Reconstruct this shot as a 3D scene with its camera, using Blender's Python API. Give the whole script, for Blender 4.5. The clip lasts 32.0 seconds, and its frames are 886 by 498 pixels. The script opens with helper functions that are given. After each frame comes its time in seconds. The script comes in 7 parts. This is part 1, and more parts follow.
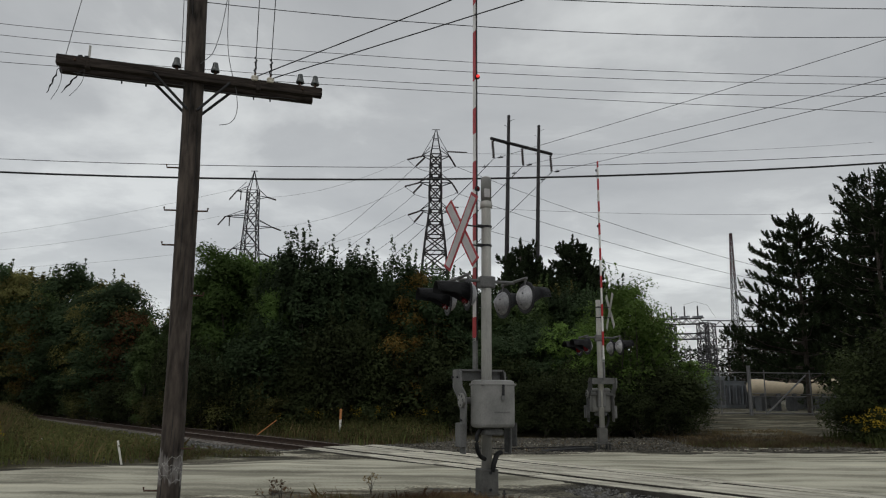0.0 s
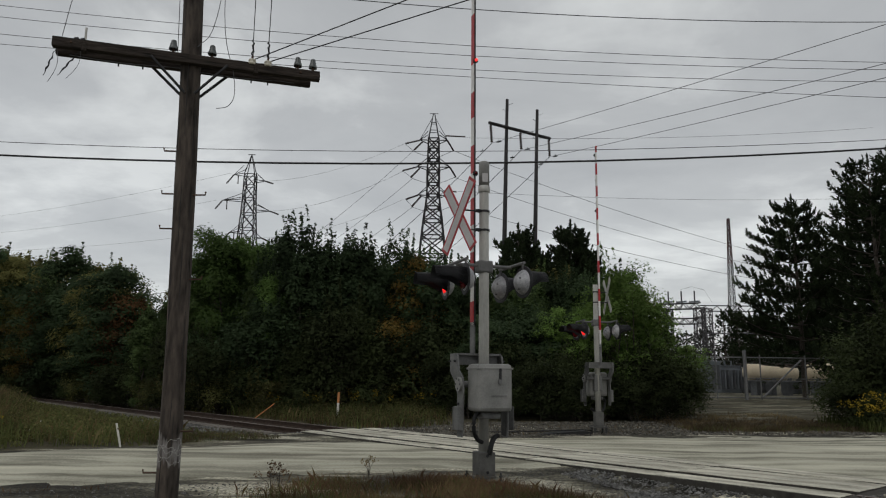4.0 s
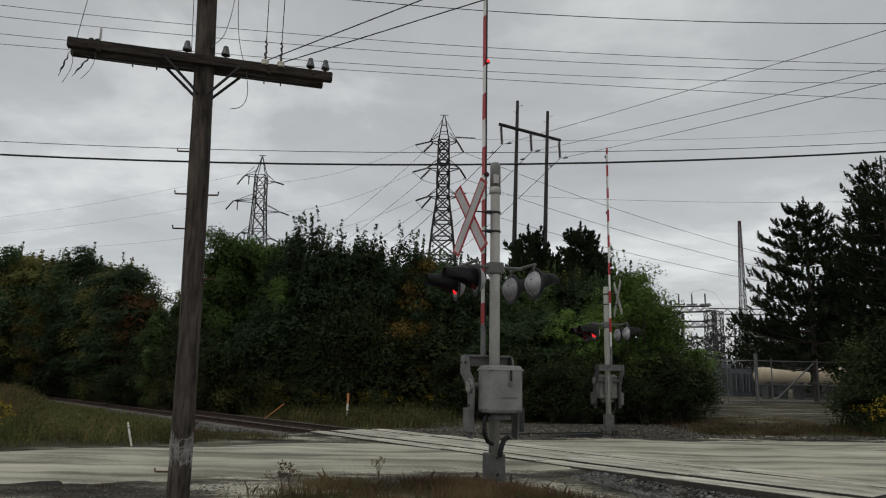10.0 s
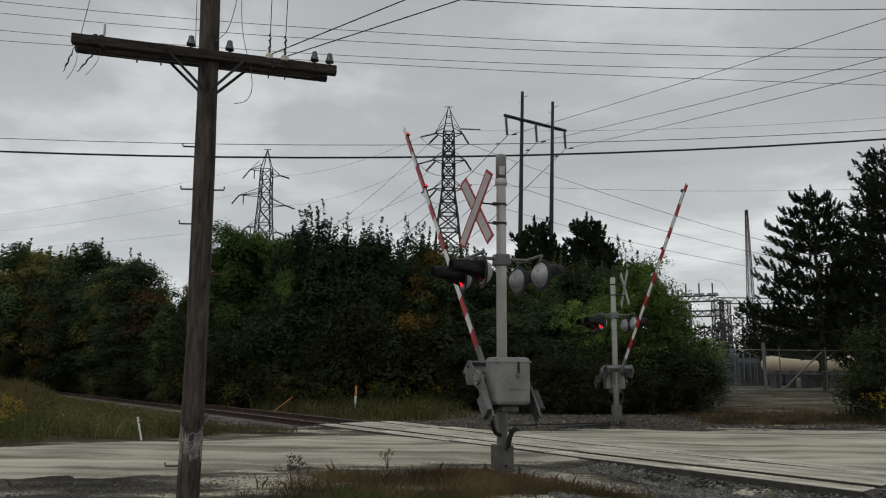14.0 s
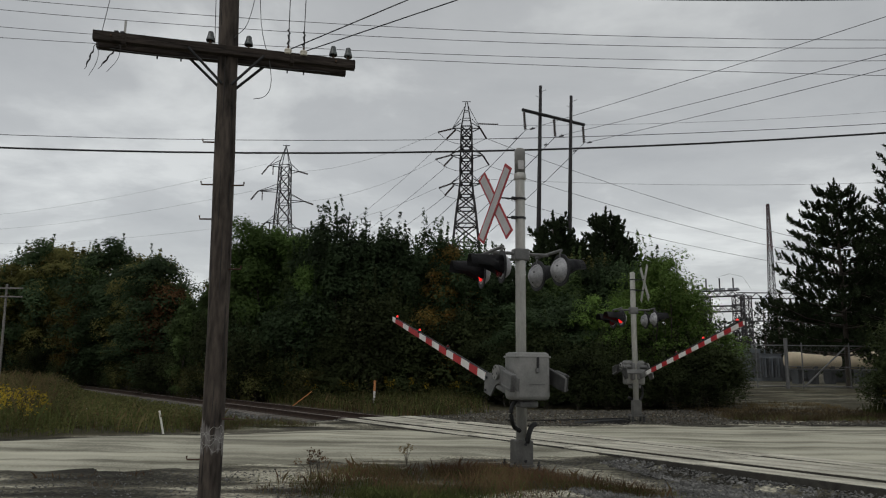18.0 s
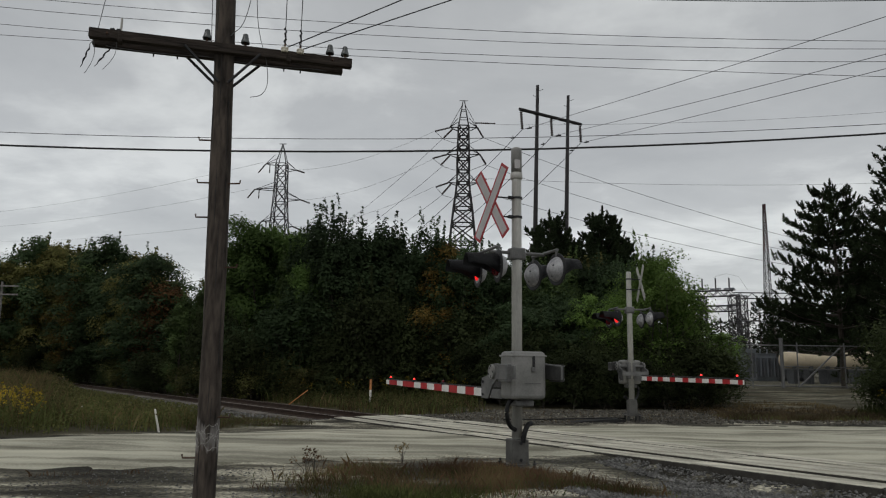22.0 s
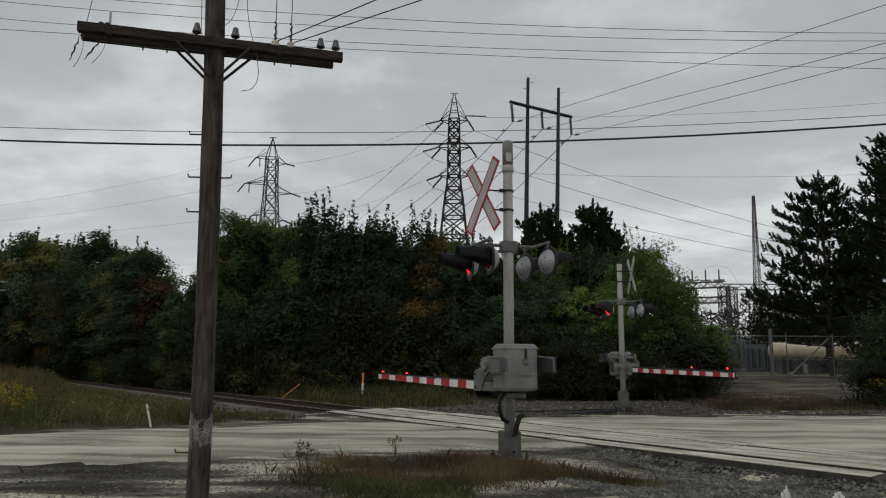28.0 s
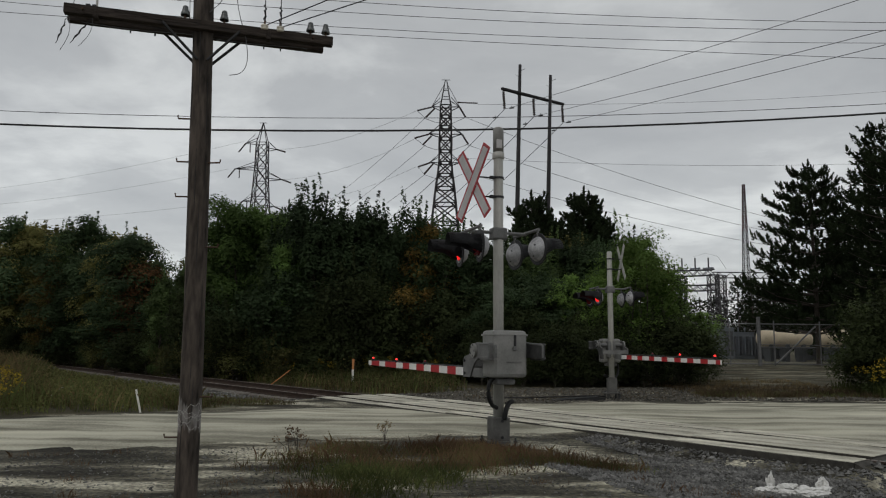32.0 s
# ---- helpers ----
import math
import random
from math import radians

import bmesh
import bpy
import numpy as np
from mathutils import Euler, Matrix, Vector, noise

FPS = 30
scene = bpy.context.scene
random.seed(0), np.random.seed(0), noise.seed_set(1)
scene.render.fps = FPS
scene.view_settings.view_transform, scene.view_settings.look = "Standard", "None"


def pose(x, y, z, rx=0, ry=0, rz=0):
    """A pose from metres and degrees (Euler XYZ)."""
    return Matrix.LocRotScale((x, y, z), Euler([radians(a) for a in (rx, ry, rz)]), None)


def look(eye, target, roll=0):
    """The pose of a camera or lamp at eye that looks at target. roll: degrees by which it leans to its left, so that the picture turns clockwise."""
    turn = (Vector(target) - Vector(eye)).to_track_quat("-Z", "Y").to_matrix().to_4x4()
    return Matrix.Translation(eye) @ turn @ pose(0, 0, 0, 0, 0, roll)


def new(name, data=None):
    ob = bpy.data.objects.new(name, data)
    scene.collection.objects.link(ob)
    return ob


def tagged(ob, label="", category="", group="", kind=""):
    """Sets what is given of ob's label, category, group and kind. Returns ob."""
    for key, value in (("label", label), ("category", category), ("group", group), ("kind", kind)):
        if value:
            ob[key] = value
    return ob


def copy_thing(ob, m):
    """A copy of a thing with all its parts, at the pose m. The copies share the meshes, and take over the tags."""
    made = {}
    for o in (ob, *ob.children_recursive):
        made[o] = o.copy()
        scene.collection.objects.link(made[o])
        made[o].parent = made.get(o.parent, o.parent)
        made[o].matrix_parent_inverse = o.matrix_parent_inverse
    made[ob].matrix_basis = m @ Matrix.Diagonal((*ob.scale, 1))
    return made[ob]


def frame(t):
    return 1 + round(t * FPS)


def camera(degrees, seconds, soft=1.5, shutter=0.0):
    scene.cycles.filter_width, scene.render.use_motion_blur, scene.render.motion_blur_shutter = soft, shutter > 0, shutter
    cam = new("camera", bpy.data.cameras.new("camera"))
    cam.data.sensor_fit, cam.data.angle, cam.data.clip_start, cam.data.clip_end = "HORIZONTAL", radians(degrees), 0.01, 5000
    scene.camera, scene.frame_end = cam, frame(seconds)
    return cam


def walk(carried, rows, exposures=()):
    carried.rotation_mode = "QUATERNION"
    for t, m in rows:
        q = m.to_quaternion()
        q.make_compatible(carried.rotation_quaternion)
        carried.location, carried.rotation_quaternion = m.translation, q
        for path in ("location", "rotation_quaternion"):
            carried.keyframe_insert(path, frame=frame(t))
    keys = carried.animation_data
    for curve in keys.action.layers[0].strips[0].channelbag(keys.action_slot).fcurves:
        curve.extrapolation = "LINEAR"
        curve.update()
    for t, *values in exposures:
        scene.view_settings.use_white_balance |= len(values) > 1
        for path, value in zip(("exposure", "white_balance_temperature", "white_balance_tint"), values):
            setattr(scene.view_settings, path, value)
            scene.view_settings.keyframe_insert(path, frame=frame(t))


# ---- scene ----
from math import cos, pi, sin

cam = camera(62.98, 32.0, soft=1.15)


def aim(x, y, z, turn, tilt, lean):
    """Camera pose: place, turn to the left, tilt upwards and lean, in degrees."""
    a, b = radians(turn), radians(tilt)
    way = Vector((-sin(a) * cos(b), cos(a) * cos(b), sin(b)))
    return look((x, y, z), Vector((x, y, z)) + way * 20, lean)


walk(cam, [
    (0, aim(0.029, -0.022, 1.602, -0.782, 11.328, 0.517)),
    (0.5, aim(0.025, -0.032, 1.600, -0.674, 11.107, 0.697)),
    (1, aim(0.017, -0.023, 1.605, -0.608, 11.026, 0.839)),
    (1.5, aim(0.020, -0.031, 1.601, -0.810, 10.861, 0.723)),
    (2, aim(0.023, -0.026, 1.600, -0.965, 10.696, 0.592)),
    (2.5, aim(0.023, -0.027, 1.601, -1.046, 10.442, 0.606)),
    (3, aim(0.023, -0.024, 1.597, -0.958, 10.036, 0.639)),
    (3.5, aim(0.027, -0.031, 1.599, -0.887, 10.100, 0.632)),
    (5.5, aim(0.026, -0.034, 1.603, -1.491, 10.076, 0.691)),
    (6, aim(0.023, -0.037, 1.595, -1.347, 10.374, 0.822)),
    (6.5, aim(0.011, -0.031, 1.605, -1.058, 10.486, 1.098)),
    (7, aim(0.008, -0.026, 1.599, -0.776, 10.395, 1.182)),
    (7.5, aim(0.009, -0.028, 1.598, -0.828, 10.476, 1.238)),
    (8, aim(0.007, -0.034, 1.603, -0.883, 10.572, 1.232)),
    (8.5, aim(0.010, -0.033, 1.598, -0.613, 10.720, 1.340)),
    (9, aim(0.002, -0.025, 1.600, -0.203, 10.813, 1.433)),
    (9.5, aim(0.002, -0.018, 1.597, -0.012, 10.584, 1.275)),
    (10, aim(0.003, -0.023, 1.597, -0.218, 10.203, 1.024)),
    (10.5, aim(0.009, -0.028, 1.599, -0.358, 9.909, 0.828)),
    (11, aim(0.003, -0.020, 1.600, -0.106, 10.004, 0.600)),
    (11.5, aim(0.003, -0.014, 1.595, 0.155, 10.258, 0.570)),
    (12, aim(0.005, -0.010, 1.605, 0.124, 10.384, 0.534)),
    (12.5, aim(-0.002, -0.005, 1.605, 0.169, 10.293, 0.502)),
    (13, aim(0.007, -0.014, 1.601, 0.267, 9.980, 0.556)),
    (13.5, aim(-0.000, -0.015, 1.603, 0.228, 9.694, 0.559)),
    (14, aim(-0.000, -0.015, 1.605, 0.262, 9.561, 0.519)),
    (14.5, aim(0.004, -0.004, 1.599, 0.435, 9.268, 0.470)),
    (16.5, aim(-0.010, 0.023, 1.604, 1.802, 8.825, 0.562)),
    (17, aim(-0.013, 0.014, 1.607, 1.902, 8.822, 0.714)),
    (17.5, aim(-0.014, 0.020, 1.603, 2.076, 8.943, 0.685)),
    (18, aim(-0.014, 0.010, 1.603, 1.693, 9.165, 0.635)),
    (18.5, aim(-0.011, 0.012, 1.606, 1.394, 8.998, 0.712)),
    (19, aim(-0.006, 0.001, 1.602, 1.174, 8.970, 0.846)),
    (19.5, aim(-0.013, 0.006, 1.608, 1.119, 8.957, 0.801)),
    (20, aim(-0.008, 0.001, 1.602, 1.232, 8.763, 0.899)),
    (20.5, aim(-0.013, 0.004, 1.602, 1.240, 8.688, 0.835)),
    (21, aim(-0.008, 0.007, 1.602, 1.127, 8.812, 0.729)),
    (21.5, aim(-0.009, 0.003, 1.602, 1.206, 8.990, 0.668)),
    (22, aim(-0.008, 0.006, 1.601, 1.427, 9.095, 0.778)),
    (22.5, aim(-0.013, 0.005, 1.602, 1.586, 9.164, 0.931)),
    (23, aim(-0.014, 0.008, 1.607, 1.620, 9.107, 1.004)),
    (23.5, aim(-0.014, 0.015, 1.605, 1.673, 8.998, 1.052)),
    (24, aim(-0.015, 0.014, 1.610, 1.672, 8.967, 1.017)),
    (24.5, aim(-0.012, 0.013, 1.604, 1.836, 9.108, 1.018)),
    (25, aim(-0.015, 0.009, 1.603, 2.014, 9.106, 1.126)),
    (25.5, aim(-0.015, 0.007, 1.602, 1.914, 8.667, 1.221)),
    (27.5, aim(-0.016, -0.009, 1.602, 0.954, 8.668, 0.781)),
    (28, aim(-0.018, -0.009, 1.601, 0.712, 8.559, 0.363)),
    (28.5, aim(-0.008, -0.018, 1.602, -0.186, 8.415, 0.083)),
    (29, aim(-0.005, -0.018, 1.601, 0.283, 8.477, 0.476)),
    (29.5, aim(-0.014, -0.003, 1.600, 0.584, 8.616, 0.849)),
    (30, aim(-0.016, -0.004, 1.598, 0.715, 8.477, 0.930)),
    (30.5, aim(-0.014, -0.000, 1.604, 0.619, 8.444, 0.744)),
    (31, aim(-0.012, -0.007, 1.599, 0.015, 8.230, 0.659)),
    (31.5, aim(-0.000, -0.009, 1.595, -0.249, 7.693, 0.408)),
    (32, aim(-0.003, -0.013, 1.594, -0.013, 7.533, 0.545)),
], exposures=((0, 0.0), (18, -0.02), (25, -0.04), (32, -0.07)))

# ---- light: an overcast day ----
world = bpy.data.worlds.new("overcast_sky")
scene.world = world
world.use_nodes = True


def build_sky():
    nt = world.node_tree
    nt.nodes.clear()
    out = nt.nodes.new("ShaderNodeOutputWorld")
    bg = nt.nodes.new("ShaderNodeBackground")
    sky = nt.nodes.new("ShaderNodeTexSky")
    sky.sky_type, sky.sun_disc = "NISHITA", False
    sky.sun_elevation, sky.sun_rotation = radians(48), radians(150)
    coord = nt.nodes.new("ShaderNodeTexCoord")
    # clouds lie on a flat ceiling: direction divided by its height
    sep = nt.nodes.new("ShaderNodeSeparateXYZ")
    nt.links.new(coord.outputs["Generated"], sep.inputs[0])
    up = nt.nodes.new("ShaderNodeMath")
    up.operation = "MAXIMUM"
    up.inputs[1].default_value = 0.0
    nt.links.new(sep.outputs["Z"], up.inputs[0])
    lift = nt.nodes.new("ShaderNodeMath")
    lift.operation = "ADD"
    lift.inputs[1].default_value = 0.16
    nt.links.new(up.outputs[0], lift.inputs[0])
    flat = nt.nodes.new("ShaderNodeCombineXYZ")
    for axis in ("X", "Y"):
        div = nt.nodes.new("ShaderNodeMath")
        div.operation = "DIVIDE"
        nt.links.new(sep.outputs[axis], div.inputs[0])
        nt.links.new(lift.outputs[0], div.inputs[1])
        nt.links.new(div.outputs[0], flat.inputs[axis])
    big = nt.nodes.new("ShaderNodeTexNoise")
    big.inputs["Scale"].default_value, big.inputs["Detail"].default_value = 1.15, 7
    big.inputs["Roughness"].default_value = 0.58
    big.inputs["Distortion"].default_value = 0.3
    shift = nt.nodes.new("ShaderNodeVectorMath")
    shift.operation = "ADD"
    shift.inputs[1].default_value = (3.7, 1.9, 0)
    nt.links.new(flat.outputs[0], shift.inputs[0])
    nt.links.new(shift.outputs[0], big.inputs["Vector"])
    ramp = nt.nodes.new("ShaderNodeValToRGB")
    e = ramp.color_ramp.elements
    e[0].position, e[0].color = 0.35, (0.415, 0.424, 0.427, 1)
    e[1].position, e[1].color = 0.64, (0.655, 0.669, 0.66, 1)
    mid = ramp.color_ramp.elements.new(0.52)
    mid.color = (0.482, 0.492, 0.492, 1)
    nt.links.new(big.outputs["Fac"], ramp.inputs[0])
    low = nt.nodes.new("ShaderNodeMapRange")
    low.inputs["From Min"].default_value, low.inputs["From Max"].default_value = 0.0, 0.35
    low.inputs["To Min"].default_value, low.inputs["To Max"].default_value = 1.22, 0.97
    nt.links.new(up.outputs[0], low.inputs["Value"])
    scale = nt.nodes.new("ShaderNodeVectorMath")
    scale.operation = "SCALE"
    nt.links.new(ramp.outputs[0], scale.inputs[0])
    nt.links.new(low.outputs["Result"], scale.inputs["Scale"])
    dim = nt.nodes.new("ShaderNodeVectorMath")
    dim.operation = "SCALE"
    dim.inputs["Scale"].default_value = 0.012
    nt.links.new(sky.outputs[0], dim.inputs[0])
    both = nt.nodes.new("ShaderNodeVectorMath")
    both.operation = "ADD"
    nt.links.new(scale.outputs[0], both.inputs[0])
    nt.links.new(dim.outputs[0], both.inputs[1])
    nt.links.new(both.outputs[0], bg.inputs["Color"])
    bg.inputs["Strength"].default_value = 0.95
    nt.links.new(bg.outputs[0], out.inputs[0])


build_sky()
sun = new("sun", bpy.data.lights.new("sun", "SUN"))
sun.data.energy, sun.data.angle, sun.data.color = 0.5, radians(40), (1.0, 0.97, 0.93)
sun.matrix_world = look((0, 0, 30), (10, 17, 4))
scene.view_settings.exposure = 0.0


# ---- materials ----
def mat(name, a, b=None, rough=0.8, scale=6.0, bump=0.2, metal=0.0, stretch=(1, 1, 1), fine=40.0, spec=0.3, per_island=0.0, per_object=0.0, glow=0.0, coat=0.0):
    """Two colours mixed by a coarse and a fine noise, with bump; glow: emission strength."""
    m = bpy.data.materials.new(name)
    m.use_nodes = True
    nt = m.node_tree
    p = nt.nodes["Principled BSDF"]
    b = b or tuple(min(1, c * 1.35) for c in a)
    coord = nt.nodes.new("ShaderNodeTexCoord")
    mp = nt.nodes.new("ShaderNodeMapping")
    mp.inputs["Scale"].default_value = stretch
    nt.links.new(coord.outputs["Object"], mp.inputs[0])
    n1 = nt.nodes.new("ShaderNodeTexNoise")
    n1.inputs["Scale"].default_value, n1.inputs["Detail"].default_value = scale, 5
    n2 = nt.nodes.new("ShaderNodeTexNoise")
    n2.inputs["Scale"].default_value, n2.inputs["Detail"].default_value = fine, 3
    for n in (n1, n2):
        nt.links.new(mp.outputs[0], n.inputs["Vector"])
    add = nt.nodes.new("ShaderNodeMath")
    add.operation = "MULTIPLY_ADD"
    add.inputs[1].default_value = 0.45
    nt.links.new(n2.outputs["Fac"], add.inputs[0])
    nt.links.new(n1.outputs["Fac"], add.inputs[2])
    ramp = nt.nodes.new("ShaderNodeValToRGB")
    e = ramp.color_ramp.elements
    e[0].position, e[0].color = 0.48, (*a, 1)
    e[1].position, e[1].color = 0.95, (*b, 1)
    nt.links.new(add.outputs[0], ramp.inputs[0])
    last = ramp.outputs[0]
    if per_island or per_object:
        if per_island:
            info = nt.nodes.new("ShaderNodeNewGeometry")
            rnd = info.outputs["Random Per Island"]
        else:
            info = nt.nodes.new("ShaderNodeObjectInfo")
            rnd = info.outputs["Random"]
        amount = per_island or per_object
        rng = nt.nodes.new("ShaderNodeMapRange")
        rng.inputs["To Min"].default_value, rng.inputs["To Max"].default_value = 1 - amount, 1 + amount
        nt.links.new(rnd, rng.inputs["Value"])
        hsv = nt.nodes.new("ShaderNodeHueSaturation")
        nt.links.new(rng.outputs[0], hsv.inputs["Value"])
        nt.links.new(last, hsv.inputs["Color"])
        last = hsv.outputs[0]
    nt.links.new(last, p.inputs["Base Color"])
    p.inputs["Roughness"].default_value, p.inputs["Metallic"].default_value = rough, metal
    p.inputs["Specular IOR Level"].default_value = spec
    p.inputs["Coat Weight"].default_value = coat
    if bump:
        bp = nt.nodes.new("ShaderNodeBump")
        bp.inputs["Strength"].default_value, bp.inputs["Distance"].default_value = bump, 0.02
        nt.links.new(add.outputs[0], bp.inputs["Height"])
        nt.links.new(bp.outputs[0], p.inputs["Normal"])
    if glow:
        nt.links.new(last, p.inputs["Emission Color"])
        p.inputs["Emission Strength"].default_value = glow
    return m


def leaf_mat(name, a, b, c=None):
    """Foliage: colour by leaf and by tree, with some light coming through."""
    m = bpy.data.materials.new(name)
    m.use_nodes = True
    nt = m.node_tree
    p = nt.nodes["Principled BSDF"]
    geo = nt.nodes.new("ShaderNodeNewGeometry")
    info = nt.nodes.new("ShaderNodeObjectInfo")
    ramp = nt.nodes.new("ShaderNodeValToRGB")
    e = ramp.color_ramp.elements
    e[0].color, e[1].color = (*(0.6 * p0 + 0.4 * p1 for p0, p1 in zip(a, b)), 1), (*(0.35 * p0 + 0.65 * p1 for p0, p1 in zip(a, b)), 1)
    if c:
        x = e.new(0.97)
        x.color = (*b, 1)
        e[-1].color = (*c, 1)
    nt.links.new(geo.outputs["Random Per Island"], ramp.inputs[0])
    rng = nt.nodes.new("ShaderNodeMapRange")
    rng.inputs["To Min"].default_value, rng.inputs["To Max"].default_value = 0.62, 1.4
    nt.links.new(info.outputs["Random"], rng.inputs["Value"])
    coord = nt.nodes.new("ShaderNodeTexCoord")
    # soft noise puts bright clumps and shaded voids into the leaf colour
    lump = nt.nodes.new("ShaderNodeTexNoise")
    lump.inputs["Scale"].default_value, lump.inputs["Detail"].default_value = 0.75, 3
    nt.links.new(coord.outputs["Object"], lump.inputs["Vector"])
    wide = nt.nodes.new("ShaderNodeMapRange")
    wide.inputs["From Min"].default_value, wide.inputs["From Max"].default_value = 0.35, 0.65
    wide.inputs["To Min"].default_value, wide.inputs["To Max"].default_value = 0.6, 1.5
    nt.links.new(lump.outputs["Fac"], wide.inputs["Value"])
    vary = nt.nodes.new("ShaderNodeMath")
    vary.operation = "MULTIPLY"
    nt.links.new(rng.outputs[0], vary.inputs[0])
    nt.links.new(wide.outputs[0], vary.inputs[1])
    hsv = nt.nodes.new("ShaderNodeHueSaturation")
    nt.links.new(vary.outputs[0], hsv.inputs["Value"])
    nt.links.new(ramp.outputs[0], hsv.inputs["Color"])
    nt.links.new(hsv.outputs[0], p.inputs["Base Color"])
    p.inputs["Roughness"].default_value = 0.75
    p.inputs["Specular IOR Level"].default_value = 0.1
    tr = nt.nodes.new("ShaderNodeBsdfTranslucent")
    nt.links.new(hsv.outputs[0], tr.inputs["Color"])
    mix = nt.nodes.new("ShaderNodeMixShader")
    mix.inputs[0].default_value = 0.38
    nt.links.new(p.outputs[0], mix.inputs[1])
    nt.links.new(tr.outputs[0], mix.inputs[2])
    nt.links.new(mix.outputs[0], nt.nodes["Material Output"].inputs[0])
    return m


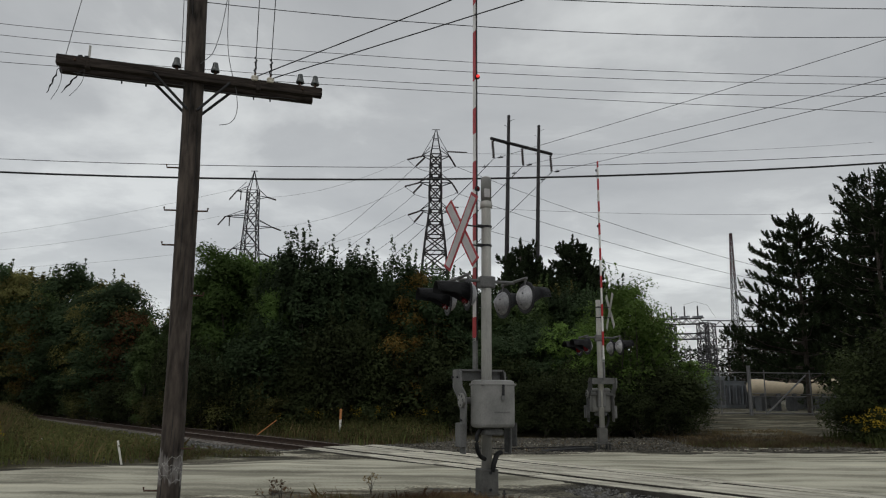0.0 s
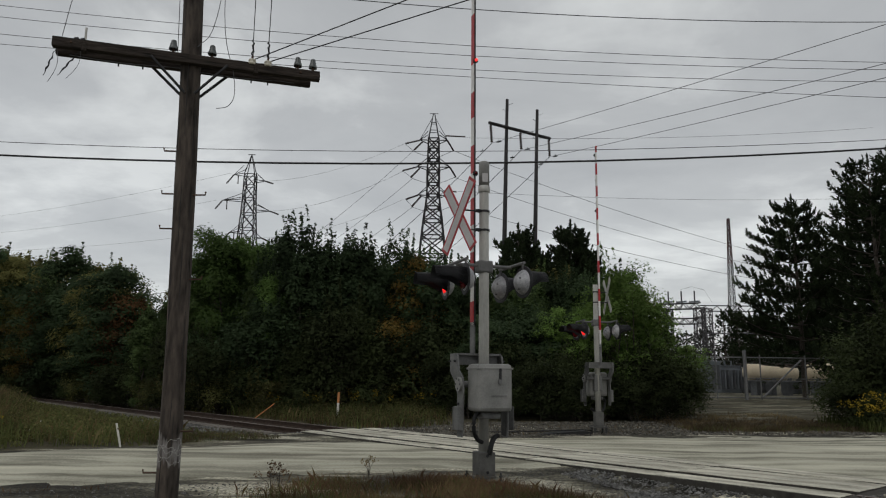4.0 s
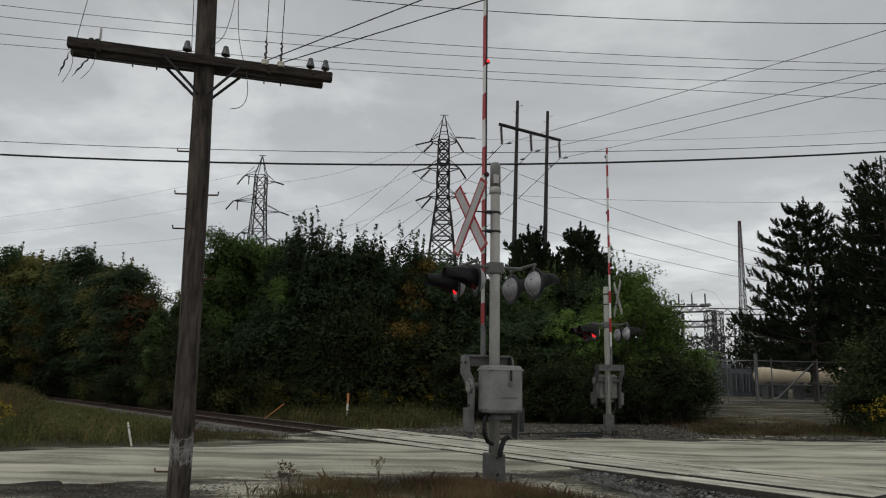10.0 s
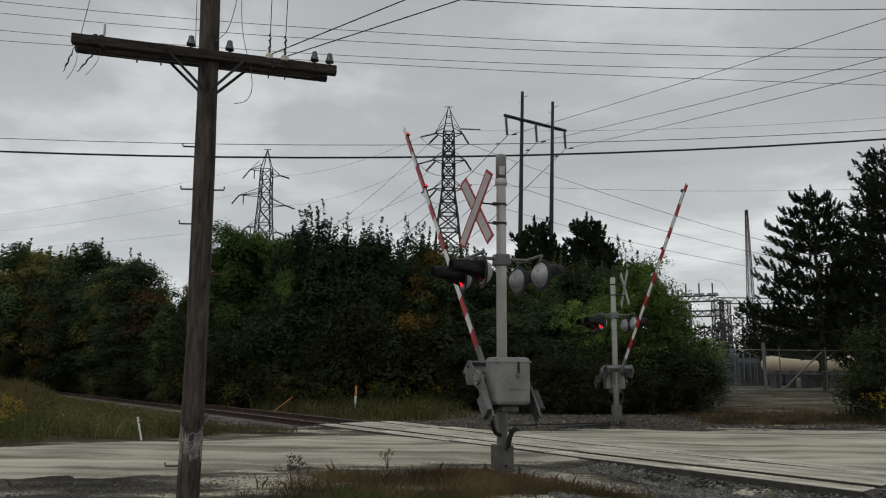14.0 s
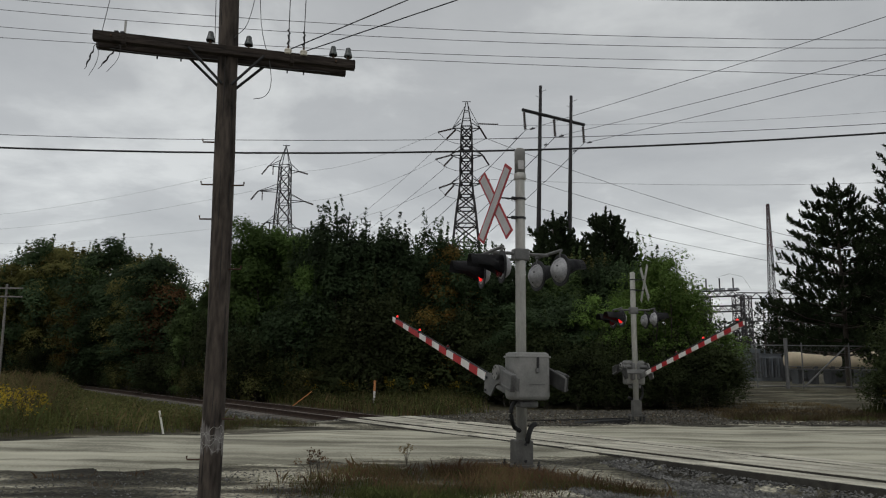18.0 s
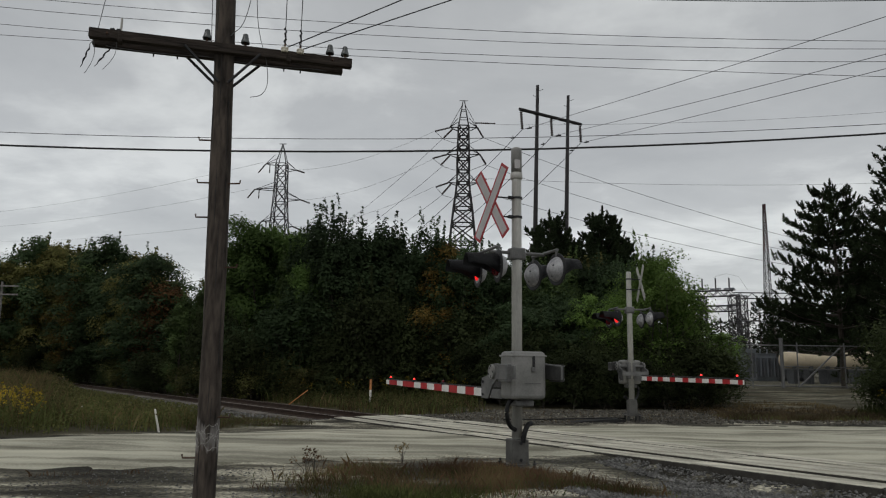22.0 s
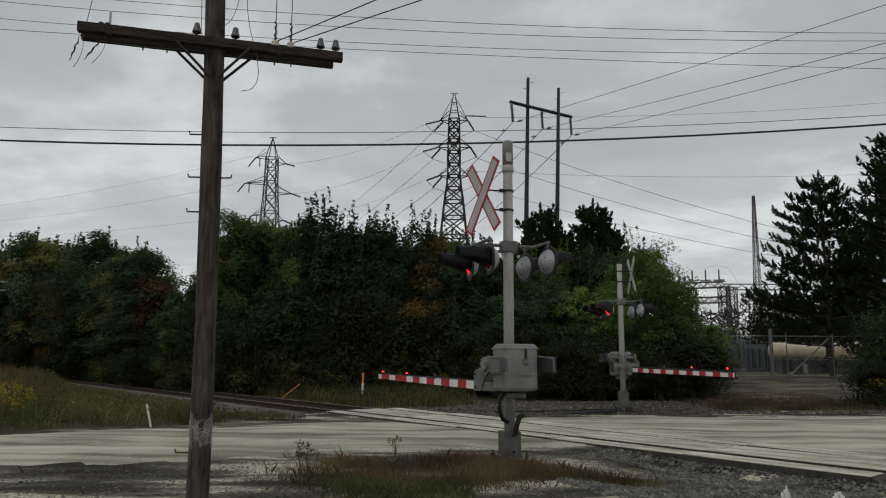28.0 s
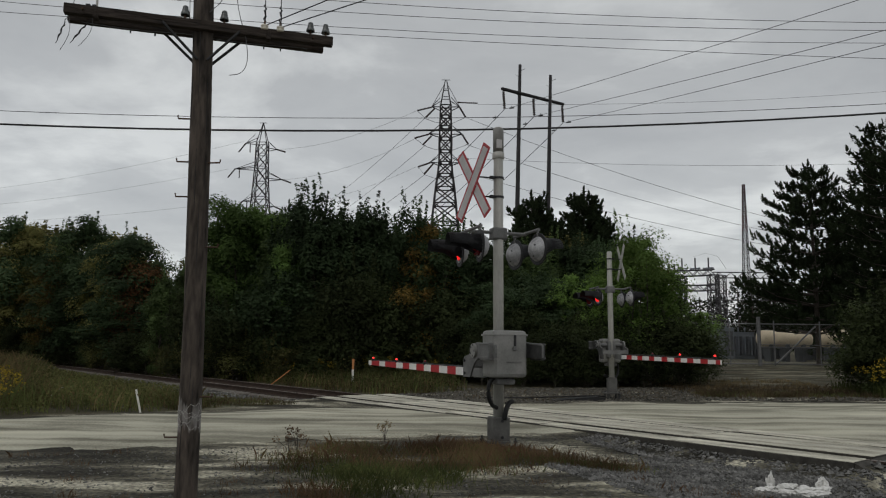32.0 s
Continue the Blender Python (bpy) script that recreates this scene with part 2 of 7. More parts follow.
M = {
    "road": mat("pale_dusty_road", (0.15, 0.142, 0.115), (0.52, 0.5, 0.43), 0.95, 0.6, 0.5, stretch=(0.22, 2.6, 1), fine=4.5),
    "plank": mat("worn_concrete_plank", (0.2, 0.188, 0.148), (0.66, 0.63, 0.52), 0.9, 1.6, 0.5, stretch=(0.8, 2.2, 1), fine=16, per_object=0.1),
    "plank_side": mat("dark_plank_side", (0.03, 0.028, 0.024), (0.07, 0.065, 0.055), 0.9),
    "packed_dirt": mat("packed_flangeway_dirt", (0.06, 0.055, 0.044), (0.26, 0.245, 0.195), 0.95, 2.5, 0.5, stretch=(0.6, 3, 1), fine=14),
    "steel_rail": mat("rusty_rail", (0.022, 0.014, 0.01), (0.06, 0.038, 0.027), 0.8, 8, 0.2, metal=0.1),
    "rail_top": mat("worn_rail_head", (0.13, 0.1, 0.085), (0.26, 0.22, 0.2), 0.5, 8, 0.1, metal=0.4),
    "tie": mat("weathered_tie", (0.09, 0.08, 0.07), (0.26, 0.235, 0.205), 0.95, 5, 0.5, stretch=(8, 1, 1), per_object=0.25),
    "stone": mat("crushed_stone", (0.05, 0.049, 0.046), (0.185, 0.182, 0.172), 0.9, 3, 0.2, per_island=0.5),
    "brown_stone": mat("dull_brown_stone", (0.035, 0.033, 0.027), (0.14, 0.13, 0.108), 0.9, 3, 0.2, per_island=0.5),
    "wood_pole": mat("weathered_pole_wood", (0.012, 0.0098, 0.0082), (0.1, 0.081, 0.067), 0.95, 3.2, 1.0, stretch=(4.0, 4.0, 0.8), fine=9),
    "bleached": mat("bleached_wood", (0.06, 0.052, 0.048), (0.36, 0.33, 0.31), 0.95, 7, 0.6, stretch=(6, 6, 0.7), fine=30),
    "arm_wood": mat("dark_crossarm_wood", (0.01, 0.008, 0.007), (0.055, 0.043, 0.035), 0.95, 5, 0.8, stretch=(0.8, 6, 6), fine=14),
    "galv": mat("dull_aluminium", (0.34, 0.335, 0.31), (0.5, 0.49, 0.455), 0.5, 5, 0.08, metal=0.25, stretch=(1, 1, 0.3)),
    "grey_paint": mat("grey_painted_metal", (0.17, 0.17, 0.16), (0.27, 0.265, 0.25), 0.55, 4, 0.06, metal=0.1),
    "grey_dark": mat("darker_grey_metal", (0.1, 0.1, 0.097), (0.185, 0.184, 0.178), 0.6, 5, 0.08, metal=0.1),
    "black": mat("matt_black_metal", (0.012, 0.012, 0.013), (0.03, 0.03, 0.032), 0.5, 5, 0.05),
    "rubber": mat("black_rubber", (0.01, 0.01, 0.01), (0.02, 0.02, 0.02), 0.6, 5, 0.05),
    "lamp_shell": mat("blotched_pale_lamp_shell", (0.16, 0.16, 0.165), (0.46, 0.46, 0.47), 0.55, 7, 0.05, metal=0.1),
    "iron_base": mat("dull_grey_base_paint", (0.07, 0.068, 0.063), (0.135, 0.132, 0.122), 0.7, 6, 0.1, metal=0.1),
    "iron_dark": mat("weathered_shaded_iron", (0.03, 0.03, 0.03), (0.075, 0.075, 0.072), 0.7, 8, 0.1, metal=0.2),
    "rust": mat("rusty_iron", (0.05, 0.03, 0.02), (0.11, 0.065, 0.045), 0.8, 12, 0.2, metal=0.2),
    "white_sign": mat("grimy_white_sheeting", (0.36, 0.345, 0.34), (0.52, 0.5, 0.495), 0.5, 3, 0.02),
    "red_sign": mat("red_sheeting", (0.3, 0.03, 0.035), (0.42, 0.06, 0.065), 0.5, 5, 0.02),
    "white_arm": mat("white_boom_paint", (0.62, 0.6, 0.57), (0.78, 0.77, 0.75), 0.5, 3, 0.03),
    "red_arm": mat("red_boom_sheeting", (0.33, 0.016, 0.02), (0.46, 0.035, 0.04), 0.45, 5, 0.02),
    "lens": mat("lit_red_lens", (0.95, 0.02, 0.02), (1.0, 0.03, 0.03), 0.2, 5, 0.0, glow=0.9),
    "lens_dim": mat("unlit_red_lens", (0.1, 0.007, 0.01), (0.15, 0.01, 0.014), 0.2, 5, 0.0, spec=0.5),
    "lamp_lit": mat("lit_boom_lamp", (0.95, 0.03, 0.03), (1.0, 0.05, 0.04), 0.2, 5, 0.0, glow=1.3),
    "glass": mat("cloudy_glass_insulator", (0.035, 0.04, 0.04), (0.11, 0.12, 0.118), 0.15, 14, 0.0, spec=0.5),
    "porcelain": mat("brown_porcelain", (0.03, 0.02, 0.018), (0.06, 0.045, 0.04), 0.25, 6, 0.0, spec=0.5),
    "pale_porcelain": mat("pale_porcelain", (0.5, 0.46, 0.36), (0.6, 0.56, 0.46), 0.3, 6, 0.0, spec=0.5),
    "wire": mat("dark_wire", (0.015, 0.015, 0.016), (0.03, 0.03, 0.03), 0.6, 5, 0.0),
    "wire_grey": mat("grey_conductor", (0.09, 0.09, 0.095), (0.12, 0.12, 0.125), 0.6, 5, 0.0, metal=0.3),
    "tower": mat("tower_steel", (0.018, 0.017, 0.018), (0.04, 0.037, 0.038), 0.7, 3, 0.0, metal=0.2),
    "tower_pale": mat("galvanised_lattice", (0.045, 0.043, 0.046), (0.09, 0.086, 0.09), 0.6, 3, 0.0, metal=0.3),
    "tower_red": mat("red_lattice_paint", (0.03, 0.012, 0.012), (0.06, 0.02, 0.02), 0.7, 3, 0.0),
    "fence": mat("galvanised_fence", (0.13, 0.13, 0.13), (0.21, 0.21, 0.21), 0.5, 5, 0.0, metal=0.4),
    "cabinet": mat("blue_grey_cabinet", (0.1, 0.115, 0.125), (0.17, 0.185, 0.2), 0.6, 1.5, 0.03),
    "cabinet_dark": mat("dark_cabinet", (0.05, 0.055, 0.06), (0.1, 0.105, 0.11), 0.6, 2, 0.03),
    "beige": mat("beige_painted_steel", (0.55, 0.46, 0.32), (0.68, 0.58, 0.42), 0.7, 1.5, 0.03),
    "orange": mat("faded_orange_post", (0.45, 0.17, 0.06), (0.55, 0.25, 0.1), 0.7, 6, 0.05),
    "post_white": mat("white_post_paint", (0.6, 0.58, 0.52), (0.75, 0.73, 0.68), 0.7, 6, 0.05),
    "bag": mat("crumpled_white_plastic", (0.5, 0.49, 0.46), (0.74, 0.73, 0.7), 0.45, 7, 0.3),
    "bark": mat("grey_brown_bark", (0.04, 0.033, 0.027), (0.1, 0.085, 0.07), 0.95, 6, 0.5, stretch=(4, 4, 1)),
    "bark_pale": mat("pale_birch_bark", (0.12, 0.11, 0.1), (0.26, 0.25, 0.23), 0.9, 6, 0.3, stretch=(2, 2, 4)),
    "concrete": mat("old_concrete", (0.09, 0.085, 0.075), (0.19, 0.18, 0.16), 0.95, 5, 0.4),
    "leaf_green": leaf_mat("green_leaves", (0.046, 0.073, 0.026), (0.108, 0.15, 0.054)),
    "leaf_dark": leaf_mat("dark_green_leaves", (0.026, 0.044, 0.021), (0.064, 0.094, 0.042)),
    # the wood's deep shade is put into this darker leaf green
    "leaf_deep_shade": leaf_mat("deep_green_shade_leaves", (0.023, 0.031, 0.013), (0.052, 0.065, 0.025)),
    "leaf_olive": leaf_mat("olive_leaves", (0.062, 0.066, 0.022), (0.14, 0.132, 0.045), (0.17, 0.12, 0.04)),
    "leaf_weed": leaf_mat("weed_leaves", (0.045, 0.052, 0.018), (0.115, 0.115, 0.042), (0.22, 0.17, 0.07)),
    "leaf_light": leaf_mat("fresh_green_leaves", (0.082, 0.14, 0.033), (0.158, 0.238, 0.06)),
    "leaf_mid": leaf_mat("mid_green_leaves", (0.05, 0.088, 0.022), (0.1, 0.155, 0.043)),
    "leaf_autumn": leaf_mat("turning_leaves", (0.06, 0.055, 0.018), (0.15, 0.1, 0.028), (0.2, 0.08, 0.025)),
    "leaf_rust": leaf_mat("rusty_leaves", (0.055, 0.034, 0.016), (0.12, 0.058, 0.025)),
    "needle": leaf_mat("pine_needles", (0.015, 0.023, 0.011), (0.033, 0.045, 0.021)),
    "grass_green": leaf_mat("green_grass", (0.046, 0.066, 0.02), (0.108, 0.122, 0.043), (0.2, 0.17, 0.08)),
    "grass_dry": leaf_mat("dry_grass", (0.13, 0.095, 0.045), (0.26, 0.2, 0.1)),
    "grass_red": leaf_mat("reddish_seed_grass", (0.075, 0.046, 0.027), (0.16, 0.1, 0.058)),
    "grass_brown": leaf_mat("brown_weeds", (0.055, 0.042, 0.024), (0.12, 0.088, 0.052)),
    "goldenrod": leaf_mat("goldenrod_flowers", (0.22, 0.16, 0.02), (0.36, 0.265, 0.035)),
}


# ---- building helpers ----
def part(name, bm, material, parent=None, label=""):
    me = bpy.data.meshes.new(name)
    bm.to_mesh(me)
    bm.free()
    me.materials.append(M[material])
    ob = new(name, me)
    ob.parent = parent
    if label:
        ob["label"] = label
    return ob


def cloud(name, verts, faces, material, parent=None, label=""):
    """One mesh from arrays of corners and faces."""
    me = bpy.data.meshes.new(name)
    me.from_pydata(np.asarray(verts).tolist(), [], np.asarray(faces).tolist())
    me.materials.append(M[material])
    ob = new(name, me)
    ob.parent = parent
    if label:
        ob["label"] = label
    return ob


def share(ob, m, parent):
    """Another piece on the same mesh."""
    o = ob.copy()
    scene.collection.objects.link(o)
    o.parent = parent
    o.matrix_basis = m
    return o


def empty(name, m):
    ob = new(name)
    ob.matrix_basis = m
    ob.empty_display_size = 0.2
    return ob


def box(bm, size, at=(0, 0, 0), turn=(0, 0, 0), bevel=0.0):
    g = bmesh.ops.create_cube(bm, size=1.0)
    m = pose(*at, *turn) @ Matrix.Diagonal((*size, 1))
    bmesh.ops.transform(bm, matrix=m, verts=g["verts"])
    if bevel:
        es = list({e for v in g["verts"] for e in v.link_edges})
        bmesh.ops.bevel(bm, geom=es, offset=bevel, segments=2, affect="EDGES", profile=0.5)
    return bm


def rod(bm, a, b, r0, r1=None, n=8, caps=True):
    a, b = Vector(a), Vector(b)
    r1 = r0 if r1 is None else r1
    d = b - a
    q = d.to_track_quat("Z", "Y").to_matrix().to_4x4()
    g = bmesh.ops.create_cone(bm, cap_ends=caps, segments=n, radius1=r0, radius2=r1, depth=d.length)
    bmesh.ops.transform(bm, matrix=Matrix.Translation((a + b) / 2) @ q, verts=g["verts"])
    return bm


def lathe(bm, profile, n=16, m=None):
    """Turns (radius, height) pairs round z."""
    rings = []
    for r, z in profile:
        rings.append([bm.verts.new((r * cos(2 * pi * i / n), r * sin(2 * pi * i / n), z)) for i in range(n)])
    for a, b in zip(rings, rings[1:]):
        for i in range(n):
            bm.faces.new((a[i], a[(i + 1) % n], b[(i + 1) % n], b[i]))
    bm.faces.new(list(reversed(rings[0])))
    bm.faces.new(rings[-1])
    if m is not None:
        bmesh.ops.transform(bm, matrix=m, verts=[v for ring in rings for v in ring])
    return bm


def tube(bm, pts, r, n=6):
    """A round strand along points; r is one radius or one a point."""
    pts = [Vector(p) for p in pts]
    rs = r if hasattr(r, "__len__") else [r] * len(pts)
    rings = []
    for i, p in enumerate(pts):
        d = (pts[min(i + 1, len(pts) - 1)] - pts[max(i - 1, 0)]).normalized()
        side = d.cross(Vector((0, 0, 1)))
        if side.length < 0.12:
            side = d.cross(Vector((0, 1, 0)))
        side.normalize()
        up = side.cross(d)
        rings.append([bm.verts.new(p + (side * cos(2 * pi * k / n) + up * sin(2 * pi * k / n)) * rs[i]) for k in range(n)])
    for a, b in zip(rings, rings[1:]):
        for k in range(n):
            bm.faces.new((a[k], a[(k + 1) % n], b[(k + 1) % n], b[k]))
    bm.faces.new(list(reversed(rings[0])))
    bm.faces.new(rings[-1])
    return bm


def plate(bm, outline, thick, m=None):
    """A flat plate: outline in x and z, thickness along y."""
    vs = []
    a = [bm.verts.new((x, -thick / 2, z)) for x, z in outline]
    b = [bm.verts.new((x, thick / 2, z)) for x, z in outline]
    vs = a + b
    n = len(outline)
    bm.faces.new(a)
    bm.faces.new(list(reversed(b)))
    for i in range(n):
        bm.faces.new((a[(i + 1) % n], a[i], b[i], b[(i + 1) % n]))
    bmesh.ops.recalc_face_normals(bm, faces=list({f for v in vs for f in v.link_faces}))
    if m is not None:
        bmesh.ops.transform(bm, matrix=m, verts=vs)
    return bm


def smooth(ob):
    ob.data.polygons.foreach_set("use_smooth", [True] * len(ob.data.polygons))
    return ob


def flow(pts, n=6):
    """Extra points so that a strand bends smoothly through those given."""
    pts = [Vector(p) for p in pts]
    ext = [pts[0] * 2 - pts[1]] + pts + [pts[-1] * 2 - pts[-2]]
    out = []
    for a, b, c, d in zip(ext, ext[1:], ext[2:], ext[3:]):
        for i in range(n):
            t = i / n
            out.append(0.5 * (2 * b + (c - a) * t + (2 * a - 5 * b + 4 * c - d) * t * t + (3 * b - a - 3 * c + d) * t ** 3))
    return out + [pts[-1]]


def sag(a, b, drop, n=24):
    a, b = Vector(a), Vector(b)
    return [a.lerp(b, i / n) - Vector((0, 0, drop * 4 * (i / n) * (1 - i / n))) for i in range(n + 1)]


# ---- the ground ----
TRACK = Vector((2.96, 14.4, 0))          # a point under the near rail
ALONG = Vector((-0.64, 0.768, 0))        # along the rails, away
ACROSS = Vector((0.768, 0.64, 0))        # across the rails, away
GAUGE = 1.435
RAIL0 = -0.05
PANEL_NEAR, PANEL_FAR = -4.96, 9.6


def step(a, b, x):
    t = np.clip((x - a) / (b - a), 0, 1)
    return t * t * (3 - 2 * t)


def height(x, y):
    """Height of the ground; takes numbers or arrays."""
    x, y = np.asarray(x, float), np.asarray(y, float)
    k = (x - TRACK.x) * ALONG.x + (y - TRACK.y) * ALONG.y
    o = (x - TRACK.x) * ACROSS.x + (y - TRACK.y) * ACROSS.y
    z = 0.48 * step(26, 45, y) * step(3, 10, x)
    bed = step(9.4, 11.0, k) * (1 - step(2.5, 6.0, np.abs(o - 0.7)))
    z = z - 0.185 * bed
    z = z - 0.17 * step(0.2, -2.2, k) * step(-0.45, -0.95, o) * step(-4.2, -2.4, o)
    z = z - 0.2 * step(-5.0, -5.8, k) * (1 - step(2.5, 6.0, np.abs(o - 0.7)))
    z = z + 0.02 * np.sin(x * 1.3 + y * 0.7) * np.sin(y * 1.1 - x * 0.4) * step(40, 10, y)
    return z


def build_ground():
    xs = np.concatenate([[-2500, -1200, -500, -220, -110, -70, -50, -38, -30, -24, -20], np.arange(-17, 22, 0.3), [23, 26, 30, 36, 44, 56, 75, 110, 220, 500, 1200, 2500]])
    ys = np.concatenate([[-300, -80, -20, -5, 0, 3, 5], np.arange(6, 30, 0.3), np.arange(30.5, 50, 1.5), [54, 60, 70, 85, 110, 150, 220, 400, 900, 2500, 4000]])
    X, Y = np.meshgrid(xs, ys)
    Z = height(X, Y)
    near = (np.abs(X) < 22) & (Y > 5) & (Y < 50)
    Z = Z + near * np.random.default_rng(5).normal(0, 0.008, Z.shape)
    v = np.stack([X, Y, Z], -1).reshape(-1, 3)
    nx, ny = len(xs), len(ys)
    i = np.arange(nx - 1)[None, :] + nx * np.arange(ny - 1)[:, None]
    f = np.stack([i, i + 1, i + 1 + nx, i + nx], -1).reshape(-1, 4)
    ob = cloud("ground", v, f, "stone")
    ob.data.materials.clear()
    ob.data.materials.append(ground_mat())
    smooth(ob)
    tagged(ob, "bare grey dirt and gravel ground beside a railway crossing", "ground", kind="structure")
    return ob


def road_mat():
    """Dusty gravel: soft tyre streaks along the road, blotches of damp and dust, fine grit."""
    m = bpy.data.materials.new("dusty_road_surface")
    m.use_nodes = True
    nt = m.node_tree
    p = nt.nodes["Principled BSDF"]
    coord = nt.nodes.new("ShaderNodeTexCoord")
    warp = nt.nodes.new("ShaderNodeTexNoise")
    warp.inputs["Scale"].default_value, warp.inputs["Detail"].default_value = 0.35, 4
    nt.links.new(coord.outputs["Object"], warp.inputs["Vector"])
    bend = nt.nodes.new("ShaderNodeVectorMath")
    bend.operation = "MULTIPLY_ADD"
    bend.inputs[1].default_value = (1.2, 1.6, 0)
    nt.links.new(warp.outputs["Color"], bend.inputs[0])
    nt.links.new(coord.outputs["Object"], bend.inputs[2])

    def field(scale, stretch, detail, turn):
        mp = nt.nodes.new("ShaderNodeMapping")
        mp.inputs["Scale"].default_value, mp.inputs["Rotation"].default_value = stretch, (0, 0, turn)
        nt.links.new(bend.outputs[0], mp.inputs[0])
        n = nt.nodes.new("ShaderNodeTexNoise")
        n.inputs["Scale"].default_value, n.inputs["Detail"].default_value = scale, detail
        nt.links.new(mp.outputs[0], n.inputs["Vector"])
        return n.outputs["Fac"]

    def mix(kind, fac, a, b):
        x = nt.nodes.new("ShaderNodeMath")
        x.operation = kind
        nt.links.new(a, x.inputs[0])
        nt.links.new(b, x.inputs[1])
        if kind == "MULTIPLY_ADD":
            x.inputs[1].default_value = fac
        return x.outputs[0]

    streak = field(1.0, (0.09, 2.1, 1), 7, -0.3)
    blotch = field(0.5, (0.6, 1.2, 1), 8, -0.3)
    grit = field(26, (1, 1, 1), 5, 0)
    total = mix("ADD", 0, streak, blotch)
    half = nt.nodes.new("ShaderNodeMath")
    half.operation = "MULTIPLY_ADD"
    half.inputs[1].default_value = 0.34
    nt.links.new(grit, half.inputs[0])
    nt.links.new(total, half.inputs[2])
    ramp = nt.nodes.new("ShaderNodeValToRGB")
    ramp.color_ramp.elements[0].position, ramp.color_ramp.elements[0].color = 0.0, (0.12, 0.114, 0.082, 1)
    ramp.color_ramp.elements[1].position, ramp.color_ramp.elements[1].color = 1.0, (0.6, 0.575, 0.455, 1)
    for pos, col in ((0.35, (0.275, 0.263, 0.205, 1)), (0.55, (0.42, 0.405, 0.32, 1))):
        e = ramp.color_ramp.elements.new(pos)
        e.color = col
    fit = nt.nodes.new("ShaderNodeMapRange")
    fit.inputs["From Min"].default_value, fit.inputs["From Max"].default_value = 0.85, 1.5
    nt.links.new(half.outputs[0], fit.inputs["Value"])
    nt.links.new(fit.outputs[0], ramp.inputs[0])
    nt.links.new(ramp.outputs[0], p.inputs["Base Color"])
    p.inputs["Roughness"].default_value, p.inputs["Specular IOR Level"].default_value = 0.95, 0.15
    bp = nt.nodes.new("ShaderNodeBump")
    bp.inputs["Strength"].default_value, bp.inputs["Distance"].default_value = 0.5, 0.02
    nt.links.new(half.outputs[0], bp.inputs["Height"])
    nt.links.new(bp.outputs[0], p.inputs["Normal"])
    return m


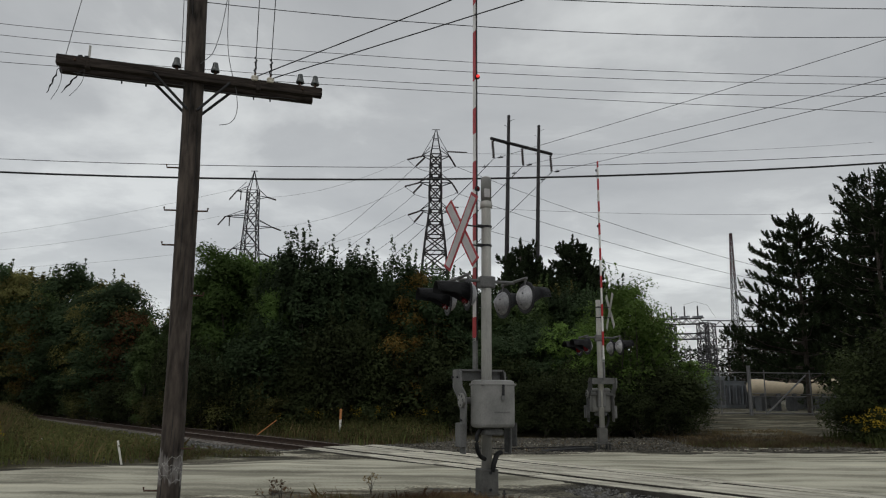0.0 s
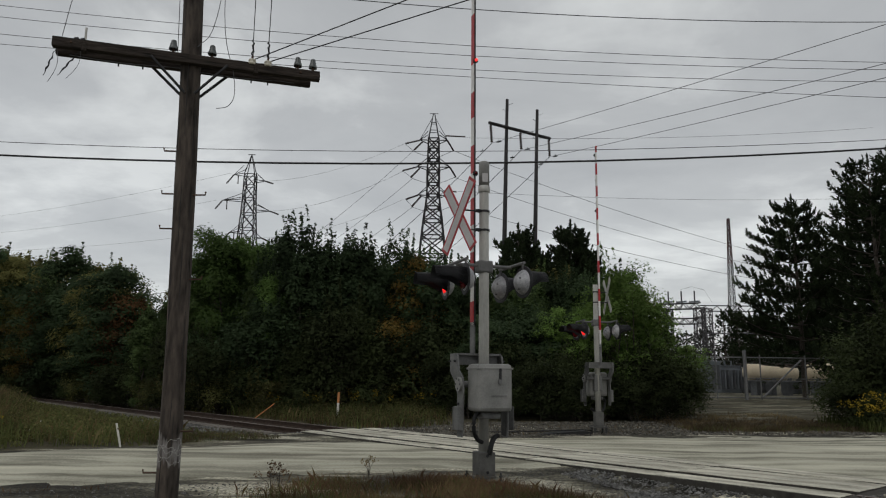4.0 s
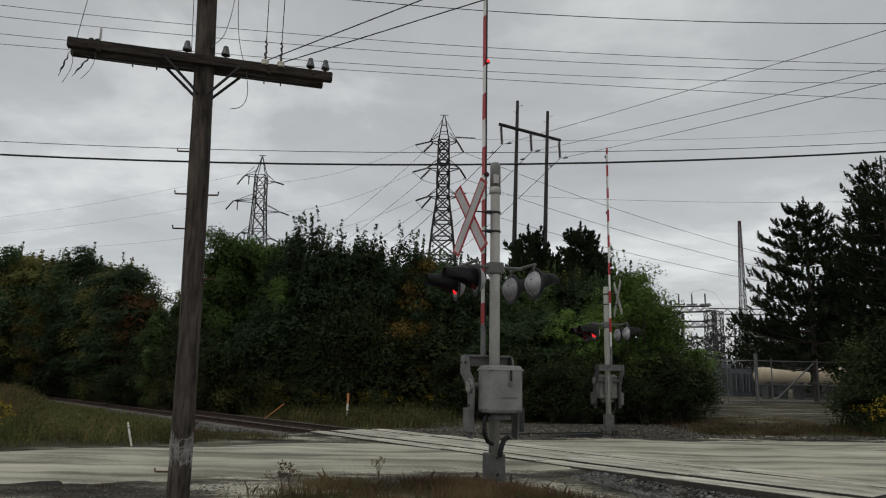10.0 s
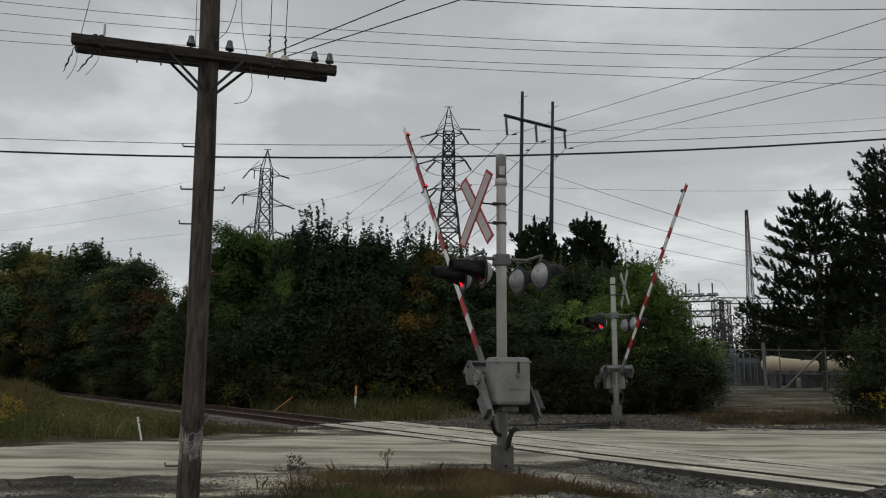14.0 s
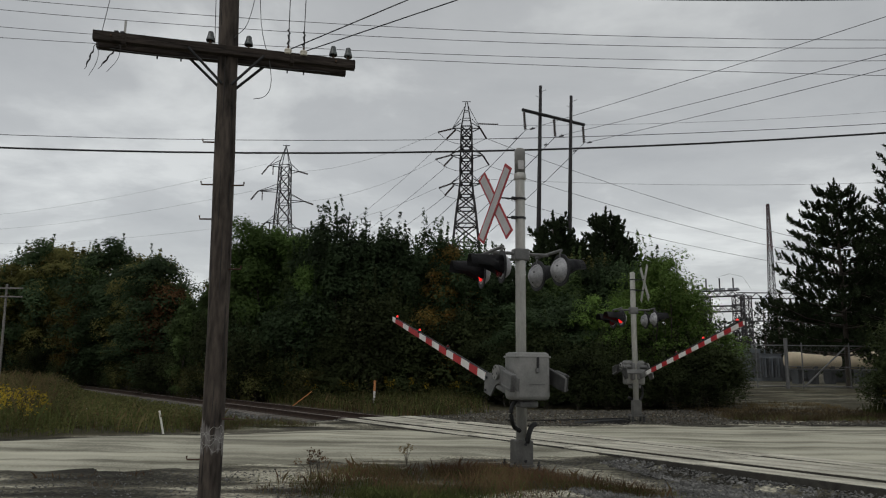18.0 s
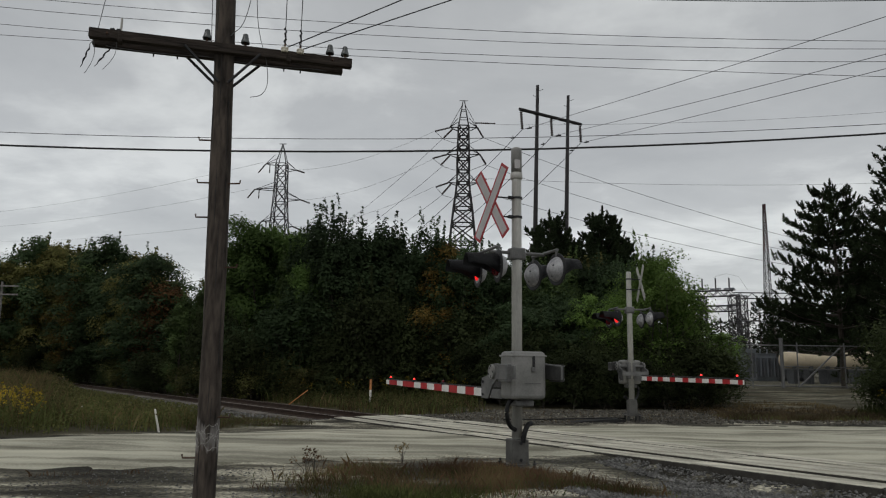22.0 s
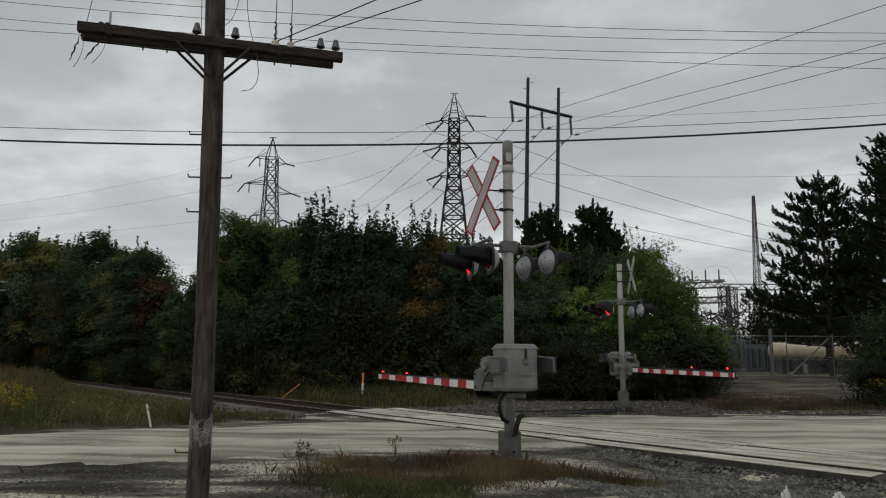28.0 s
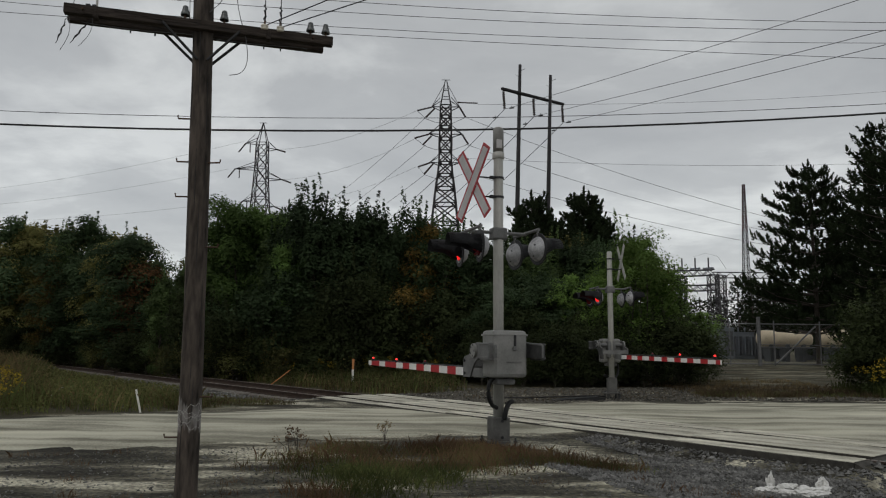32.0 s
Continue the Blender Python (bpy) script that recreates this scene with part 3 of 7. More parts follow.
def ground_mat():
    m = bpy.data.materials.new("dirt_and_gravel")
    m.use_nodes = True
    nt = m.node_tree
    p = nt.nodes["Principled BSDF"]
    coord = nt.nodes.new("ShaderNodeTexCoord")

    def noise_node(scale, stretch=(1, 1, 1), detail=6, turn=0.0):
        mp = nt.nodes.new("ShaderNodeMapping")
        mp.inputs["Scale"].default_value = stretch
        mp.inputs["Rotation"].default_value = (0, 0, turn)
        nt.links.new(coord.outputs["Object"], mp.inputs[0])
        n = nt.nodes.new("ShaderNodeTexNoise")
        n.inputs["Scale"].default_value, n.inputs["Detail"].default_value = scale, detail
        nt.links.new(mp.outputs[0], n.inputs["Vector"])
        return n.outputs["Fac"]

    def ramp(fac, stops):
        r = nt.nodes.new("ShaderNodeValToRGB")
        e = r.color_ramp.elements
        e[0].position, e[0].color = stops[0][0], (*stops[0][1], 1)
        e[1].position, e[1].color = stops[-1][0], (*stops[-1][1], 1)
        for pos, col in stops[1:-1]:
            x = e.new(pos)
            x.color = (*col, 1)
        nt.links.new(fac, r.inputs[0])
        return r.outputs[0]

    def blend(fac, a, b):
        x = nt.nodes.new("ShaderNodeMix")
        x.data_type = "RGBA"
        nt.links.new(fac, x.inputs[0])
        nt.links.new(a, x.inputs[6])
        nt.links.new(b, x.inputs[7])
        return x.outputs[2]

    dirt = ramp(noise_node(0.8, (0.42, 1.7, 1), 10, -0.22), [(0.38, (0.03, 0.028, 0.021)), (0.47, (0.075, 0.071, 0.055)), (0.53, (0.16, 0.151, 0.116)), (0.57, (0.36, 0.345, 0.275)), (0.63, (0.5, 0.48, 0.39))])
    grit = ramp(noise_node(16, detail=8), [(0.36, (0.3, 0.3, 0.3)), (0.68, (1.5, 1.46, 1.38))])
    mul = nt.nodes.new("ShaderNodeMix")
    mul.data_type, mul.blend_type = "RGBA", "MULTIPLY"
    mul.inputs[0].default_value = 0.85
    nt.links.new(dirt, mul.inputs[6])
    nt.links.new(grit, mul.inputs[7])
    soil = ramp(noise_node(0.9, detail=7), [(0.35, (0.035, 0.035, 0.02)), (0.7, (0.1, 0.085, 0.05))])
    sep = nt.nodes.new("ShaderNodeSeparateXYZ")
    nt.links.new(coord.outputs["Object"], sep.inputs[0])
    edge = nt.nodes.new("ShaderNodeMapRange")
    edge.inputs["From Min"].default_value, edge.inputs["From Max"].default_value = 25.0, 27.2
    nt.links.new(sep.outputs["Y"], edge.inputs["Value"])
    side = nt.nodes.new("ShaderNodeMapRange")
    side.inputs["From Min"].default_value, side.inputs["From Max"].default_value = 12, 9
    side.inputs["To Min"].default_value = 0.6
    nt.links.new(sep.outputs["X"], side.inputs["Value"])
    both = nt.nodes.new("ShaderNodeMath")
    both.operation = "MULTIPLY"
    nt.links.new(edge.outputs[0], both.inputs[0])
    nt.links.new(side.outputs[0], both.inputs[1])
    # dark soil under the roadside field
    slope = nt.nodes.new("ShaderNodeMath")
    slope.operation, slope.inputs[1].default_value = "MULTIPLY_ADD", -0.52
    nt.links.new(sep.outputs["X"], slope.inputs[0])
    nt.links.new(sep.outputs["Y"], slope.inputs[2])
    field = nt.nodes.new("ShaderNodeMapRange")
    field.inputs["From Min"].default_value, field.inputs["From Max"].default_value = 20.1, 20.6
    nt.links.new(slope.outputs[0], field.inputs["Value"])
    west = nt.nodes.new("ShaderNodeMapRange")
    west.inputs["From Min"].default_value, west.inputs["From Max"].default_value = -4.6, -6.0
    nt.links.new(sep.outputs["X"], west.inputs["Value"])
    verge = nt.nodes.new("ShaderNodeMath")
    verge.operation = "MULTIPLY"
    nt.links.new(field.outputs[0], verge.inputs[0])
    nt.links.new(west.outputs[0], verge.inputs[1])
    most = nt.nodes.new("ShaderNodeMath")
    most.operation = "MAXIMUM"
    nt.links.new(both.outputs[0], most.inputs[0])
    nt.links.new(verge.outputs[0], most.inputs[1])
    nt.links.new(blend(most.outputs[0], mul.outputs[2], soil), p.inputs["Base Color"])
    p.inputs["Roughness"].default_value, p.inputs["Specular IOR Level"].default_value = 0.95, 0.2
    bp = nt.nodes.new("ShaderNodeBump")
    bp.inputs["Strength"].default_value, bp.inputs["Distance"].default_value = 0.6, 0.03
    nt.links.new(noise_node(24, detail=6), bp.inputs["Height"])
    nt.links.new(bp.outputs[0], p.inputs["Normal"])
    return m


def far_edge(x):
    return 15.3 + 0.52 * (x + 9.1) if x < -3.3 else (18.35 + 0.33 * (x + 3.3) if x < 5.2 else 21.2 + 0.115 * (x - 5.2))


def near_edge(x):
    if x < -4.85:
        return 11.0 + 0.2 * (x + 4.85)
    if x < 2.55:
        return 11.0 + 0.44 * (x + 4.85) if x < -0.8 else 12.8 + 0.3 * (x + 0.8)
    return max(10.6, 15.67 - 1.2 * (x - 2.55))


def build_road():
    rng = np.random.default_rng(3)
    xs = np.concatenate([[-400, -150, -60, -35], np.arange(-24, 24.01, 0.25), [30, 45, 80, 200, 500]])
    rows = 14
    v, f = [], []
    for x in xs:
        a, b = near_edge(x) + rng.normal(0, 0.05), far_edge(x) + rng.normal(0, 0.05)
        a += 0.12 * sin(x * 1.7) + 0.07 * sin(x * 4.3)
        for j in range(rows + 1):
            t = j / rows
            y = a + (b - a) * t
            crown = 0.005 + 0.022 * min(1, 6 * t, 6 * (1 - t))
            v.append((x, y, float(height(x, y)) + (crown if 0 < j < rows else -0.012)))
    n = rows + 1
    for i in range(len(xs) - 1):
        for j in range(rows):
            f.append((i * n + j, (i + 1) * n + j, (i + 1) * n + j + 1, i * n + j + 1))
    ob = smooth(cloud("road", v, f, "road"))
    ob.data.materials[0] = road_mat()
    tagged(ob, "pale dusty worn gravel road with tyre streaks", "road", kind="structure")


build_ground()
build_road()


# ---- the railway ----
def track_point(k, o, z=0.0):
    return TRACK + ALONG * k + ACROSS * o + Vector((0, 0, z))


TURN = math.degrees(math.atan2(ALONG.y, ALONG.x))


def build_track():
    track = empty("railway_track", Matrix.Translation(track_point(0, 0.67)))
    tagged(track, "single railway track with rusty rails on weathered timber ties", "railway track", kind="structure")
    inv = Matrix.Translation(-track_point(0, 0.67))
    rot = pose(0, 0, 0, 0, 0, TURN)
    outline = [(-0.07, -0.17), (0.07, -0.17), (0.07, -0.155), (0.012, -0.13), (0.012, -0.05), (0.036, -0.035), (0.036, -0.004), (0.028, 0), (-0.028, 0), (-0.036, -0.004), (-0.036, -0.035), (-0.012, -0.05), (-0.012, -0.13), (-0.07, -0.155)]
    for o in (RAIL0, RAIL0 + GAUGE):
        bm = bmesh.new()
        a = [bm.verts.new((-12, y, z + 0.03)) for y, z in outline]
        b = [bm.verts.new((90, y, z + 0.03)) for y, z in outline]
        n = len(outline)
        for i in range(n):
            bm.faces.new((a[i], a[(i + 1) % n], b[(i + 1) % n], b[i]))
        bm.faces.new(list(reversed(a)))
        bm.faces.new(b)
        bmesh.ops.recalc_face_normals(bm, faces=bm.faces)
        rail = part("rail", bm, "steel_rail", track, "rust-brown steel rail with a worn top")
        rail.data.materials.append(M["rail_top"])
        for poly in rail.data.polygons:
            if poly.normal.z > 0.7 and poly.center.z > 0.02:
                poly.material_index = 1
        rail.matrix_basis = inv @ Matrix.Translation(track_point(0, o)) @ rot
    bm = box(bmesh.new(), (0.22, 2.6, 0.16), bevel=0.012)
    first = part("tie", bm, "tie", track)
    rng = random.Random(2)
    ks = [-5.4 - 0.56 * i for i in range(6)] + [PANEL_FAR + 0.45 + 0.56 * i for i in range(90)]
    for i, k in enumerate(ks):
        m = inv @ Matrix.Translation(track_point(k, RAIL0 + GAUGE / 2 + rng.uniform(-0.04, 0.04), -0.215)) @ pose(0, 0, 0, 0, 0, TURN + rng.uniform(-1.5, 1.5))
        if i == 0:
            first.matrix_basis = m
        else:
            share(first, m, track)


def build_crossing():
    """Concrete planks laid between and beside the rails."""
    cross = empty("level_crossing_surface", Matrix.Translation(track_point(2.3, 0.67)))
    tagged(cross, "worn pale planks laid between the rails of a level crossing", "crossing planks", kind="structure")
    inv = Matrix.Translation(-track_point(2.3, 0.67))
    rng = random.Random(4)
    strips = [(-0.6, RAIL0 - 0.1), (RAIL0 + 0.15, 0.655), (0.675, RAIL0 + GAUGE - 0.15), (RAIL0 + GAUGE + 0.1, 1.98)]
    n = 5
    length = (PANEL_FAR - PANEL_NEAR) / n
    for a, b in strips:
        bm = box(bmesh.new(), (length - 0.015, b - a, 0.24), bevel=0.012)
        first = None
        for i in range(n):
            k = PANEL_NEAR + length * (i + 0.5)
            m = inv @ Matrix.Translation(track_point(k, (a + b) / 2, -0.062 + rng.uniform(-0.008, 0.008))) @ pose(0, 0, 0, rng.uniform(-0.3, 0.3), rng.uniform(-0.1, 0.1), TURN)
            if first is None:
                first = part("plank", bm, "plank", cross)
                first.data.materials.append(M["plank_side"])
                # shade and dirt of the gaps are put into near-black side faces
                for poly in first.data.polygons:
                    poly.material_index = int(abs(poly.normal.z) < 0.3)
                first.matrix_basis = m
            else:
                share(first, m, cross)
    for o in (RAIL0, RAIL0 + GAUGE):
        bm = box(bmesh.new(), (PANEL_FAR - PANEL_NEAR, 0.24, 0.1))
        fill = part("flangeway_filler", bm, "packed_dirt", cross, "dark dirt packed beside the rail")
        fill.matrix_basis = inv @ Matrix.Translation(track_point((PANEL_FAR + PANEL_NEAR) / 2, o + 0.025, -0.045)) @ pose(0, 0, 0, 0, 0, TURN)
    # steel end ramp
    bm = plate(bmesh.new(), [(0, 0.035), (0, -0.3), (-0.62, -0.28), (-0.62, -0.24)], 2.4)
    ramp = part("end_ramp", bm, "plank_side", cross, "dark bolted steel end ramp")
    ramp.matrix_basis = inv @ Matrix.Translation(track_point(PANEL_NEAR - 0.01, 0.58, 0.0)) @ pose(0, 0, 0, 0, 0, TURN)
    bm = box(bmesh.new(), (PANEL_FAR - PANEL_NEAR, 0.03, 0.25))
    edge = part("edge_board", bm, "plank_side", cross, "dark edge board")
    edge.matrix_basis = inv @ Matrix.Translation(track_point((PANEL_FAR + PANEL_NEAR) / 2, -0.625, -0.09)) @ pose(0, 0, 0, 0, 0, TURN)


build_track()
build_crossing()


# ---- crossing signals ----
def lathe_part(name, profile, material, parent, m, n=20, label=""):
    ob = smooth(part(name, lathe(bmesh.new(), profile, n), material, parent, label))
    ob.matrix_basis = m
    return ob


def crossing_signal(at, facing, tall, lamp_z, sign_z, bell, pivot, drop, lamps, tip, turns, bands, sign_turn, both_faces, short, label):
    """A mast with crossbuck, two pairs of flashing lamps and a gate. Local x runs along the lowered boom, y to its left."""
    root = tagged(empty("crossing_signal", Matrix.Translation(at) @ pose(0, 0, 0, 0, 0, facing)), label, "crossing signal", "crossing signals")
    # footing and base
    if both_faces:
        part("footing", box(bmesh.new(), (0.5, 0.5, 0.2), (0, 0, -0.13), bevel=0.03), "concrete", root, "low concrete footing")
    else:
        part("base_plate", box(bmesh.new(), (0.46, 0.46, 0.04), (0, 0, 0.2), bevel=0.008), "iron_base", root, "grey iron base plate")
        for sx in (-0.17, 0.17):
            for sy in (-0.17, 0.17):
                part("leg", rod(bmesh.new(), (sx, sy, -0.05), (sx, sy, 0.24), 0.035, n=10), "iron_dark", root, "short iron leg under the base")
    base = part("base_housing", box(bmesh.new(), (0.28, 0.28, 0.37) if both_faces else (0.26, 0.26, 0.42), (0, 0, 0.29 if both_faces else 0.43), bevel=0.02), "iron_base", root, "grey cast base housing")
    for z in (0.17, 0.42):
        part("cover_bolt", rod(bmesh.new(), (-0.12, 0, z), (-0.155, 0, z), 0.025, n=10), "black", base)
    for sx in (-1, 1) if both_faces else ():
        for sy in (-1, 1):
            bm = rod(bmesh.new(), (sx * 0.2, sy * 0.2, 0.05), (sx * 0.2, sy * 0.2, 0.17), 0.016)
            rod(bm, (sx * 0.2, sy * 0.2, 0.1), (sx * 0.2, sy * 0.2, 0.125), 0.035, n=6)
            part("anchor_bolt", bm, "iron_dark", root)
    bm = lathe(bmesh.new(), [(0.2, 0.08), (0.2, 0.11), (0.12, 0.12), (0.11, 0.3)] if both_faces else [(0.12, 0.21), (0.11, 0.66)])
    part("base_flange", bm, "iron_base", root)
    # mast
    lathe_part("mast", [(0.084, 0.3), (0.083, 3.0), (0.078, tall - 0.5), (0.076, tall - 0.02), (0.06, tall)], "galv", root, Matrix.Identity(4), 24, "round dull aluminium mast")
    if bell:
        bellpart = lathe_part("bell", [(0.088, tall - 0.42), (0.088, tall - 0.05), (0.08, tall - 0.015), (0.02, tall + 0.01)], "grey_paint", root, Matrix.Identity(4), 24, "grey electronic bell on the mast head")
        ob = part("bell_window", box(bmesh.new(), (0.02, 0.1, 0.15), (-0.084, 0.02, tall - 0.3), bevel=0.006), "white_sign", bellpart, "pale label plate")
        lathe_part("mast_collar", [(0.09, tall - 0.54), (0.1, tall - 0.53), (0.1, tall - 0.44), (0.09, tall - 0.43)], "galv", root, Matrix.Identity(4))
    # crossbuck
    sign = part("crossbuck", bmesh.new(), "white_sign", root, "white crossbuck boards with red borders")
    sign.matrix_basis = pose(0.02, 0.44 if both_faces else 0.36, sign_z, 0, 0, sign_turn)
    for i, a in enumerate((125, 55)):
        bm = box(bmesh.new(), (1.36, 0.012, 0.215) if both_faces else (1.26, 0.012, 0.16), bevel=0.003)
        b1 = part("board", bm, "red_sign" if both_faces else "galv", sign, "crossed sign board")
        b1.matrix_basis = pose(0, 0.008 if i else -0.008, 0, 0, a)
        for side in (-1, 1) if both_faces else (1,):
            bm = box(bmesh.new(), (1.27, 0.003, 0.14) if both_faces else (1.2, 0.003, 0.12))
            w = part("board_face", bm, "white_sign", sign, "white reflective face")
            w.matrix_basis = pose(0, (0.008 if i else -0.008) + side * (0.0085 if (i == 1) == (side == 1) else 0.0075), 0, 0, a)
    for dz in (0.12, -0.2):
        bm = rod(bmesh.new(), (0, 0.07, sign_z + dz), (0.02, 0.4, sign_z + dz), 0.013)
        lathe(bm, [(0.088, sign_z + dz - 0.018), (0.094, sign_z + dz - 0.016), (0.094, sign_z + dz + 0.016), (0.088, sign_z + dz + 0.018)], 18)
        box(bm, (0.06, 0.08, 0.05), (-0.02, 0.12, sign_z + dz), bevel=0.008)
        part("sign_bracket", bm, "black", root)
    # lamps
    added_shutters = []
    bm = box(bmesh.new(), (0.2, 0.26, 0.2), (0, 0, lamp_z + 0.22), bevel=0.03)
    part("junction_box", bm, "grey_dark", root, "grey cast junction box clamped round the mast")
    for side in (-1, 1):
        bm = rod(bmesh.new(), (0, side * 0.1, lamp_z + 0.24), (0, side * 0.5, lamp_z + 0.24), 0.028, n=12)
        rod(bm, (-0.46, side * 0.5, lamp_z + 0.26), (0.46, side * 0.5, lamp_z + 0.26), 0.025, n=12)
        part("lamp_arm", bm, "grey_dark", root, "grey pipe arm that holds a pair of lamps")
        for sx in (-0.42, 0.42):
            # z of the lamp's own axes looks out of the lens
            m = pose(sx, side * 0.5, lamp_z - 0.05) @ pose(0, 0, 0, 0, 0, turns[side]) @ pose(0, 0, 0, -90 * side)
            unit = part("flashing_lamp", lathe(bmesh.new(), [(0.02, -0.135), (0.07, -0.128), (0.125, -0.105), (0.165, -0.068), (0.188, -0.03), (0.192, -0.012), (0.2, -0.01), (0.2, 0.012), (0.18, 0.02)], 22), "lamp_shell", root, "grey bell-shaped lamp housing with a black hood")
            smooth(unit)
            unit.matrix_basis = m
            ob = part("backing_disc", lathe(bmesh.new(), [(0.25, -0.005), (0.258, 0.0), (0.258, 0.012), (0.25, 0.016)], 28), "black", unit, "round black backing disc")
            ob = part("lens", lathe(bmesh.new(), [(0.14, 0.018), (0.14, 0.03), (0.095, 0.045), (0.02, 0.052)], 22), "lens", unit, "red signal lens")
            up = 1 if side < 0 else -1
            # an added hinged blade, no part of the signal, hides the always glowing lens between flashes
            blade = part("shutter", lathe(bmesh.new(), [(0.144, -0.04), (0.148, -0.038), (0.148, 0.0), (0.142, 0.005)], 22, Matrix.Translation((0, -up * 0.125, 0))), "lens_dim", unit, "added dark red shutter that stands for the unlit lens")
            added_shutters.append((blade, Matrix.Translation((0, up * 0.11, 0.062)), -84 * up, sx > 0))
            for bx, by in ((0.06, 0.11), (-0.09, 0.05), (0.1, -0.06), (-0.03, -0.12)):
                part("screw", rod(bmesh.new(), (bx, by, -0.15 + 0.6 * (bx * bx + by * by) ** 0.5 - 0.04), (bx, by, -0.06), 0.012, n=6), "black", unit)
            bm = bmesh.new()
            n = 16
            rings = []
            hood = 0.38 if side == short else 0.52
            for (r, z) in ((0.19, 0.012), (0.182, 0.5 * hood), (0.165, hood)):
                cut = 0.74 if z < 0.1 else (0.52 if r > 0.16 else 0.42)
                ring = []
                for j in range(n + 1):
                    a = -pi * cut + 2 * pi * cut * j / n
                    ring.append(bm.verts.new((r * sin(a), up * (r * cos(a) + 0.19 - r), z)))
                rings.append(ring)
            for ra, rb in zip(rings, rings[1:]):
                for j in range(n):
                    bm.faces.new((ra[j], ra[j + 1], rb[j + 1], rb[j]))
            bmesh.ops.solidify(bm, geom=bm.faces[:], thickness=0.006)
            smooth(part("hood", bm, "black", unit, "long black visor"))
            bm = rod(bmesh.new(), (0, 0, 0), (0, 0, 0.11), 0.02)
            hang = part("hanger", bm, "grey_dark", root)
            hang.matrix_basis = pose(sx, side * 0.5, lamp_z + 0.14)
    # gate mechanism
    mech = part("gate_mechanism", box(bmesh.new(), (0.46, 0.58, 0.72), (-0.33, 0.05, 1.46), bevel=0.06), "grey_paint", root, "grey cast gate mechanism case")
    part("lid_rim", box(bmesh.new(), (0.47, 0.59, 0.03), (-0.33, 0.05, 1.75), bevel=0.008), "grey_paint", mech)
    part("hasp", box(bmesh.new(), (0.03, 0.035, 0.2), (-0.57, -0.02, 1.65), bevel=0.006), "black", mech, "black hasp")
    part("padlock", box(bmesh.new(), (0.035, 0.06, 0.07), (-0.575, -0.01, 1.55), bevel=0.01), "grey_dark", mech, "small padlock")
    part("name_plate", box(bmesh.new(), (0.012, 0.26, 0.012), (-0.562, 0.0, 1.34)), "grey_dark", mech, "small raised bar of lettering")
    part("mechanism_foot", box(bmesh.new(), (0.34, 0.3, 0.1), (-0.26, 0.05, 1.04), bevel=0.03), "grey_dark", mech)
    part("mast_clamp", box(bmesh.new(), (0.26, 0.24, 0.5), (-0.05, 0, 1.5), bevel=0.02), "grey_dark", mech)
    bm = tube(bmesh.new(), flow([(-0.3, 0.2, 1.12), (-0.3, 0.29, 1.0), (-0.28, 0.29, 0.82), (-0.2, 0.2, 0.68), (-0.06, 0.06, 0.62)]), 0.034, 8)
    smooth(part("hose", bm, "rubber", root, "thick black cable hose"))
    bm = tube(bmesh.new(), flow([(-0.13, -0.04, 0.44), (-0.15, -0.06, 0.58), (-0.13, -0.12, 0.69), (-0.1, -0.2, 0.72)]), 0.04, 8)
    smooth(part("hose", bm, "rubber", root, "bent black cable hose"))
    # the swinging gate
    local = root.matrix_basis.inverted() @ Vector(pivot)
    yoke = bmesh.new()
    shape = [(-0.8, -0.1), (-0.8, 0.09), (-0.1, 0.13), (0.1, 0.1), (0.22, -0.06), (0.44, -0.1), (0.48, -0.16), (0.48, -0.42), (0.2, -0.42), (0.02, -0.2), (-0.15, -0.11)]
    plate(yoke, shape, 0.025, Matrix.Translation((0, 0.36, 0)))
    box(yoke, (0.17, 0.78, 0.03), (0.39, -0.02, -0.26))
    box(yoke, (0.03, 0.78, 0.12), (0.47, -0.02, -0.22))
    box(yoke, (0.62, 0.03, 0.15), (0.72, 0.0, drop))
    rod(yoke, (0, -0.45, 0), (0, 0.39, 0), 0.05, n=14)
    gate = part("gate", yoke, "grey_dark", root, "grey steel gate yoke with a striped boom")
    place = Matrix.Translation(local)
    gate.matrix_basis = place
    # the shaded inside of the open frame is put into this arm's colour
    arm = part("yoke_arm", plate(bmesh.new(), shape, 0.025, Matrix.Translation((0, -0.4, 0))), "iron_dark", gate, "iron arm of the gate yoke, coloured dark for its shaded inside")
    edge = bmesh.new()
    for a, b in zip(shape[:6], shape[1:6]):
        rod(edge, (a[0], -0.4, a[1]), (b[0], -0.4, b[1]), 0.016, n=6)
    part("flange", edge, "grey_dark", arm, "paler raised edge")
    for y in (0.39, -0.43):
        part("hub_plate", rod(bmesh.new(), (0, y - 0.02, 0), (0, y + 0.02, 0), 0.11, n=24), "grey_paint", gate, "round bolted hub plate of the yoke")
    for y in (0.40, -0.46):
        # one weight is coloured darker for the same shade inside the frame
        weight = part("counterweight", box(bmesh.new(), (0.36, 0.08, 0.26), (-0.52, y, -0.01), bevel=0.012), "grey_dark" if y > 0 else "iron_dark", gate, "iron counterweight")
        for bz in (-0.1, 0.1):
            part("rib", box(bmesh.new(), (0.36, 0.095, 0.025), (-0.52, y, bz), bevel=0.006), "grey_dark", weight, "raised cast rib")
        for bx, bz in ((0.06, 0.05), (0.08, -0.04), (0.0, 0.09), (0.0, -0.08), (-0.07, 0.0), (0.36, -0.16), (0.36, -0.36), (-0.3, 0.0)):
            part("bolt", rod(bmesh.new(), (bx, y - 0.012, bz), (bx, y + 0.012, bz), 0.02, n=6), "black", gate)
    start, deep = 0.95, 1.0 if both_faces else 0.8
    boom = bmesh.new()
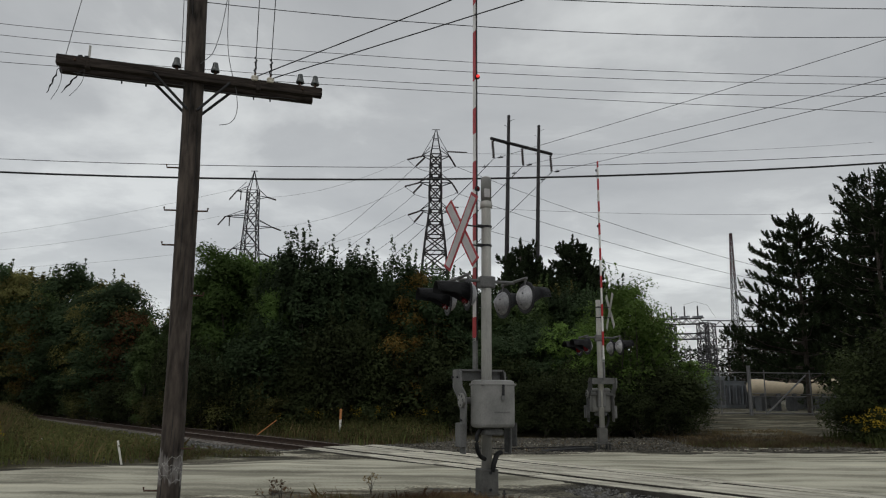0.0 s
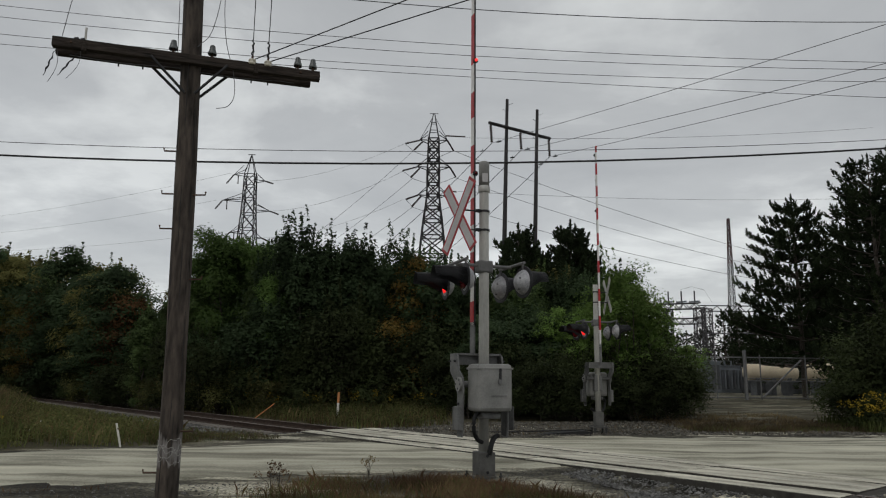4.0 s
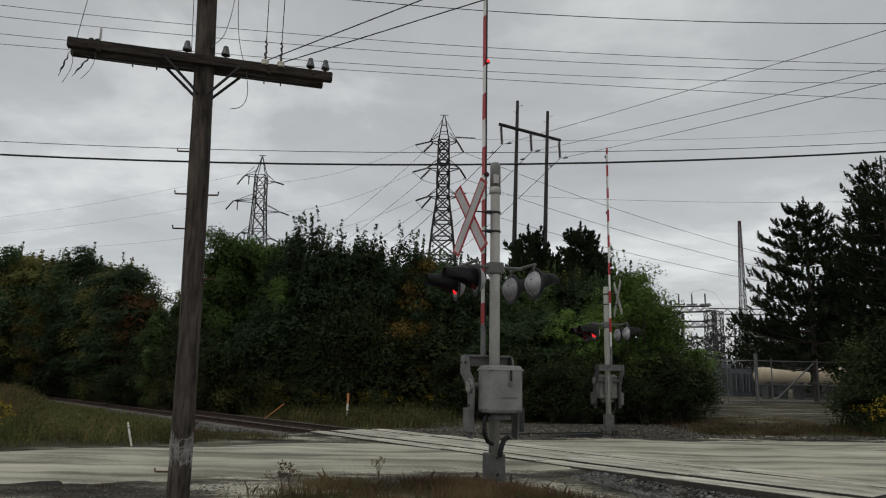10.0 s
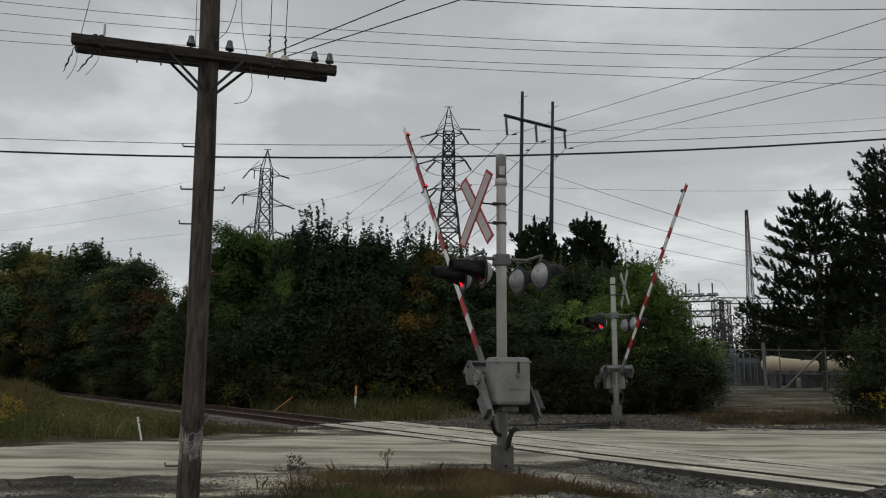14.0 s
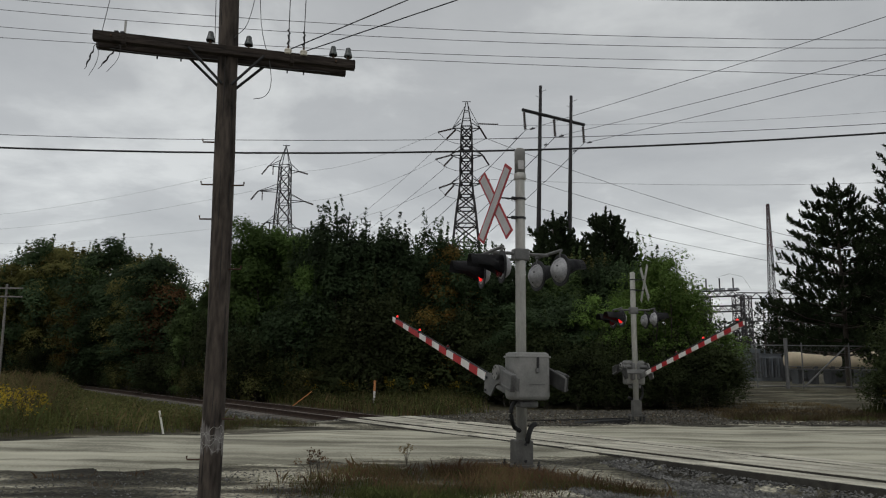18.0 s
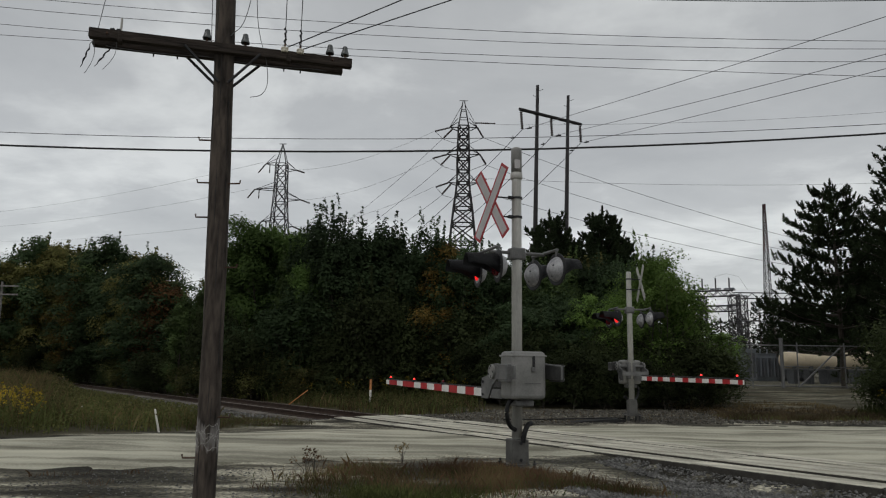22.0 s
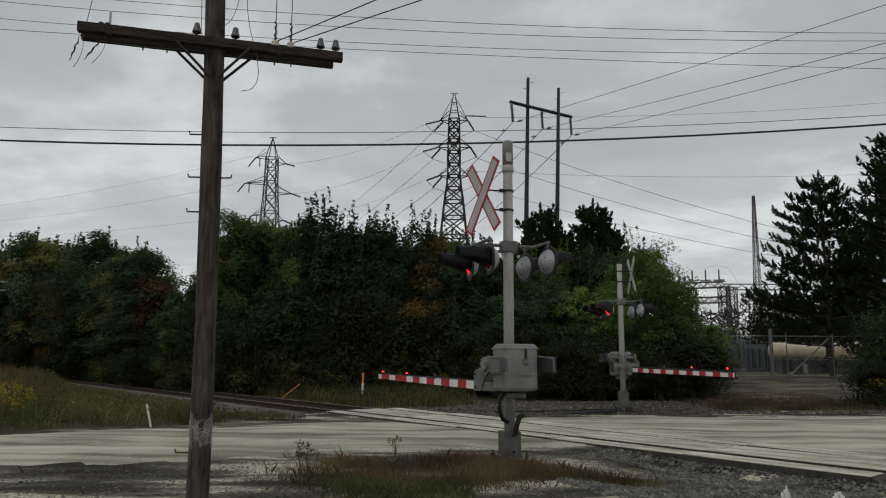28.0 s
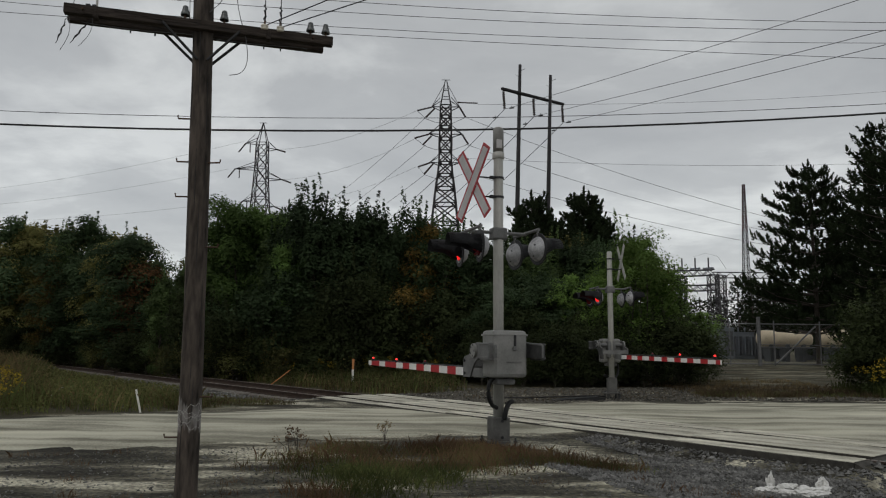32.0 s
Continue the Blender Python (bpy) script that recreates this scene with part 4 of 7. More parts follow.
    plate(boom, [(start, -0.07 * deep), (tip, -0.055 * deep), (tip, 0.055 * deep), (start, 0.07 * deep)], 0.03, Matrix.Translation((0, 0.0, drop)))
    part("boom", boom, "white_arm", gate, "white wooden boom")
    for s0, s1 in bands:
        h0 = deep * (0.07 - 0.015 * (s0 - start) / (tip - start))
        plate_bm = plate(bmesh.new(), [(s0, -h0 - 0.002), (s1, -h0 - 0.001), (s1, h0 + 0.001), (s0, h0 + 0.002)], 0.034, Matrix.Translation((0, 0.0, drop)))
        part("stripe", plate_bm, "red_arm", gate, "red reflective band")
    cable = tube(bmesh.new(), [(start, 0.0, drop + 0.085), (tip - 0.3, 0.0, drop + 0.068)], 0.014, 6)
    part("boom_cable", cable, "black", gate, "thin black lamp cable")
    for j, s in enumerate(lamps):
        bm = lathe(bmesh.new(), [(0.035, drop + 0.055), (0.04, drop + 0.085), (0.05, drop + 0.1), (0.045, drop + 0.112)], 12)
        lamp = part("boom_lamp", bm, "black", gate, "small red lamp on the boom")
        lamp.matrix_basis = pose(s, 0.0, 0)
        lit = lathe(bmesh.new(), [(0.02, drop + 0.11), (0.026, drop + 0.125), (0.022, drop + 0.145), (0.008, drop + 0.153)], 14)
        smooth(part("lens", lit, "lamp_lit" if j < 2 else "lens_dim", lamp, "red lamp glass"))
    return added_shutters, gate, place


near_added_shutters, near_gate, near_place = crossing_signal((0.9, 11.65, 0), 110, 5.18, 3.17, 4.2, True, (0.859, 11.551, 1.507), -0.367, (7.66, 5.556, 3.516), 8.08, {-1: 6, 1: -7}, ((1.0, 1.34), (1.74, 2.17), (2.63, 3.1), (3.54, 4.03), (4.53, 5.0), (5.52, 6.46), (7.0, 7.76)), 13, True, -1,
    "tall grey crossing signal with red-edged crossbuck and striped gate")
far_added_shutters, far_gate, far_place = crossing_signal((5.15, 22.2, 0), -85.4, 4.5, 3.1, 4.15, False, (5.159, 22.242, 1.633), -0.347, (6.97, 5.16, 3.41), 7.24, {-1: 12, 1: 3}, ((1.45, 1.87), (2.33, 2.7), (3.2, 3.57), (4.06, 4.43), (4.86, 5.23), (5.6, 5.93), (6.3, 6.66), (7.03, 7.235)), -1, False, 1,
    "grey crossing signal across the road with a striped gate")


# ---- the wooden line pole ----
def pole_wood():
    """Dark weathered wood, scraped pale in ragged streaks about a metre up."""
    m = M["wood_pole"].copy()
    nt = m.node_tree
    p = nt.nodes["Principled BSDF"]
    old = p.inputs["Base Color"].links[0].from_socket
    coord = nt.nodes.new("ShaderNodeTexCoord")
    sep = nt.nodes.new("ShaderNodeSeparateXYZ")
    nt.links.new(coord.outputs["Object"], sep.inputs[0])
    mp = nt.nodes.new("ShaderNodeMapping")
    mp.inputs["Scale"].default_value = (9, 9, 1.6)
    nt.links.new(coord.outputs["Object"], mp.inputs[0])
    n = nt.nodes.new("ShaderNodeTexNoise")
    n.inputs["Scale"].default_value, n.inputs["Detail"].default_value = 2.2, 7
    nt.links.new(mp.outputs[0], n.inputs["Vector"])
    band = nt.nodes.new("ShaderNodeValToRGB")
    e = band.color_ramp.elements
    e[0].position, e[0].color = 0.066, (0, 0, 0, 1)
    e[1].position, e[1].color = 0.119, (0, 0, 0, 1)
    for pos, val in ((0.076, 0.5), (0.092, 0.66), (0.108, 0.52)):
        x = e.new(pos)
        x.color = (val, val, val, 1)
    tenth = nt.nodes.new("ShaderNodeMath")
    tenth.operation = "MULTIPLY"
    tenth.inputs[1].default_value = 0.1
    nt.links.new(sep.outputs["Z"], tenth.inputs[0])
    nt.links.new(tenth.outputs[0], band.inputs[0])
    add = nt.nodes.new("ShaderNodeMath")
    add.operation = "ADD"
    nt.links.new(n.outputs["Fac"], add.inputs[0])
    nt.links.new(band.outputs[0], add.inputs[1])
    cut = nt.nodes.new("ShaderNodeMapRange")
    cut.inputs["From Min"].default_value, cut.inputs["From Max"].default_value = 1.0, 1.14
    nt.links.new(add.outputs[0], cut.inputs["Value"])
    mix = nt.nodes.new("ShaderNodeMix")
    mix.data_type = "RGBA"
    mix.inputs[7].default_value = (0.21, 0.195, 0.185, 1)
    nt.links.new(cut.outputs[0], mix.inputs[0])
    nt.links.new(old, mix.inputs[6])
    nt.links.new(mix.outputs[2], p.inputs["Base Color"])
    return m


def build_line_pole():
    root = tagged(empty("utility_pole", pose(-2.55, 7.44, -0.05)), "old weathered brown wooden line pole with a double crossarm", "utility pole")

    def axis(z):
        return Vector((0.012 - 0.0033 * z * z, 0, z))

    bm = bmesh.new()
    tube(bm, [axis(z) + Vector((0.0025 * sin(z * 1.4), 0, 0)) for z in np.linspace(0, 8.2, 60)], [0.11 - 0.0006 * z + 0.0018 * sin(z * 2.3) + 0.0012 * sin(z * 5.1 + 1) for z in np.linspace(0, 8.2, 60)], 14)
    pole = smooth(part("pole", bm, "wood_pole", root, "cracked grey-brown pole with a pale scraped stretch"))
    pole.data.materials[0] = pole_wood()
    # splits down the wood
    rng = random.Random(8)
    for i in range(14):
        a = rng.uniform(-2.5, -0.6)
        z0 = rng.uniform(0.3, 6.2)
        pts = [axis(z) + Vector((cos(a + 0.02 * j), sin(a + 0.02 * j), 0)) * (0.109 - 0.0006 * z + 0.0018 * sin(z * 2.3) + 0.0012 * sin(z * 5.1 + 1)) + Vector((0.0025 * sin(z * 1.4), 0, 0)) for j, z in enumerate(np.linspace(z0, z0 + rng.uniform(0.3, 1.1), 5))]
        part("crack", tube(bmesh.new(), pts, [0.0008, 0.0035, 0.004, 0.003, 0.0008], 4), "rubber", root)
    for i in range(5):
        z = 0.84 + 0.035 * i
        pts = []
        for j in range(19):
            a = -pi - 0.3 + (pi + 0.6) * j / 18
            zz = z + 0.05 * sin(a * 1.9 + i * 2.3) + 0.02 * sin(a * 7 + i)
            pts.append(axis(zz) + Vector((cos(a), sin(a), 0)) * 0.1125)
        part("wrapped_wire", tube(bmesh.new(), pts, 0.002, 5), "galv", root, "pale wire wrapped round the pole")
    # crossarms, one on each face of the pole
    turn = math.degrees(math.atan2(0.77, 2.61))
    left = Vector((-3.87, 6.95, 4.94)) - root.matrix_basis.translation
    way = Vector((2.61, 0.77, 0)).normalized()
    out = Vector((-way.y, way.x, 0))
    for name_at, length, off in (("front", 2.72, 0.0), ("back", 2.64, 0.2)):
        bm = box(bmesh.new(), (length, 0.085, 0.105), bevel=0.008)
        arm = part("crossarm", bm, "arm_wood", root, "dark weathered timber crossarm")
        arm.matrix_basis = Matrix.Translation(left + way * (length / 2) + out * off) @ pose(0, 0, 0, 0, 0, turn)
    for s in (0.18, 2.5):
        bm = rod(bmesh.new(), left + way * s - out * 0.07, left + way * s + out * 0.27, 0.011)
        part("arm_bolt", bm, "rust", root)
    mid = 1.33
    for sgn in (-1, 1):
        for off in (-0.05, 0.26):
            a = left + way * (mid + sgn * 0.39) + out * off + Vector((0, 0, -0.03))
            b = axis(4.62) + out * (off - 0.1) * 0.7 + way * (sgn * 0.05)
            part("brace", rod(bmesh.new(), a, b, 0.016, n=6), "black", root, "flat iron brace")
    for s in (0.3, 2.02):
        part("arm_clamp", box(bmesh.new(), (0.05, 0.095, 0.125), tuple(left + way * s + Vector((0, 0, -0.012))), (0, 0, turn), bevel=0.01), "arm_wood", root, "dark iron strap round the crossarm")
    # insulators on pins
    prof = [(0.03, 0.012), (0.054, 0.0), (0.056, 0.012), (0.05, 0.04), (0.041, 0.062), (0.042, 0.074), (0.034, 0.084), (0.037, 0.098), (0.03, 0.122), (0.012, 0.132)]
    for s, low, kind in ((1.156, 0, "glass"), (1.554, 0, "glass"), (2.472, 0, "glass"), (2.64, 0, "glass"), (1.976, 1, "pale_porcelain"), (2.144, 1, "pale_porcelain")):
        p = left + way * s + Vector((0, 0, 0.06)) + out * (0.0 if kind == "glass" else -0.02)
        pin = part("pin", rod(bmesh.new(), p, p + Vector((0, 0, 0.07)), 0.012), "rust", root)
        if kind == "glass":
            ins = part("insulator", lathe(bmesh.new(), prof, 14), kind, root, "cloudy glass insulator")
        else:
            ins = part("insulator", lathe(bmesh.new(), [(0.05, 0), (0.055, 0.02), (0.04, 0.035), (0.05, 0.05), (0.045, 0.07), (0.02, 0.075)], 14), kind, root, "pale porcelain insulator")
        smooth(ins)
        ins.matrix_basis = Matrix.Translation(p + Vector((0, 0, 0.03 if not low else -0.03))) @ Matrix.Diagonal((0.85, 0.85, 0.85, 1))
    p = left + way * 0.3
    part("pin", rod(bmesh.new(), p + Vector((0, 0, 0.05)), p + Vector((0, 0, 0.2)), 0.012), "galv", root, "bare metal pin")
    for s in (0.22, 0.28):
        part("stub", box(bmesh.new(), (0.045, 0.04, 0.03), tuple(left + way * s + Vector((0, 0, 0.065))), bevel=0.008), "black", root)
    # climbing steps
    for z, sgn in ((3.523, -1), (3.515, 1), (3.15, -1), (3.99, -1), (0.7, -1), (2.62, 1), (1.1, 1)):
        c = axis(z)
        r = 0.108 - 0.0006 * z
        bm = tube(bmesh.new(), [c + Vector((sgn * r * 0.8, -0.03, 0)), c + Vector((sgn * (r + 0.12), -0.04, 0)), c + Vector((sgn * (r + 0.125), -0.04, 0.035))], 0.009, 6)
        part("step", bm, "rust", root, "bent iron climbing step")
    # wires on the arm
    pts = [left + way * s + Vector((0, 0, -0.07 - 0.022 * abs(sin(s * 2.7)))) + out * 0.1 for s in np.linspace(0.15, 2.45, 40)]
    part("arm_wire", tube(bmesh.new(), pts, 0.004, 5), "wire_grey", root, "loose wire slung below the crossarm")
    for s, dx, dz in ((0.04, -0.1, -0.3), (0.26, -0.2, -0.27)):
        a = left + way * s + Vector((0, 0, -0.06))
        pts = [a + Vector((dx * t + 0.006 * sin(t * 23), 0.005 * cos(t * 19), dz * t)) for t in np.linspace(0, 1, 12)]
        part("wire_end", tube(bmesh.new(), pts, [0.003, 0.003, 0.004, 0.005, 0.009, 0.006, 0.01, 0.007, 0.01, 0.006, 0.004, 0.003], 5), "black", root, "frayed wire end")
        pts = [a + Vector((dx * t * 0.6 + 0.05 * sin(t * pi), 0.01, dz * t * (1.25 - 0.5 * s))) for t in np.linspace(0, 1, 8)]
        part("wire_end", tube(bmesh.new(), pts, 0.0028, 5), "wire_grey", root, "thin frayed wire")
    for s in (0.62, 0.86, 1.98, 2.16):
        p = left + way * s + out * 0.1 + Vector((0, 0, -0.1))
        part("knob", rod(bmesh.new(), p, p + Vector((0, 0, -0.035)), 0.008, n=6), "black", root, "small knob on the slung wire")
    # broken drops hanging beside the pole
    for s, x1, z1, lump in ((1.976, -0.01, 2.6, True), (2.144, 0.02, 2.6, True)):
        a = left + way * s + Vector((0, 0, 0.09))
        pts = [a, a + Vector((0.01, 0, 0.12)), a + Vector((0.0, 0, 0.24)), a + Vector((x1, 0, z1))]
        part("drop_wire", tube(bmesh.new(), pts, 0.005, 5), "wire", root, "thin wire rising from the insulator")
        pts = [a + Vector((0.012 * sin(j * 2.4), 0.0, 0.02 + 0.03 * j)) for j in range(9)]
        part("splice", tube(bmesh.new(), pts, [0.005, 0.012, 0.009, 0.013, 0.008, 0.012, 0.009, 0.012, 0.005], 5), "black", root)
    c = left + way * 1.75
    pts = [c + Vector((-0.12, 0, 2.6)), c + Vector((-0.1, 0, 0.6)), c + Vector((0.04, 0, -0.1)), c + Vector((0.06, 0, -0.35)), c + Vector((0.0, 0, -0.47)), c + Vector((-0.12, 0, -0.5))]
    part("loose_wire", tube(bmesh.new(), flow(pts), 0.004, 5), "wire_grey", root, "loose curled wire")
    pts = [axis(5.15) + Vector((0.1, -0.1, 0)), axis(5.2) + Vector((0.25, -0.1, 0.15)), axis(5.6) + Vector((0.36, -0.1, 0.4)), axis(6.2) + Vector((0.45, 0, 1.5))]
    part("loose_wire", tube(bmesh.new(), flow(pts), 0.004, 5), "wire_grey", root)
    pts = [left + way * 0.08 + Vector((0, 0, 0.05)), left + way * 0.12 + Vector((0, 0, 0.35)), left + way * 0.3 + Vector((0, 0, 1.6))]
    part("drop_wire", tube(bmesh.new(), pts, 0.004, 5), "wire_grey", root)
    pts = [axis(5.1) + Vector((-0.13, -0.05, 0)), axis(5.7) + Vector((-0.13, -0.05, 0)), axis(8.0) + Vector((-0.11, -0.05, 0))]
    part("ground_wire", tube(bmesh.new(), pts, 0.004, 5), "wire_grey", root)
    return root, left + root.matrix_basis.translation, way


line_pole, arm_left, arm_way = build_line_pole()


# ---- overhead lines ----
def line(name, pts, r, material, label):
    ob = part(name, tube(bmesh.new(), pts, r, 6), material)
    return tagged(ob, label, "overhead wire", "overhead wires")


def three(a, b, c, n=40):
    """A smooth curve through three points, by x, drawn on past both ends."""
    a, b, c = (np.array(p, float) for p in (a, b, c))
    ts = np.linspace(-1.2, 2.2, n)
    tb = (b[0] - a[0]) / (c[0] - a[0])
    out = []
    for t in ts:
        la = (t - tb) * (t - 1) / ((0 - tb) * (0 - 1))
        lb = t * (t - 1) / (tb * (tb - 1))
        lc = t * (t - tb) / (1 - tb)
        out.append(Vector((a * la + b * lb + c * lc).tolist()))
    return out


line("telephone_cable", three((-11.52, 17, 6.82), (-0.54, 17, 6.74), (10.11, 17, 7.24)), 0.024, "wire", "thick black telephone cable slung along the road")
line("overhead_wire", three((-11.9, 17.5, 7.32), (-0.56, 17.5, 7.21), (10.42, 17.5, 7.65)), 0.0085, "wire_grey", "thin grey wire above the telephone cable")
for a, b, c in (((-15.56, 24, 14.45), (-1.2, 24, 13.36), (16.22, 24, 12.9)), ((-15.51, 24, 14.01), (-1.19, 24, 12.97), (16.19, 24, 12.62)), ((-16.07, 25, 13.85), (-1.23, 25, 12.88), (16.81, 25, 12.6)),
                ((-16.01, 25, 13.45), (-1.23, 25, 12.61), (16.74, 25, 11.98))):
    line("overhead_wire", three(a, b, c), 0.01, "wire_grey", "thin grey power line high above the road")
for a, b, c in (((-7.03, 22, 14.2), (1.31, 22, 13.55), (15.03, 22, 13.39)), ((3.96, 21, 13.97), (8.67, 21, 13.86), (14.46, 21, 13.84))):
    line("overhead_wire", three(a, b, c), 0.013, "wire", "dark power line high above the road")
for s, end in ((1.99, (-0.62, 6.83)), (2.16, (-0.1, 6.82))):
    p = arm_left + arm_way * s + Vector((0, 0, 0.1))
    e = Vector((end[0], end[1], 5.25))
    q = p + (e - p) * 6
    line("line_wire", [p, e, q], 0.006, "wire", "dark line wire tied to the wooden crossarm")


# ---- steel towers, poles and the substation ----
def lattice(bm, levels, r, rb):
    """Square lattice: levels of (height, half width x, half width y, centre x, centre y)."""
    corners = [[Vector((cx + sx * wx, cy + sy * wy, z)) for sx, sy in ((-1, -1), (1, -1), (1, 1), (-1, 1))] for z, wx, wy, cx, cy in levels]
    for lo, hi in zip(corners, corners[1:]):
        for i in range(4):
            j = (i + 1) % 4
            rod(bm, lo[i], hi[i], r, n=4, caps=False)
            rod(bm, lo[i], hi[j], rb, n=4, caps=False)
            rod(bm, lo[j], hi[i], rb, n=4, caps=False)
            rod(bm, hi[i], hi[j], rb, n=4, caps=False)
    return bm


def string(parent, a, b, r, n=11, material="porcelain", label="dark insulator string"):
    """A string of insulator discs from a to b."""
    a, b = Vector(a), Vector(b)
    d = b - a
    prof = []
    for i in range(n):
        z = d.length * i / n
        prof += [(r * 0.5, z), (r, z + d.length * 0.25 / n), (r, z + d.length * 0.5 / n), (r * 0.5, z + d.length * 0.7 / n)]
    ob = part("insulator_string", lathe(bmesh.new(), prof, 8), material, parent, label)
    ob.matrix_basis = Matrix.Translation(a) @ d.to_track_quat("Z", "Y").to_matrix().to_4x4()
    return ob


def tower_a():
    root = tagged(empty("transmission_tower", pose(0.29, 130, 0)), "tall dark steel lattice transmission tower behind the trees", "transmission tower", "transmission towers")
    lv = [(0, 5.4, 5.4, 0, 0), (7, 4.6, 4.6, 0, 0), (14, 3.8, 3.8, 0, 0), (19, 3.2, 3.2, 0, 0), (23.5, 2.7, 2.7, 0, 0), (27, 2.3, 2.3, 0, 0), (30, 1.95, 1.95, 0, 0), (32.5, 1.55, 1.55, 0, 0), (34.8, 1.3, 1.3, 0, 0), (37, 1.25, 1.25, 0, 0), (39.4, 1.25, 1.25, 0, 0), (41.6, 1.2, 1.2, 0, 0), (43.6, 1.15, 1.15, 0, 0), (45.6, 1.1, 1.1, 0, 0)]
    lv = [(z, 0.88 * wx, 0.88 * wy, cx, cy) for z, wx, wy, cx, cy in lv]
    part("lattice_body", lattice(bmesh.new(), lv, 0.2, 0.12), "tower", root)
    bm = bmesh.new()
    for sx, sy in ((-1, -1), (1, -1), (1, 1), (-1, 1)):
        rod(bm, (sx * 0.97, sy * 0.97, 45.6), (sx * 0.12, sy * 0.1, 50.7), 0.1, n=4)
    for z, w in ((47.2, 0.72), (48.8, 0.42)):
        for sx in (-1, 1):
            rod(bm, (-w, sx * w, z), (w, sx * w, z), 0.07, n=4)
            rod(bm, (sx * w, -w, z), (sx * w, w, z), 0.07, n=4)
    rod(bm, (-0.8, 0, 50.7), (0.8, 0, 50.7), 0.06, n=4)
    for sx in (-1, 1):
        rod(bm, (sx * 2.6, 0, 45.5), (sx * 0.2, 0, 50.0), 0.05, n=4)
    part("peak", bm, "tower", root)
    for z, reach in ((45.4, 2.6), (40.2, 3.1), (34.8, 2.8)):
        for sx in (-1, 1):
            bm = bmesh.new()
            tip = Vector((sx * reach, 0, z + 0.1))
            for sy in (-1.1, 1.1):
                rod(bm, (sx * 1.02, sy, z - 0.3), tip, 0.1, n=4)
                rod(bm, (sx * 1.02, sy, z + 1.5), tip, 0.08, n=4)
            part("crossarm", bm, "tower", root)
    for z, reach, e in ((45.4, 2.6, -5.3), (40.2, 3.1, -5.7), (34.8, 2.8, -5.0)):
        string(root, (-reach, 0, z), (e, -1.5, z - 1.2), 0.18)
        string(root, (-reach + 0.5, 0, z - 0.3), (-reach - 1.0, -3.0, z - 2.9), 0.18)
        string(root, (reach, 0, z), (reach + 1.2, 2.5, z - 1.1), 0.18)
        bm = tube(bmesh.new(), [(e, -1.5, z - 1.2), (-3.6, -1, z - 2.6), (-1.9, 0, z - 2.9), (1.2, 1, z - 2.8), (reach + 1.2, 2.5, z - 1.1)], 0.045, 5)
        part("jumper", bm, "wire_grey", root, "drooping jumper wire")
    string(root, (2.2, -0.5, 46.2), (6.0, -1.0, 45.9), 0.18)
    string(root, (2.4, -0.5, 35.6), (4.4, -0.5, 35.4), 0.18)
    return root


def tower_b():
    root = tagged(empty("transmission_tower", pose(-41.2, 160, 0)), "distant dark steel lattice transmission tower beyond the trees", "transmission tower", "transmission towers")
    lv = [(0, 4.4, 4.4, 0, 0), (10, 3.6, 3.6, 0, 0), (18, 3.0, 3.0, 0, 0), (25, 2.2, 2.2, 0, 0), (30, 1.85, 1.85, 0, 0), (34, 1.6, 1.6, 0, 0), (37.5, 1.4, 1.4, 0, 0), (41, 1.25, 1.25, 0, 0), (44, 1.2, 1.2, 0, 0), (46.6, 1.15, 1.15, 0, 0)]
    part("lattice_body", lattice(bmesh.new(), lv, 0.14, 0.085), "tower", root)
    bm = bmesh.new()
    for sx, sy in ((-1, -1), (1, -1), (1, 1), (-1, 1)):
        rod(bm, (sx * 1.15, sy * 1.15, 46.6), (0, 0, 51.4), 0.11, n=4)
    rod(bm, (-0.8, 0, 51.4), (0.8, 0, 51.4), 0.09, n=4)
    part("peak", bm, "tower", root)
    for a, b, top in (((-3.8, 46.6), (3.3, 45.2), 50.0), ((-6.0, 40.6), (4.8, 38.2), 43.4), ((-4.0, 33.2), (3.2, 32.0), 36.5)):
        for end in (a, b):
            bm = bmesh.new()
            for sy in (-1.4, 1.4):
                for tip in (end,):
                    sx = -1.3 if tip[0] < 0 else 1.3
                    rod(bm, (sx, sy, tip[1]), (tip[0], 0, tip[1]), 0.09, n=4)
                    rod(bm, (sx, sy, top - 1.5 if abs(tip[0]) > 5 else tip[1] + 1.8), (tip[0], 0, tip[1]), 0.07, n=4)
            part("crossarm", bm, "tower", root)
        string(root, (a[0], 0, a[1]), (a[0] - 2.2, 2, a[1] - 1.6), 0.18)
        string(root, (b[0], 0, b[1]), (b[0] + 2.6, -3, b[1] - 1.4), 0.18)
        string(root, (a[0] + 1, 0, a[1]), (a[0] + 1, 0, a[1] - 2.2), 0.16)
    return root


